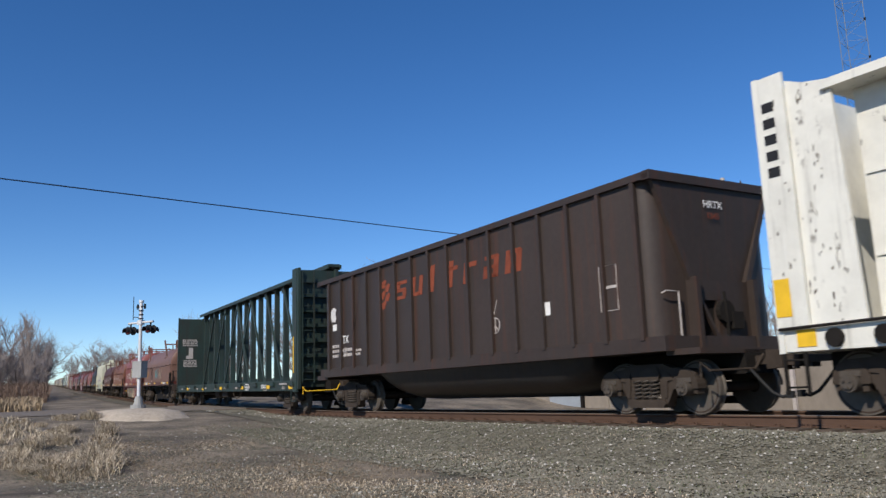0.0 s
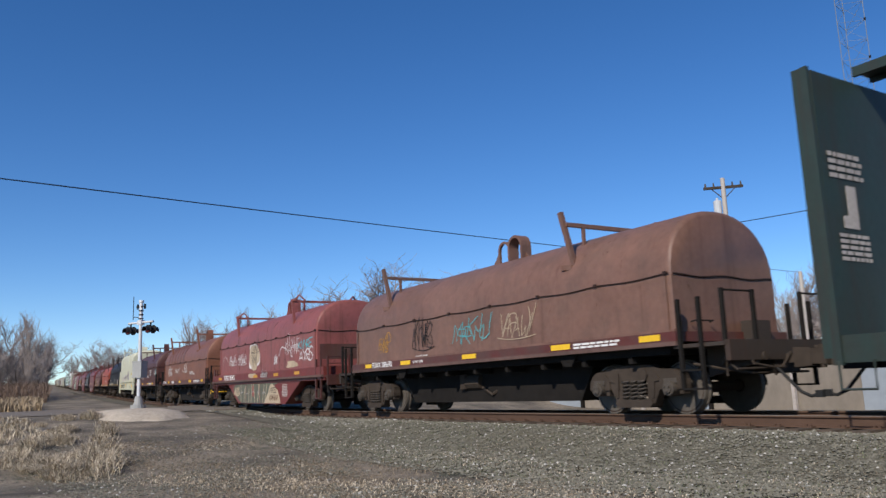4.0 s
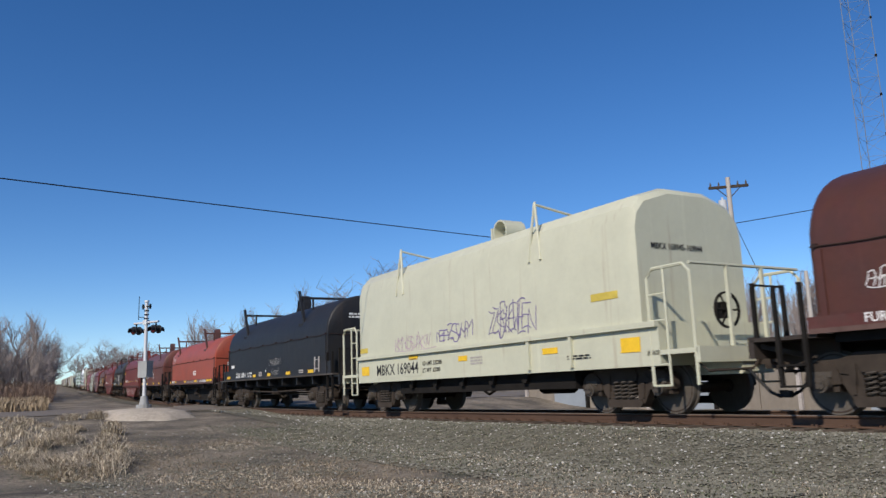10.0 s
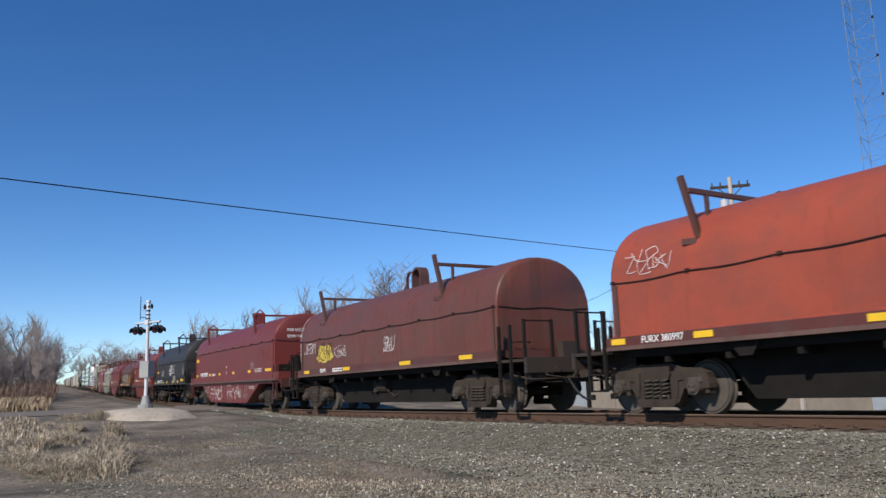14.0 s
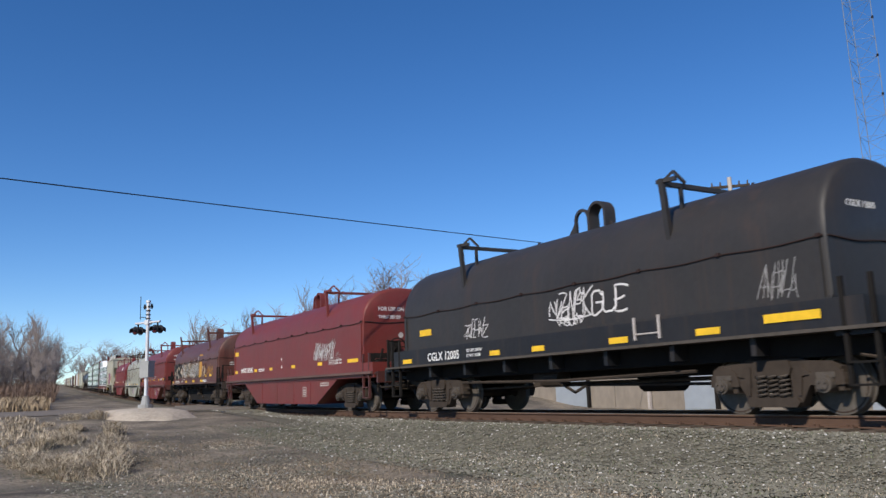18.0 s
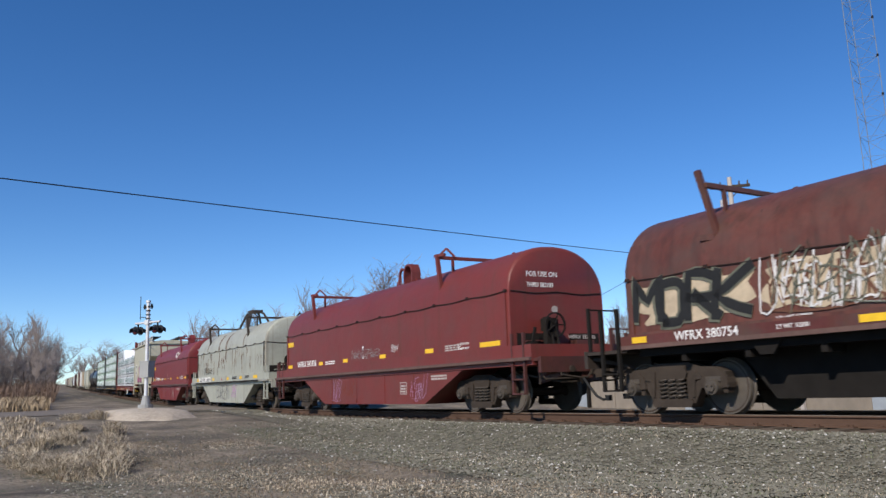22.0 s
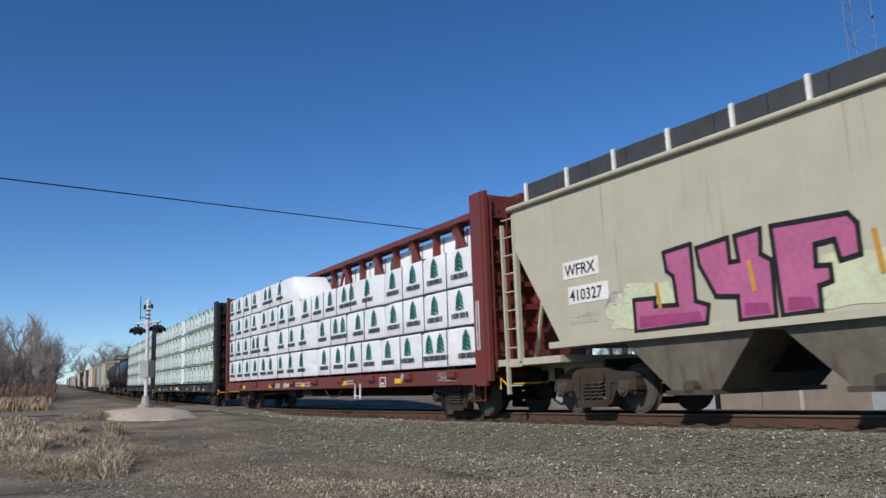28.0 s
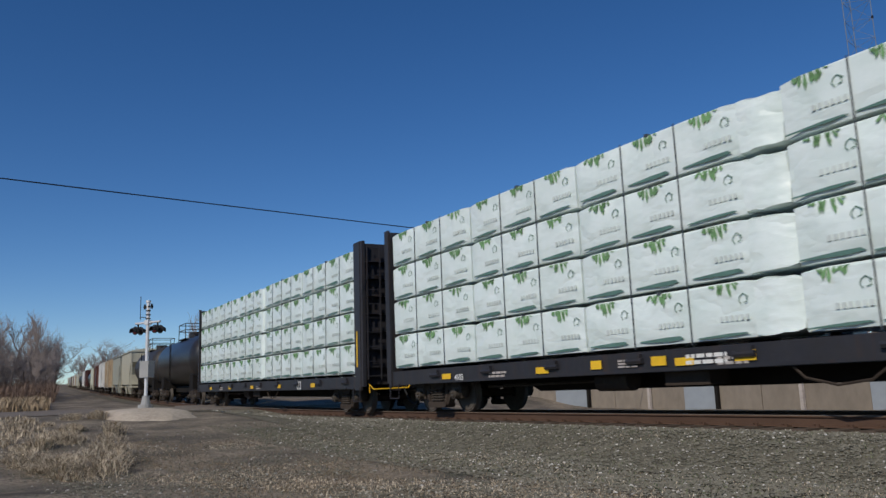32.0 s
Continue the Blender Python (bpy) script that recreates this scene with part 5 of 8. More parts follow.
c8, L = add_coil(-36.85, label="glossy black coil car with white lettering", body=P["black"], strip=P["black"], w=1.38, trough=False, mid=True, at_guides=(2.7, 10.1))
deck_marks(c8, L, yS, 1.28, [(0.1, 0.55), (4.35, 0.4), (6.4, 0.42), (8.75, 0.5), (11.2, 0.55)], h=0.11)
letter(c8, "CGLX 12014", 1.62, yS, 1.30, 0.29, M["white"])
letter(c8, "LD LMT 224800", 3.5, yS, 1.42, 0.10, M["white"])
letter(c8, "LT WT  61200", 3.5, yS, 1.30, 0.10, M["white"])
bars(c8, 5.2, yS, 1.30, 0.45, 0.2, 3, M["dimwhite"])
bars(c8, 10.2, yS, 1.30, 0.55, 0.14, 2, M["dimwhite"])
patch(c8, 0.55, yH - 0.02, 1.75, 0.5, 0.12, M["white"], "placard")
scrawl(c8, 6.4, yH - 0.02, 1.66, 1.3, 0.22, G["grey"], 71, 0.02, 6)
scrawl(c8, 6.95, yS, 1.30, 0.95, 0.22, G["grey"], 72, 0.02, 5)
for z_ in (1.62, 1.46):
    part("plain_mark", Bits().slab([(6.14, z_), (6.26, z_), (6.20, z_ + (0.1 if z_ < 1.5 else -0.1))], yS - 0.004 if z_ < 1.5 else yH - 0.03, yS if z_ < 1.5 else yH - 0.02), M["white"], c8)
ladder(c8, -1.47, 11.9, 12.3, 1.4, 1.7, M["dimwhite"], "x", rung=0.3)
bars(c8, L + 0.01, -0.6, 3.05, 0.8, 0.2, 2, M["white"], True)

c9, L = add_coil(-52.08, label="bright orange-red coil car with arched hood", body=P["orange"], strip=P["deckred"], dark=P["murky"])
deck_marks(c9, L, yS, 1.25, [(0.05, 0.35), (2.0, 0.4), (5.0, 0.55), (8.1, 0.65), (11.3, 0.6), (12.15, 0.5)], h=0.105)
letter(c9, "FURX 380997", 0.8, yS, 1.25, 0.17, M["white"])
for k in range(9):
    bars(c9, 5.8 + k * 0.52, yS, 1.245, 0.26, 0.12, 2, M["dimwhite"], seed=k)
bars(c9, 9.6, yS, 1.245, 1.6, 0.12, 2, M["white"])
bars(c9, 7.2, yH, 1.62, 0.75, 0.26, 3, M["white"])
bars(c9, L + 0.01, -0.75, 2.0, 1.3, 0.2, 2, M["white"], True)
scrawl(c9, 0.5, yH, 2.45, 1.0, 0.35, G["white"], 75, 0.02, 4)

c10, L = add_coil(-68.20, label="rusty brown coil car with yellow graffiti blob", body=P["oldbrown"], strip=P["deckred"], dark=P["murky"])
deck_marks(c10, L, yS, 1.25, [(0.6, 0.5), (4.1, 0.55), (8.1, 0.65), (11.3, 0.6)], h=0.105)
blot(c10, 1.55, yH, 1.55, 1.5, 0.62, G["yellow"], 81, label="yellow sprayed blob")
scrawl(c10, 1.65, yH - 0.004, 1.6, 1.2, 0.5, G["black"], 82, 0.04, 4)
rim(c10, 0.0, 1.36, 2.38, 3.58)
tagword(c10, "JFBM", 0.4, yH - 0.004, 1.92, 1.1, 0.34, G["white"], 85, 0.028, 0.3, 0.1, "graffiti_word")
scrawl(c10, 3.2, yH, 1.7, 0.9, 0.3, G["white"], 83, 0.025, 4)
scrawl(c10, 6.9, yH, 1.7, 0.6, 0.35, G["white"], 84, 0.03, 3)
letter(c10, "380705", 2.1, yS, 1.25, 0.18, M["white"])
capacity(c10, 3.2, yS, 1.24, M["white"])


def long_red(s, label, body, mark, nose, seed, guides="a", dark=None):
    c, L = add_coil(s, label=label, body=body, strip=body, long=True, guides=guides, wheel=True, dark=dark)
    letter(c, mark, 1.22, yH - 0.004, 1.48, 0.31, M["white"])
    deck_marks(c, L, yH, 1.49, [(0.05, 0.6), (3.35, 0.36), (5.5, 0.36), (8.25, 0.4), (11.05, 0.44), (13.75, 0.85)], h=0.12)
    capacity(c, 3.95, yH, 1.49, M["white"])
    part("plain_mark", Bits().slab([(7.0, 1.92), (7.12, 1.92), (7.06, 1.80)], yH - 0.004, yH), M["white"], c)
    part("plain_mark", Bits().slab([(7.0, 1.55), (7.12, 1.55), (7.06, 1.67)], yH - 0.004, yH), M["white"], c)
    patch(c, 0.15, yH, 2.27, 0.62, 0.17, M["yellow"])
    bars(c, 12.1, yH, 1.50, 0.8, 0.16, 3, M["dimwhite"])
    letter(c, "L  52 FT 6 IN", 12.75, yH - 0.004, 1.60, 0.09, M["white"])
    letter(c, "IL 48 FT 0 IN", 12.75, yH - 0.004, 1.49, 0.09, M["white"])
    letter(c, "FOR USE ON FURX" if len(nose) > 12 else "FOR USE ON", L + 0.004, -0.85, 3.02, 0.17, M["white"], True, 0.9)
    letter(c, nose, L + 0.004, -0.85, 2.78, 0.15, M["white"], True, 0.85)
    letter(c, mark, L + 0.008, 0.25, 1.62, 0.13, M["dimwhite"], True)
    f = Bits().box(9.6, 9.62, -1.404, -1.40, 0.48, 0.80).box(9.98, 10.0, -1.404, -1.40, 0.48, 0.80)
    f.box(9.6, 10.0, -1.404, -1.40, 0.48, 0.50).box(9.6, 10.0, -1.404, -1.40, 0.78, 0.80)
    part("stencil_box", f, M["dimwhite"], c)
    bars(c, 9.66, -1.403, 0.53, 0.28, 0.22, 3, M["dimwhite"])
    bars(c, 11.4, -1.403, 0.82, 0.8, 0.14, 2, M["dimwhite"])
    return c


c11 = long_red(-85.70, "dark red coil car with white graffiti along its belly", P["red"], "FURX 382909", "382800 THRU 383189", 1)
for i, (x, w, word_) in enumerate(((3.95, 1.15, "PA"), (5.15, 1.05, "RB"), (7.5, 1.05, "FK"), (8.6, 1.0, "YA"))):
    tagword(c11, word_, x, -1.40, 0.34, w, 0.6, G["white"], 90 + i, 0.034, 1.0, 0.1)
tagword(c11, "AST", 2.7, -1.40, 0.68, 0.9, 0.26, G["grey"], 94, 0.03, 0.5)
scrawl(c11, 10.3, -1.40, 0.4, 0.7, 0.5, G["grey"], 95, 0.02, 3)
scrawl(c11, 11.4, yH, 1.6, 0.6, 0.3, G["grey"], 96, 0.02, 3)
scrawl(c11, 13.0, yH, 1.95, 1.4, 0.5, M["redink"], 97, 0.02, 3)

c12, L = add_coil(-101.25, label="charcoal grey coil car with white tags", body=P["charcoal"], strip=P["black"], guides="a", w=1.38, at_guides=(3.0, 9.8), trough=False, mid=True)
deck_marks(c12, L, yS, 1.28, [(0.05, 0.5), (4.3, 0.4), (5.9, 0.42), (8.3, 0.5), (10.4, 0.5)], h=0.11)
patch(c12, 11.75, yS - 0.01, 1.36, 0.95, 0.13, M["yellow"])
letter(c12, "CGLX 12005", 1.4, yS, 1.29, 0.29, M["white"])
letter(c12, "LD LMT 224700", 3.3, yS, 1.42, 0.10, M["white"])
letter(c12, "LT WT  61300", 3.3, yS, 1.30, 0.10, M["white"])
scrawl(c12, 6.45, yH - 0.02, 1.86, 1.2, 0.44, G["white"], 101, 0.05, 5)
scrawl(c12, 6.7, yH - 0.02, 1.72, 0.8, 0.16, G["white"], 105, 0.03, 5)
tagword(c12, "GUE", 7.8, yH - 0.02, 1.84, 0.95, 0.44, G["white"], 102, 0.04, 0.7)
scrawl(c12, 3.1, yH - 0.02, 1.72, 0.9, 0.35, G["white"], 103, 0.03, 4)
scrawl(c12, 11.6, yH - 0.02, 1.7, 0.7, 0.5, G["grey"], 104, 0.02, 4)
patch(c12, 0.9, yH - 0.02, 1.95, 0.6, 0.16, M["yellow"])
letter(c12, "CGLX 12005", L + 0.004, -0.8, 3.0, 0.14, M["white"], True)
ladder(c12, -1.475, 9.0, 9.6, 1.4, 1.6, M["dimwhite"], "x", rung=0.22)

c13 = long_red(-118.38, "dark red coil car with one chalky white tag", P["red"], "WFRX 383065", "THRU 383189", 2)
scrawl(c13, 10.65, yH, 1.66, 1.9, 0.46, G["white"], 111, 0.05, 8)
scrawl(c13, 10.7, yH - 0.004, 1.68, 1.8, 0.5, G["grey"], 113, 0.03, 8)
scrawl(c13, 12.7, yH, 1.55, 0.4, 0.3, G["grey"], 112, 0.02, 2)

c14, L = add_coil(-133.90, label="brown coil car with a band of coloured graffiti", body=P["rustblack"], strip=P["deckred"])
deck_marks(c14, L, yS, 1.25, [(0.2, 0.35), (4.5, 0.5), (6.7, 0.55), (8.9, 0.7)], h=0.105)
deck_marks(c14, L, yH, 1.5, [(8.0, 0.4), (9.6, 0.4), (10.8, 0.5)], h=0.12)
letter(c14, "WFRX 380754", 1.2, yS, 1.235, 0.215, M["white"])
letter(c14, "LD LMT 233800", 3.15, yH - 0.004, 1.40, 0.09, M["white"])
letter(c14, "LT WT  52200", 3.2, yS, 1.27, 0.09, M["white"])
blot(c14, 0.15, yH, 1.50, 2.75, 0.84, G["beige"], 120, lumps=9)
tagword(c14, "MORK", 0.22, yH - 0.012, 1.56, 2.5, 0.74, G["olive"], 129, 0.22, 0.6, 0.1, "graffiti_letters")
tagword(c14, "MORK", 0.25, yH - 0.018, 1.57, 2.5, 0.74, G["black"], 129, 0.15, 0.6, 0.1, "graffiti_letters", "black angular sprayed letters")
for i, (x, w, h) in enumerate(((2.9, 1.6, 0.8), (4.2, 1.7, 0.84), (5.6, 1.6, 0.82), (6.9, 1.2, 0.8))):
    blot(c14, x, yH, 1.50, w, h, G["beige"], 121 + i, lumps=8, off=0.002 * i)
    for q in range(3):
        scrawl(c14, x + 0.05, yH - 0.012 - 0.004 * q, 1.52, w - 0.1, h - 0.08, G[("brown", "white", "olive")[q]], 130 + 5 * i + q, 0.06 - 0.01 * q, 5)
blot(c14, 7.95, yH, 1.50, 0.9, 0.55, G["gold"], 126, lumps=7)
blot(c14, 8.7, yH, 1.50, 1.1, 0.6, G["beige"], 127, lumps=7)
scrawl(c14, 8.75, yH - 0.008, 1.52, 1.0, 0.5, G["brown"], 128, 0.05, 4)
blot(c14, 7.9, yH, 1.95, 1.0, 0.4, G["gold"], 140, label="golden sprayed figure")
blot(c14, 7.95, -1.335, 2.44, 1.05, 0.28, G["gold"], 141)
scrawl(c14, 10.2, yH, 1.62, 1.4, 0.4, G["gold"], 142, 0.03, 5)
scrawl(c14, 9.0, yH, 1.6, 1.0, 0.5, G["brown"], 143, 0.04, 4)
bars(c14, 9.4, yS, 1.245, 1.2, 0.12, 2, M["white"])
bars(c14, L + 0.01, -0.8, 2.0, 1.2, 0.2, 2, M["dimwhite"], True)

c15 = long_red(-151.95, "dark red coil car with faint scratched tags", P["red"], "WFRX 382836", "THRU 383189", 3)
scrawl(c15, 4.6, -1.40, 0.32, 0.7, 0.55, G["lilac"], 151, 0.02, 3)
scrawl(c15, 5.5, -1.40, 0.45, 0.9, 0.4, M["redink"], 152, 0.02, 3)
scrawl(c15, 10.2, -1.40, 0.3, 0.8, 0.6, G["lilac"], 153, 0.02, 4)
scrawl(c15, 6.2, yH, 1.55, 1.9, 0.22, G["grey"], 154, 0.02, 7)
scrawl(c15, 9.0, yH, 1.62, 0.4, 0.2, G["white"], 155, 0.02, 3)

c16, L = add_coil(-167.50, label="grey-white coil car with rust streaks and grey ledge", body=P["greywhite"], strip=P["greywhite"], long=True, loops="frame", guides="a", dark=P["soot"], wheel=True, length=13.3, at_guides=(2.65, 10.2))
patch(c16, 0.95, yS, 1.215, 2.75, 0.225, M["white"], "number_board")
letter(c16, "CGLX 12110", 1.1, yS - 0.008, 1.235, 0.26, M["blackink"])
for x, w in ((0.45, 0.48), (4.15, 0.42), (7.2, 0.4), (9.6, 0.4), (11.9, 0.6)):
    patch(c16, x, yS, 1.25, w, 0.13, M["yellow"])
bars(c16, 2.85, yS - 0.008, 1.24, 0.75, 0.17, 2, M["blackink"])
part("plain_mark", Bits().slab([(6.1, 1.25), (6.26, 1.25), (6.18, 1.39)], yS - 0.004, yS), G["red"], c16)
tagword(c16, "BUREBN", 4.95, -1.40, 0.36, 2.35, 0.66, G["slate"], 161, 0.03, 0.7)
scrawl(c16, 1.75, yH, 1.62, 1.7, 0.26, G["black"], 162, 0.024, 7)
scrawl(c16, 7.9, -1.40, 0.5, 0.8, 0.45, G["lilac"], 163, 0.06, 3)
bars(c16, 8.2, yS, 1.27, 0.9, 0.14, 2, M["blackink"])
bars(c16, 10.5, yS, 1.27, 0.7, 0.14, 2, M["blackink"])

RUN = plain("rust_run", (0.12, 0.052, 0.028), 0.8, 0.4, 9, bump=0)
rr = random.Random(16)
for k in range(44):
    x = rr.uniform(0.3, 12.9)
    z1 = rr.choice((2.6, 2.6, 2.2, 1.9))
    hh = rr.uniform(0.15, 0.6 if k > 6 else 1.05)
    wd = rr.uniform(0.008, 0.026)
    part("rust_streak", Bits().slab([(x - wd, z1), (x + wd, z1), (x + wd * 0.2, max(1.47, z1 - hh)), (x - wd * 0.3, max(1.47, z1 - hh))], -1.364, -1.368), RUN, c16, "brown rust run")
for x in (2.5, 4.92, 5.12, 6.45, 6.62, 9.75):
    part("rust_streak", Bits().loft([[(x + q, on_hood(z) - 0.002, z) for q in (-wd_, wd_)] + [(x + q, on_hood(z) + 0.006, z) for q in (wd_, -wd_)] for z, wd_ in ((2.64, 0.018), (2.85, 0.028), (3.05, 0.036), (3.25, 0.040), (3.45, 0.05))]), RUN, c16, "brown rust run")

for k in range(30):
    x = rr.choice((2.5, 5.1, 5.9, 6.3, 9.6)) + rr.gauss(0, 0.16)
    z1, hh, wd = rr.uniform(1.75, 2.45), rr.uniform(0.06, 0.26), rr.uniform(0.012, 0.045)
    part("rust_patch", Bits().slab([(x - wd, z1), (x + wd * 0.7, z1 + 0.03), (x + wd, z1 - hh * 0.4), (x + wd * 0.2, z1 - hh), (x - wd * 0.6, z1 - hh * 0.6)], -1.364, -1.369), RUN, c16)
part("ledge_grating", Bits().box(0.4, L - 0.4, -1.536, -1.531, 1.125, 1.185), M["frame"], c16, "dark grating along the ledge")
c17 = long_red(-184.62, "dark red coil car with a white emblem", P["railred"], "FURX 382807", "THRU 383189", 4)
em = Bits()
em.tube([(10.75 + 0.42 * math.cos(a), on_hood(2.97 + 0.15 * math.sin(a)), 2.97 + 0.15 * math.sin(a)) for a in [0.8 + k * 0.42 for k in range(12)]], 0.04, 5)
em.tube([(x, on_hood(z), z) for x, z in ((11.05, 2.9), (11.3, 3.02), (11.6, 3.04))], 0.04, 5)
part("emblem", em, M["white"], c17, "plain white looped emblem")


# ---------- covered hopper with the pink graffiti ----------
def covered_hopper(label, m, detailed=True):
    car = thing("covered_hopper_car", label, "railway car", "freight train")
    w = 1.55
    side = [(1.95, 1.38), (1.35, 2.3), (0.55, 3.5), (0.55, 4.33), (12.05, 4.33), (12.05, 3.4), (11.3, 2.9), (10.85, 2.2), (10.75, 1.38)]
    b = Bits()
    b.loft([[(x, -w, z) for x, z in side], [(x, w, z) for x, z in side]])
    body = part("body", b, m, car)
    roof = Bits().loft([[(x, -w - 0.03, 4.33), (x, -w - 0.03, 4.40), (x, -w * 0.8, 4.52), (x, -0.5, 4.6), (x, 0.5, 4.6), (x, w * 0.8, 4.52), (x, w + 0.03, 4.40), (x, w + 0.03, 4.33)] for x in (0.45, 12.15)])
    part("roof", roof, m, car, smooth=40)
    part("eave_rail", Bits().tube([(0.45, -w - 0.05, 4.37), (12.15, -w - 0.05, 4.37)], 0.055, 8), m, car, smooth=60)
    part("side_sill", Bits().box(1.6, 11.2, -w - 0.03, w + 0.03, 1.30, 1.42), m, car)
    bays = Bits()
    for x in (3.6, 6.9):
        bays.loft([[(x, -1.45, 1.32), (x + 2.9, -1.45, 1.32), (x + 2.9, 1.45, 1.32), (x, 1.45, 1.32)],
                   [(x + 0.95, -1.3, 0.42), (x + 2.0, -1.3, 0.42), (x + 2.0, 1.3, 0.42), (x + 0.95, 1.3, 0.42)]])
    # the bays' shade under the body is painted in with the darker putty
    part("discharge_hopper", bays, P["grimyputty"] if detailed else m, car)
    if detailed:
        g = Bits()
        for x in (5.1, 8.4):
            g.box(x - 0.5, x + 0.5, -1.5, 1.5, 0.34, 0.42).cyl((x, -1.5, 0.46), (x, -1.3, 0.46), 0.12, 10)
        part("outlet_gate", g, M["cap"], car)
        mesh = plain("dark_walkway_grating", (0.05, 0.055, 0.06), 0.6, 0.3, 30)
        wk = Bits()
        for x in range(1, 12):
            for q in (-1, 1):
                wk.box(x * 1.05 - 0.3, x * 1.05 + 0.68, q * 0.95 - 0.3, q * 0.95 + 0.3, 4.84, 4.88)
        part("roof_walkway", wk, mesh, car, "dark grating walkway on the roof")
        for i in range(9):
            x = 0.7 + i * 1.4
            part("walkway_bracket", Bits().box(x, x + 0.07, -1.31, -1.26, 4.4, 4.94), M["white"], car)
        wk = Bits()
        for x in range(1, 12):
            wk.box(x * 1.05 - 0.34, x * 1.05 + 0.69, -1.26, -1.235, 4.52, 4.91)
        part("walkway_edge", wk, mesh, car)
    for s, x in ((1, 12.05), (-1, 0.55)):
        part("end_platform", Bits().box(min(x - s * 1.3, x + s * 1.0), max(x - s * 1.3, x + s * 1.0), -1.5, 1.5, 1.02, 1.16).box(min(x - s * 1.3, x + s * 1.0), max(x - s * 1.3, x + s * 1.0), -0.4, 0.4, 0.66, 1.02), m, car)
        fr = Bits()
        for y in (-1.5, 1.5):
            fr.box(x + s * 0.02 - 0.05, x + s * 0.02 + 0.05, y - 0.05, y + 0.05, 1.1, 4.25)
            fr.box(x + s * 0.5 - 0.03, x + s * 0.5 + 0.03, y - 0.04, y + 0.04, 0.42, 4.1)
            for k in range(10):
                fr.tube([(x + s * 0.02, y, 0.6 + k * 0.4), (x + s * 0.5, y, 0.6 + k * 0.4)], 0.017, 5)
        for y in (-0.75, 0.75):
            fr.beam((x + s * 0.5, y, 1.12), (x - s * 0.2, y, 3.6), 0.06, 0.06)
        part("end_frame", fr, m, car)
        if detailed and s > 0:
            br = Bits().box(x - 0.3, x + 0.3, -0.5, 0.2, 1.2, 1.75).cyl((x - 0.2, 0.55, 1.45), (x + 0.6, 0.55, 1.45), 0.18, 12)
            br.tube([(x + 0.4, -0.2, 1.8), (x + 0.4, 0.3, 2.3), (x + 0.4, 0.8, 1.9)], 0.03, 6)
            part("brake_gear", br, M["cap"], car)
        coupler(car, x + s * 0.9, s > 0)
    ladder(car, -1.56, 11.55, 11.95, 2.3, 3.2, m, "x") if detailed else None
    underframe(car, 12.6, -0.3, 12.9, False)
    truck(car, 2.3)
    truck(car, 10.5)
    return car


c18 = covered_hopper("putty-grey covered hopper with pink graffiti letters", P["putty"])
yp = -1.554
patch(c18, 2.16, yp, 2.60, 1.05, 0.34, M["white"], "number_board")
patch(c18, 2.28, yp, 2.10, 1.15, 0.34, M["white"], "number_board")
letter(c18, "WFRX", 2.22, yp - 0.008, 2.66, 0.31, M["blackink"])
letter(c18, "410327", 2.33, yp - 0.008, 2.16, 0.31, M["blackink"])
bars(c18, 2.3, yp, 1.72, 0.85, 0.24, 2, M["dimwhite"])
scrawl(c18, 3.3, yp, 1.9, 0.6, 0.3, G["lilac"], 175, 0.02, 4)
# pink block letters, dark rim first, then the pink face
shapes = {"j": [(4.86, 2.72), (5.47, 2.77), (5.48, 1.83), (5.74, 1.74), (5.67, 1.46), (4.07, 1.44), (4.07, 2.0), (4.59, 1.98), (4.57, 1.84), (5.08, 1.81), (5.04, 2.29), (4.9, 2.4)],
          "y": [(5.58, 2.68), (6.23, 2.74), (6.23, 2.35), (6.40, 2.35), (6.36, 2.74), (6.84, 2.77), (6.81, 2.39), (6.99, 2.27), (6.97, 1.44), (6.32, 1.44), (6.32, 1.81), (5.9, 1.86), (5.62, 2.39)],
          "f": [(7.03, 2.77), (8.26, 2.72), (8.38, 2.56), (8.38, 2.14), (8.08, 2.10), (8.02, 2.40), (7.72, 2.38), (7.70, 2.08), (7.92, 2.06), (7.92, 1.84), (7.72, 1.80), (7.71, 1.46), (7.08, 1.44)]}
blot(c18, 3.3, yp, 1.44, 2.0, 0.85, G["mint"], 171)
blot(c18, 7.4, yp, 1.44, 2.4, 0.8, G["mint"], 172)
for key, o in shapes.items():
    cx, cz = sum(p[0] for p in o) / len(o), sum(p[1] for p in o) / len(o)
    part("graffiti_letter", Bits().slab(o, yp - 0.004, yp - 0.008), G["pink"], c18, "pink sprayed block letter")
    edge = Bits()
    for a, c in zip(o, o[1:] + o[:1]):
        ribbon(edge, [a, c], yp - 0.011, 0.075)
    part("graffiti_outline", edge, G["black"], c18, "black sprayed outline")
    low = [(x, z) for x, z in o if z < 1.6]
    a, c = min(q[0] for q in low) + 0.08, max(q[0] for q in low) - 0.08
    part("graffiti_shade", Bits().slab([(a, 1.50), (c, 1.50), (c - 0.05, 1.66), (a + 0.04, 1.70)], yp - 0.009, yp - 0.0105), G["magenta"], c18)
for x, z, h in ((4.66, 1.78, 0.45), (6.6, 1.85, 0.48), (8.62, 1.85, 0.6)):
    part("graffiti_streak", Bits().slab([(x, z), (x + 0.08, z), (x + 0.02, z + h), (x - 0.06, z + h)], yp - 0.016, yp - 0.018), G["gold"], c18)
scrawl(c18, 8.9, yp, 1.7, 0.7, 0.35, G["red"], 173, 0.025, 3)
scrawl(c18, 9.9, yp, 2.0, 0.8, 0.4, G["pink"], 174, 0.02, 4)
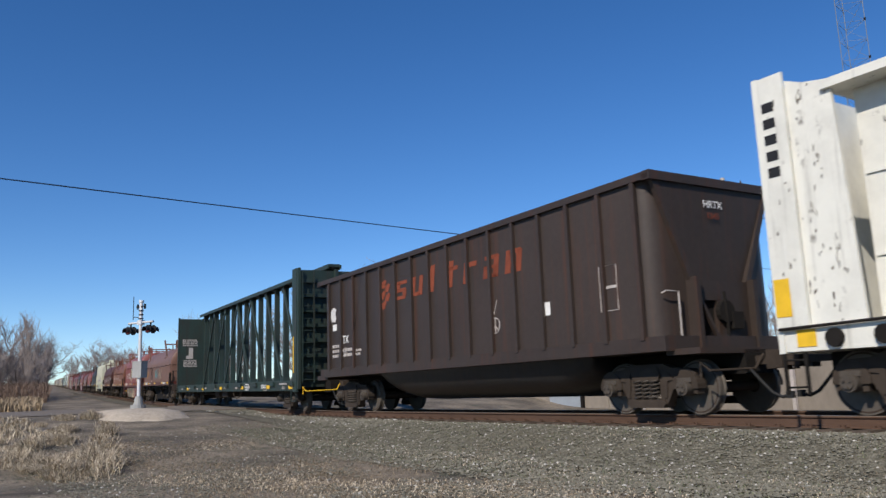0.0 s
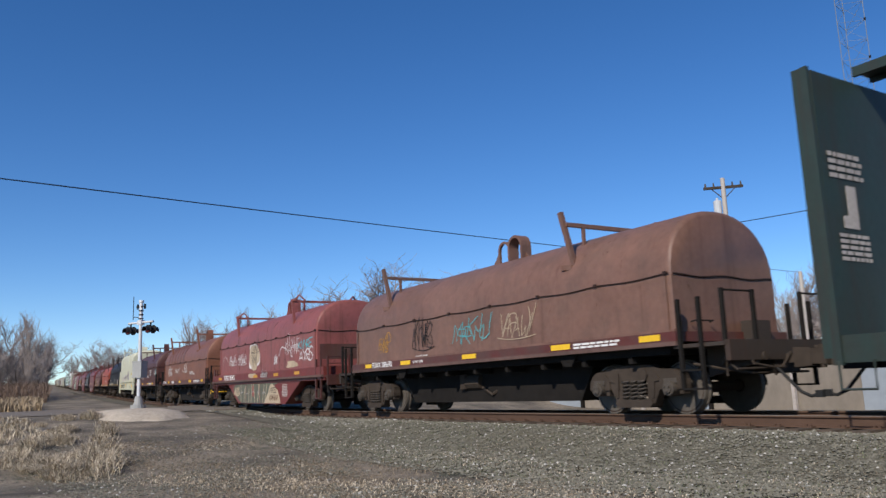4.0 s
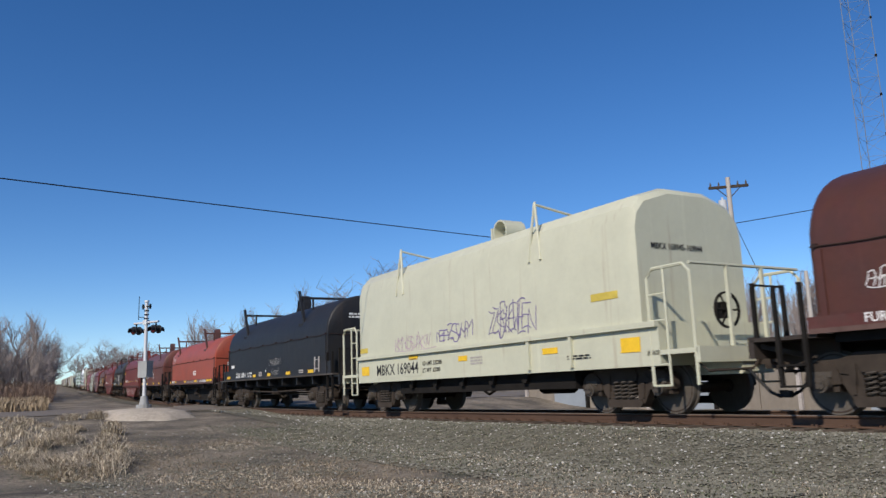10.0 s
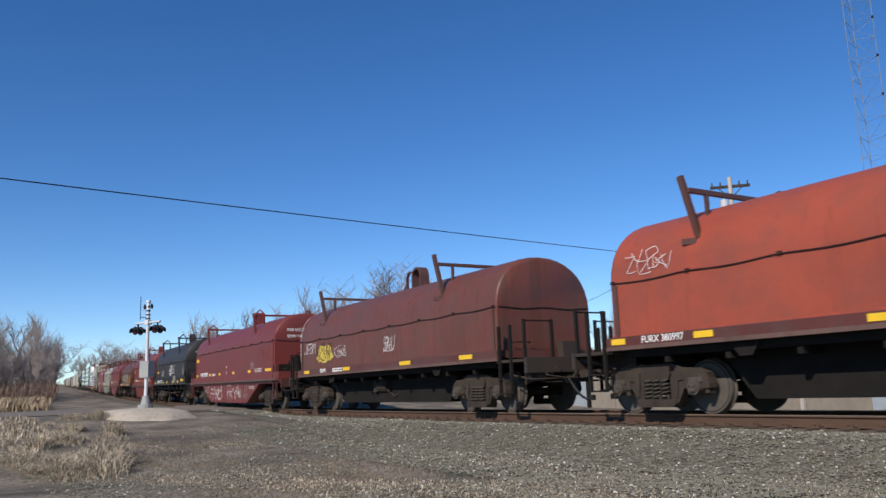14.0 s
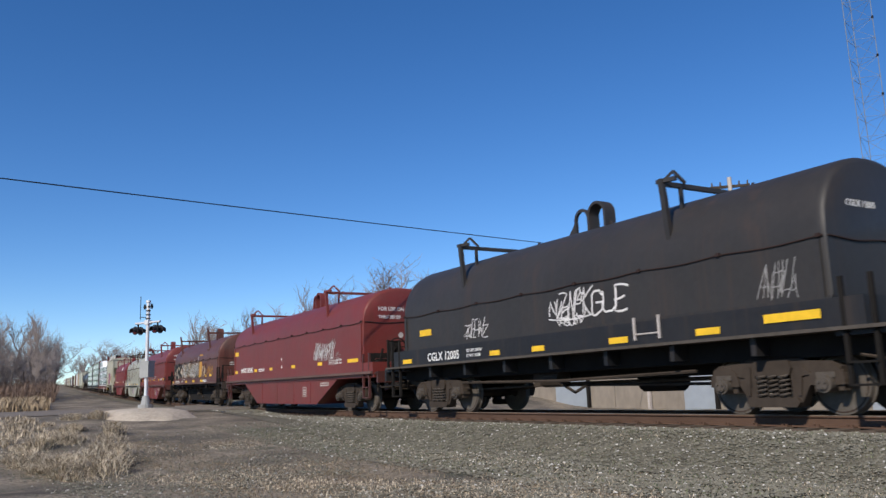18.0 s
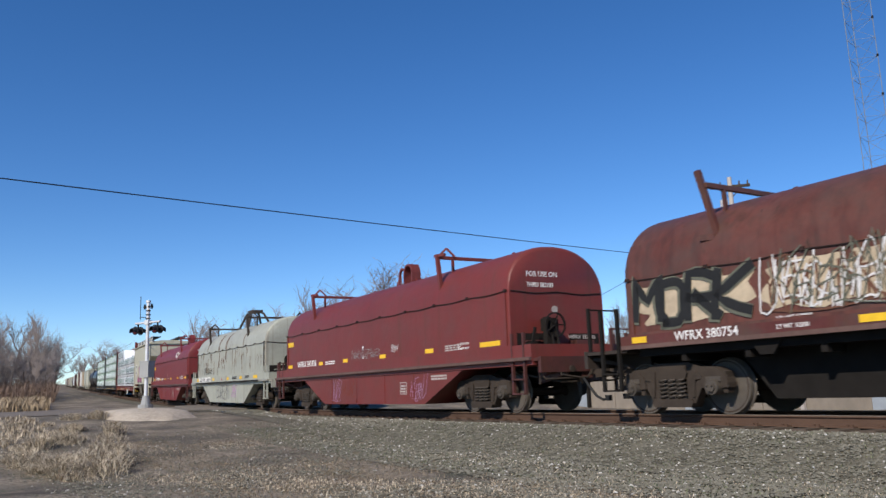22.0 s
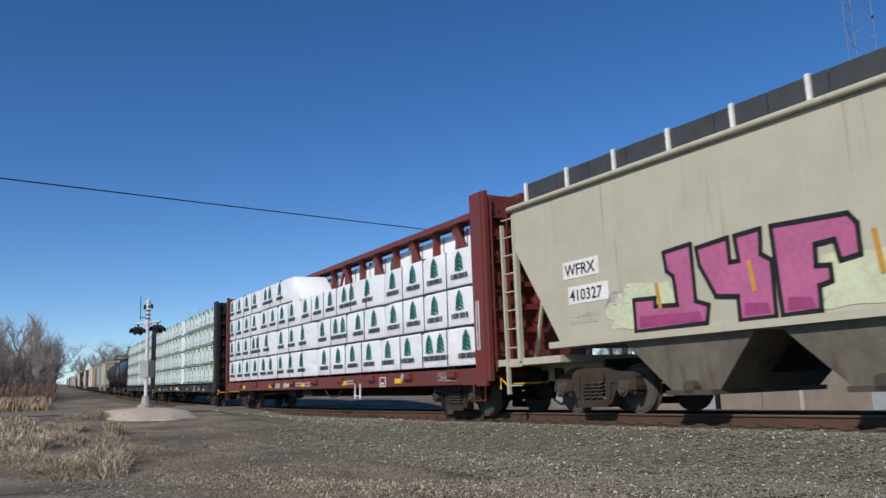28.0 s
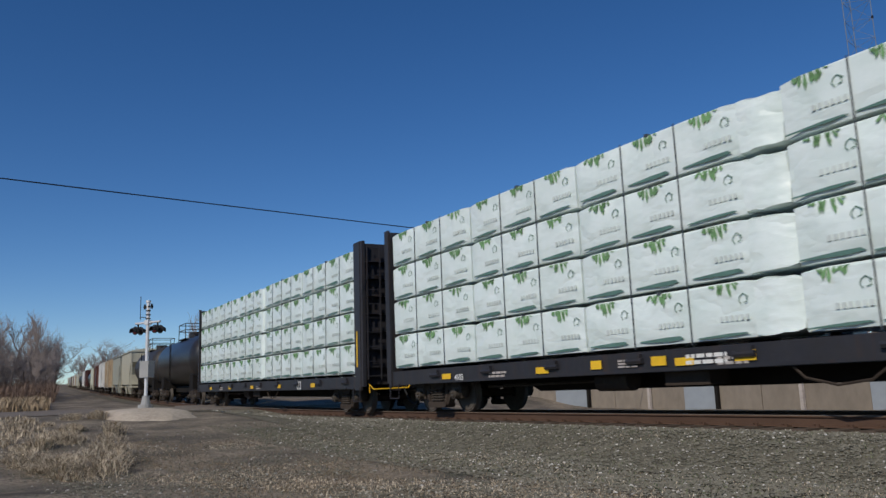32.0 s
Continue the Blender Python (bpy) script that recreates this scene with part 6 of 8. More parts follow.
part("graffiti_streak", Bits().slab([(10.8, 1.7), (10.92, 1.7), (10.72, 2.6), (10.6, 2.6)], yp - 0.003, yp - 0.006), G["gold"], c18)
patch(c18, 9.0, yp, 1.5, 0.25, 0.08, M["blackink"], "label_plate")
CARS.append((c18, -199.10))


# ---------- loads of wrapped lumber ----------
def wrap_material(name, col, tint_):
    """Thin plastic film: sharp slack creases over broad folds."""
    m, t, b = nodes_of(name)
    c = mixed(t, ramp(t, noise_node(t, 2.2, 6, (1, 1, 1)), 0.35, 0.7), col, tint_)
    t.links.new(c, b.inputs["Base Color"])
    b.inputs["Roughness"].default_value = 0.30
    b.inputs["Specular IOR Level"].default_value = 0.5
    ridge = noise_node(t, 0.8, 3, (1.0, 1.0, 1.7), 0.5, (1, 2, 3))
    less = t.nodes.new("ShaderNodeMath")
    less.operation, less.inputs[1].default_value = "SUBTRACT", 0.5
    t.links.new(ridge, less.inputs[0])
    size = t.nodes.new("ShaderNodeMath")
    size.operation = "ABSOLUTE"
    t.links.new(less.outputs[0], size.inputs[0])
    crease = ramp(t, size.outputs[0], 0.0, 0.10)
    both = t.nodes.new("ShaderNodeMath")
    both.operation = "ADD"
    t.links.new(crease, both.inputs[0])
    t.links.new(noise_node(t, 1.8, 5, (1.0, 1.0, 2.2), 0.55), both.inputs[1])
    bumped(t, b, both.outputs[0], 0.40, 0.035)
    return m


WRAP_A = wrap_material("white_lumber_wrap", (0.84, 0.85, 0.86), (0.76, 0.78, 0.80))
WRAP_B = wrap_material("pale_green_lumber_wrap", (0.74, 0.815, 0.79), (0.64, 0.735, 0.695))
INK = {"pine": plain("pine_green_print", (0.012, 0.125, 0.10), 0.5, 0.2, 6, bump=0), "dark": plain("dark_grey_print", (0.06, 0.07, 0.08), 0.5, 0.2, 6, bump=0),
       "leafdark": plain("dark_leaf_print", (0.07, 0.17, 0.10), 0.5, 0.3, 6, bump=0), "leaf": plain("leaf_green_print", (0.17, 0.32, 0.14), 0.5, 0.5, 8, bump=0), "band": plain("slate_green_print", (0.10, 0.19, 0.16), 0.5, 0.25, 4, bump=0),
       "pale": plain("pale_grey_print", (0.58, 0.64, 0.61), 0.5, 0.2, 6, bump=0)}


def bundle(L, h, mat, seed):
    """One wrapped bundle with soft edges, slack folds and an uneven face."""
    rnd = random.Random(seed)
    rings = []
    n = 14
    for i in range(n + 1):
        x = 0.015 + (L - 0.03) * i / n
        e = 0.03 if i in (0, n) else 0.0
        j = [rnd.uniform(-0.008, 0.008) for _ in range(6)]
        rings.append([(x, -0.63 + e + j[0], 0.045), (x, -0.65 + e + j[1], 0.10), (x, -0.65 + e + j[2], h * 0.5), (x, -0.65 + e + j[3], h - 0.05),
                      (x, -0.61 + e, h - 0.008 + j[4] * 0.3 - e), (x, 0.61, h - 0.008 - e), (x, 0.65 - e, h - 0.06), (x, 0.65 - e, 0.06)])
    return Bits().loft(rings).mesh("lumber_pack", mat, 40)


def emblem():
    """A pointed tree sign cut by slanting pale gaps."""
    e = Bits()
    for k in range(3):
        z, wv = 0.0 + k * 0.108, 0.20 - 0.014 * k
        for s in (-1, 1):
            e.slab([(s * wv, z), (s * 0.006, z + 0.095), (s * 0.006, z + 0.185), (s * (wv - 0.02), z + 0.085)], -0.672, -0.664)
    e.slab([(-0.12, 0.0), (0.0, 0.075), (0.12, 0.0)], -0.672, -0.664)
    return e.slab([(-0.155, 0.325), (0, 0.42), (0.155, 0.325), (0, 0.48)], -0.672, -0.664)


def word_bar():
    b = Bits()
    for k in range(8):
        x = -0.39 + k * 0.1
        b.box(x, x + (0.05 if k % 3 == 0 else 0.07), -0.672, -0.664, 0, 0.125)
    return b


def strap(h):
    return Bits().box(-0.012, 0.012, -0.673, -0.665, 0.0, h)


def pine_print(L, h, seed, step=1.24):
    """Tree emblems with a dark word bar under each, and the straps: (name, mesh, x, z)."""
    rnd = random.Random(seed)
    out = []
    x = rnd.uniform(0.45, 0.75)
    while x < L - 0.35:
        out.append(("printed_emblem", shared("emblem", lambda: emblem().mesh("printed_emblem", INK["pine"])), x, h * 0.42))
        out.append(("printed_word", shared("word", lambda: word_bar().mesh("printed_word", INK["dark"])), x, h * 0.22))
        x += (step + rnd.uniform(-0.05, 0.05)) * (0.5 if rnd.random() < 0.04 else 1)
    n = max(2, round(L / 1.3))
    for k in range(1, n):
        out.append(("strap", shared(("strap", h), lambda: strap(h).mesh("strap", INK["dark"])), k * L / n, 0))
    out.append(("strap_end", shared("strap_end", lambda: Bits().box(-0.03, 0.03, -0.675, -0.58, -0.05, 0.012).mesh("strap_end", INK["dark"])), round(n / 2) * L / n, h))
    return out


def leaf_tuft(h, seed):
    """Printed leaves that hang from the top edge on both sides of a strap."""
    rnd = random.Random(seed)
    lf = Bits()
    z1 = h - 0.03
    for i in range(9):
        a = -0.24 + i * 0.06 + rnd.uniform(-0.02, 0.02)
        d = rnd.uniform(0.10, 0.30) * (1 - abs(i - 4) / 6)
        q = rnd.uniform(-0.07, 0.07)
        lf.slab([(a - 0.012, z1), (a + 0.012, z1), (a + q + 0.035, z1 - d * 0.6), (a + q * 1.3, z1 - d), (a + q - 0.03, z1 - d * 0.6)], -0.673, -0.665)
    return lf


def house_sign(h):
    """A small looped sign, drawn in a thin green line."""
    b = Bits()
    for pts in ([(-0.05, 0.0), (-0.09, 0.06), (-0.06, 0.12), (0.0, 0.16), (0.09, 0.10)], [(0.06, 0.10), (0.07, 0.03), (0.01, 0.02)]):
        ribbon(b, pts, -0.665, 0.014)
    return b


def hem(seed):
    d = random.Random(seed).uniform(-0.01, 0.03)
    return Bits().slab([(-0.54, 0.08 + d), (0.2, 0.085), (0.5, 0.11), (0.42, 0.135 + d), (0.1, 0.135 + d), (-0.25, 0.115 + d), (-0.52, 0.10 + d)], -0.672, -0.664)


def faint_word():
    b = Bits()
    for i in range(6):
        b.box(-0.05 + i * 0.1, 0.01 + i * 0.1, -0.672, -0.665, 0, 0.085)
    return b


def leaf_print(L, h, seed):
    rnd = random.Random(seed)
    out = []
    n = max(2, round(L / 1.22))
    for k in range(n):
        x = (k + 0.5) * L / n
        q, q2 = rnd.randrange(5), rnd.randrange(4)
        out.append(("printed_leaves", shared(("leaves", h, q), lambda: leaf_tuft(h, q).mesh("printed_leaves", INK["leaf"])), x + rnd.uniform(-0.06, 0.06), 0))
        out.append(("printed_band", shared(("hem", q2), lambda: hem(q2).mesh("printed_band", INK["band"])), x, 0))
        out.append(("printed_sign", shared(("house", h), lambda: house_sign(h).mesh("printed_sign", INK["leafdark"])), x + 0.42 + rnd.uniform(-0.05, 0.05), h * 0.60))
        out.append(("printed_word", shared("faint", lambda: faint_word().mesh("printed_word", INK["pale"])), x, h * 0.34))
    for k in range(1, n):
        out.append(("strap", shared(("strap", h), lambda: strap(h).mesh("strap", INK["dark"])), k * L / n, 0))
    out.append(("strap_end", shared("strap_end", lambda: Bits().box(-0.03, 0.03, -0.675, -0.58, -0.05, 0.012).mesh("strap_end", INK["dark"])), L * 0.5, h))
    return out


def spans(xs):
    return list(zip(xs, xs[1:]))


def load(car, tiers, h, mat, prints, z0):
    """Bundles tier on tier on both sides of the centre beam. Each tier: joints along the car, near side and far side."""
    for ti, (near, far) in enumerate(tiers):
        z = z0 + ti * (h + 0.010)
        for s, xs in ((-1, near), (1, far)):
            for k, (a, c) in enumerate(xs):
                L = c - a - 0.03
                me = shared(("bundle", round(L, 2), h, mat.name, (ti + k) % 3), lambda: bundle(L, h, mat, ti + k))
                o = part("lumber_pack", me, None, car, at=pose(a + (0 if s < 0 else L) + 0.015, s * 0.755, z, 0, 0, 0 if s < 0 else 180))
                if s < 0 or ti == len(tiers) - 1:
                    for name, m_, x, zz in prints(L, h, ti * 7 + k):
                        q = part(name, m_, None, o, at=pose(x, 0, zz))
                        if s > 0:
                            q.matrix_basis = pose(x, 0, zz, 0, 0, 180)


c19 = centre_beam("dark red center-beam car stacked with white-wrapped lumber", P["beamred"], 23.3)
full = spans([0.25, 6.4, 12.2, 17.5, 22.82])
mid = spans([0.25, 7.7, 12.2, 17.8, 22.82])
upper = spans([0.25, 5.2, 10.5, 17.8, 22.82])
load(c19, [(full, full), (mid, mid), (upper, upper), (spans([0.25, 5.4, 9.55]), spans([0.25, 5.4, 9.55, 16.0, 22.82]))], 0.930, WRAP_A, pine_print, 1.14)
part("slack_wrap", Bits().loft([[(x, -1.395 + k, z) for k, z in ((0.02, 3.94), (0.0, zz - 0.06), (0.05, zz), (1.25, zz + 0.02), (1.28, 3.94))] for x, zz in ((9.5, 4.89), (9.75, 4.86), (10.0, 4.66), (10.3, 4.42), (10.5, 4.15), (10.6, 3.98))]), WRAP_A, c19, "slack end of the torn white wrap", smooth=50)
letter(c19, "SOO", 7.65, -1.447, 0.80, 0.27, M["white"])
letter(c19, "60044", 8.65, -1.447, 0.80, 0.27, M["white"])
bars(c19, 10.1, -1.446, 0.84, 0.7, 0.17, 2, M["dimwhite"])
bars(c19, 11.2, -1.446, 0.82, 0.5, 0.2, 2, M["dimwhite"])
bars(c19, 15.0, -1.446, 0.84, 0.6, 0.16, 2, M["dimwhite"])
scrawl(c19, 21.0, -1.442, 0.84, 0.9, 0.18, M["dimwhite"], 191, 0.012, 5)
f = Bits().box(17.5, 17.92, -1.448, -1.444, 0.74, 0.77).box(17.5, 17.92, -1.448, -1.444, 0.98, 1.01).box(17.5, 17.54, -1.448, -1.444, 0.77, 0.98).box(17.88, 17.92, -1.448, -1.444, 0.77, 0.98).box(17.6, 17.8, -1.448, -1.444, 0.80, 0.86)
part("stencil_box", f, M["white"], c19)
part("plain_mark", Bits().slab([(19.0, 0.86), (19.12, 0.98), (19.0, 1.10), (18.88, 0.98)], -1.447, -1.443), M["dimwhite"], c19)
letter(c19, "CAUTION", 23.32, -0.35, 4.8, 0.2, M["white"], True)
bars(c19, 23.32, 0.5, 4.1, 0.7, 0.2, 1, M["white"], True)
for x in (22.98, 23.08):
    patch(c19, x, -1.466, 1.5, 0.035, 1.1, M["white"], "grab_iron")
ladder(c19, -1.455, 15.7, 16.1, 0.5, 0.75, M["white"], "x")
CARS.append((c19, -222.20))


def leafy(s, label, mark=False):
    c = centre_beam(label, P["beamdark"], 23.0)
    xs = spans([0.22, 4.4, 8.4, 12.45]) + spans([13.2, 17.8, 22.52]) if mark else spans([0.22, 4.4, 8.4, 12.2]) + spans([12.6, 17.4, 22.52])
    load(c, [(xs, xs)] * 4, 0.935, WRAP_B, leaf_print, 1.14)
    rnd = random.Random(round(-s))
    x0, x1 = (12.40, 13.12) if mark else (12.15, 12.5)
    for ti in range(4):
        z, rings = 1.14 + ti * 0.945, []
        for k in range(6):
            u = k / 5
            pinch = 0.045 * u * u + rnd.uniform(-0.02, 0.02)
            o = [(-1.40 + 0.16 * u * u, z + 0.06 + pinch), (-1.41 + 0.22 * u * u + rnd.uniform(-0.03, 0.03), z + 0.46 + rnd.uniform(-0.06, 0.06)), (-1.40 + 0.16 * u * u, z + 0.88 - pinch),
                 (-1.30 + 0.1 * u, z + 0.925 - pinch), (-0.25, z + 0.925 - pinch), (-0.15, z + 0.5), (-0.25, z + 0.06 + pinch)]
            rings.append([(x0 + (x1 - x0) * u + rnd.uniform(-0.03, 0.03), y, zz) for y, zz in o])
        part("slack_wrap", Bits().loft(rings), WRAP_B, c, "slack folded end of the plastic wrap", smooth=25)
    if mark:
        letter(c, "4103", 3.5, -1.447, 0.78, 0.2, M["white"])
        bars(c, 10.95, -1.447, 0.83, 0.85, 0.2, 2, M["white"])
        for x, w_ in ((8.55, 0.3), (10.15, 0.35), (11.95, 0.4)):
            patch(c, x, -1.447, 0.84, w_, 0.16, M["yellow"])
        bars(c, 9.3, -1.446, 0.84, 0.5, 0.16, 3, M["dimwhite"])
        letter(c, "L 73-0", 19.9, -1.447, 0.78, 0.15, M["white"])
    bars(c, 5.0, -1.446, 0.80, 0.7, 0.15, 2, M["dimwhite"])
    bars(c, 11.6, -1.446, 0.80, 0.6, 0.15, 2, M["dimwhite"])
    patch(c, 22.74, -1.466, 1.37, 0.08, 1.05, M["yellow"])
    f = Bits().box(17.0, 17.42, -1.448, -1.444, 0.76, 0.79).box(17.0, 17.42, -1.448, -1.444, 1.0, 1.03).box(17.0, 17.04, -1.448, -1.444, 0.79, 1.0).box(17.38, 17.42, -1.448, -1.444, 0.79, 1.0).box(17.19, 17.23, -1.448, -1.444, 0.79, 1.0)
    part("stencil_box", f, M["white"], c)
    CARS.append((c, s))
    return c


leafy(-245.88, "dark center-beam car stacked with pale green-wrapped lumber", True)
leafy(-269.58, "dark center-beam car with green-printed lumber bundles")


# ---------- cars further back in the train ----------
def tank_car(label, m):
    car = thing("tank_car", label, "railway car", "freight train")
    L = 15.0
    rings = []
    for x, r in ((0.0, 0.45), (0.1, 0.85), (0.3, 1.2), (0.6, 1.42), (1.0, 1.5), (L / 2, 1.5), (L - 1.0, 1.5), (L - 0.6, 1.42), (L - 0.3, 1.2), (L - 0.1, 0.85), (L, 0.45)):
        rings.append([(x, r * math.cos(a), 2.62 + r * math.sin(a)) for a in [k * math.tau / 28 for k in range(28)]])
    part("tank", Bits().loft(rings), m, car, smooth=50)
    part("manway", Bits().cyl((L / 2, 0, 4.0), (L / 2, 0, 4.42), 0.42, 16), m, car, smooth=40)
    r = Bits()
    for x in (L / 2 - 1.3, L / 2 + 1.3):
        for y in (-0.85, 0.85):
            r.tube([(x, y, 3.8), (x, y, 4.95)], 0.025, 5)
    for z in (4.55, 4.95):
        r.tube([(L / 2 - 1.3, -0.85, z), (L / 2 + 1.3, -0.85, z), (L / 2 + 1.3, 0.85, z), (L / 2 - 1.3, 0.85, z), (L / 2 - 1.3, -0.85, z)], 0.025, 5)
    part("handrail", r, M["frame"], car)
    part("platform", Bits().box(L / 2 - 1.35, L / 2 + 1.35, -0.9, 0.9, 3.96, 4.02), M["frame"], car)
    for x in (1.6, L - 1.6):
        part("saddle", Bits().box(x - 0.6, x + 0.6, -1.2, 1.2, 0.9, 1.75), M["frame"], car)
    underframe(car, L, -0.3, L + 0.3, False)
    ladder(car, -1.55, L / 2 - 0.2, L / 2 + 0.2, 1.0, 3.6, M["frame"], "x")
    coupler(car, L + 0.25, True)
    coupler(car, -0.25, False)
    truck(car, 1.6)
    truck(car, L - 1.6)
    return car


def box_car(label, m, H=4.6, L=15.6):
    car = thing("box_car", label, "railway car", "freight train")
    part("body", Bits().box(0, L, -1.5, 1.5, 1.0, H - 0.15), m, car)
    part("roof", Bits().loft([[(x, -1.53, H - 0.15), (x, -1.53, H - 0.08), (x, 0, H + 0.06), (x, 1.53, H - 0.08), (x, 1.53, H - 0.15)] for x in (-0.03, L + 0.03)]), m, car)
    for k in range(12):
        part("side_post", Bits().box(0.4 + k * (L - 0.8) / 11 - 0.05, 0.4 + k * (L - 0.8) / 11 + 0.05, -1.56, -1.5, 1.05, H - 0.18), m, car)
    part("sliding_door", Bits().box(L / 2 - 1.5, L / 2 + 1.5, -1.60, -1.56, 1.1, H - 0.3), m, car)
    ladder(car, L + 0.05, -1.4, -1.0, 0.9, 4.2, m)
    underframe(car, L, -0.3, L + 0.3, False)
    coupler(car, L + 0.25, True)
    coupler(car, -0.25, False)
    truck(car, 2)
    truck(car, L - 2)
    return car


at = -269.58
FAR = [("tank", "black tank car with a railed top platform", "tankblack", 16.76), ("tank", "dull charcoal black tank car", "charcoal", 16.76),
       ("hop", "dirty putty-grey covered hopper car", "putty", 14.15), ("hop", "grey covered hopper railway car", "greywhite", 14.15), ("box", "tan steel boxcar with ribbed sides", "tan", 17.05),
       ("box", "white ribbed steel boxcar in line", "boxwhite", 17.05), ("box", "rust-brown ribbed steel boxcar", "oldbrown", 17.05), ("hop", "pale cream covered hopper car", "cream", 14.15),
       ("tank", "black tank car of the same make", "tankblack", 16.76), ("box", "dark brown ribbed steel boxcar", "brown", 17.05), ("box", "white ribbed steel boxcar in line", "boxwhite", 17.05)]
firsts = {}
for i in range(26):
    kind, label, m, pitch = FAR[i % len(FAR)]
    at -= pitch
    if i < len(FAR):
        car = {"tank": lambda: tank_car(label, P[m]), "hop": lambda: covered_hopper(label, P[m], False), "box": lambda: box_car(label, P[m])}[kind]()
        firsts[i] = car
    else:
        car = copy_thing(firsts[i % len(FAR)], pose(0, 0, 0))
    CARS.append((car, at + (0.6 if kind != "hop" else 0.2)))


# ---------- the line: level and straight here, easing uphill and aside far off ----------
R_LINE, S_TAN, S_END, NEAR_RAIL = 570.8, -15.52, -66.0, 10.858
GAUGE_HALF = 0.7175
SPEED = 10.274


def line(s):
    """The track's centre line at s metres along it: place, heading and height. A wide curve here, straight beyond."""
    u = max(s, S_END) - S_TAN
    a = u / R_LINE
    d = min(s - S_END, 0.0)
    x = S_TAN + R_LINE * math.sin(a) + d * math.cos(a) - GAUGE_HALF * math.sin(a)
    y = NEAR_RAIL + R_LINE * (1 - math.cos(a)) + d * math.sin(a) + GAUGE_HALF * math.cos(a)
    return x, y, a, climb(s)


def climb(s):
    d = max(0.0, -s - 20)
    return 0.022 * d * d / (d + 40)


A_END = (S_END - S_TAN) / R_LINE
X_END, Y_END = line(S_END)[:2]


def centre(x):
    """The centre line's y at x."""
    if x < X_END:
        return Y_END + (x - X_END) * math.tan(A_END)
    u = min(max((x - S_TAN) / R_LINE, -0.3), 0.3)
    return NEAR_RAIL + GAUGE_HALF + R_LINE * (1 - math.sqrt(1 - u * u))


def soft(a, b, v):
    k = min(1.0, max(0.0, (v - a) / (b - a)))
    return k * k * (3 - 2 * k)


def lie(x, y):
    """Height of the ground."""
    bz = climb(x)
    c = abs(y - centre(x)) if x > -900 else 50
    low = -0.60 + 0.62 * (soft(-13, -31, x) if y < centre(x) else soft(-31, -37, x))
    bed = -0.24 if c < 1.6 else -0.21
    k = soft(1.9, 3.7, c)
    z = bed * (1 - k) + k * low
    road = math.exp(-((x + 40) / 8) ** 4)
    z = z * (1 - road) + road * (-0.05 if c < 6 else 0.0)
    z += bz
    if c > 4:
        z += 0.05 * noise.noise((x * 0.3, y * 0.3, 0)) + 0.02 * noise.noise((x * 1.3, y * 1.3, 4))
    return z


def spread(name, xs, ys, mat, label, kind="structure", raise_=0.0, height=None):
    h = height or lie
    v = [(x, y, h(x, y) + raise_) for x in xs for y in ys]
    n = len(ys)
    f = [(i * n + k, (i + 1) * n + k, (i + 1) * n + k + 1, i * n + k + 1) for i in range(len(xs) - 1) for k in range(n - 1)]
    b = Bits().add(v, f)
    ob = new(name, b.mesh(name, mat, 60))
    return tagged(ob, label, name.replace("_", " "), kind=kind)


def steps(*spans):
    out = []
    for a, b, s in spans:
        k = a
        while k < b - 1e-6:
            out.append(k)
            k += s
    return out + [spans[-1][1]]


def ground_material():
    m, t, b = nodes_of("gravelly_ground")
    gravel = mixed(t, ramp(t, noise_node(t, 26, 6, per_object=False), 0.35, 0.68), (0.060, 0.050, 0.039), (0.185, 0.158, 0.126))
    dry = mixed(t, ramp(t, noise_node(t, 14, 8, per_object=False), 0.35, 0.65), (0.145, 0.118, 0.088), (0.33, 0.275, 0.205))
    base = mixed(t, ramp(t, noise_node(t, 0.55, 6, per_object=False), 0.40, 0.60), gravel, dry)
    moss = ramp(t, noise_node(t, 1.1, 5, (1, 1, 1), 0.6, (4, 1, 0), per_object=False), 0.56, 0.72)
    base = mixed(t, moss, base, mixed(t, 0.55, gravel, (0.070, 0.085, 0.052)))
    t.links.new(base, b.inputs["Base Color"])
    b.inputs["Roughness"].default_value = 0.95
    bumped(t, b, noise_node(t, 30, 5, per_object=False), 0.8, 0.03)
    return m


GROUND = ground_material()
ground = spread("ground", steps((-2500, -600, 200), (-600, -120, 20), (-120, -48, 3), (-48, 6, 0.45), (6, 60, 6), (60, 700, 160)),
                steps((-900, -60, 140), (-60, -6, 4), (-6, 15, 0.35), (15, 60, 4), (60, 300, 30), (300, 2500, 275)), GROUND,
                "stony brown-grey ground with dry patches beside the track")

# ballast in a band along the line
BALLAST = plain("grey_ballast", (0.135, 0.122, 0.091), 0.95, 0.45, 24, bump=0.7, depth=0.04, per_object=False)


def ballast_height(x, y):
    c = abs(y - centre(x))
    return lie(x, y) + 0.018 + 0.02 * noise.noise((x * 5, y * 5, 1)) * (1 if c > 1.3 else 0.3)


band = Bits()
xs = steps((-500, -60, 20), (-60, -30, 1.5), (-30, 10, 0.3), (10, 60, 5))
off = steps((-3.7, -1.3, 0.2), (-1.3, 1.3, 0.65), (1.3, 3.7, 0.6))
vv = [(x, centre(x) + o, ballast_height(x, centre(x) + o)) for x in xs for o in off]
n = len(off)
band.add(vv, [(i * n + k, (i + 1) * n + k, (i + 1) * n + k + 1, i * n + k + 1) for i in range(len(xs) - 1) for k in range(n - 1)])
tagged(new("ballast_bed", band.mesh("ballast_bed", BALLAST, 60)), "grey crushed-stone ballast bed along the track", "ballast", kind="structure")

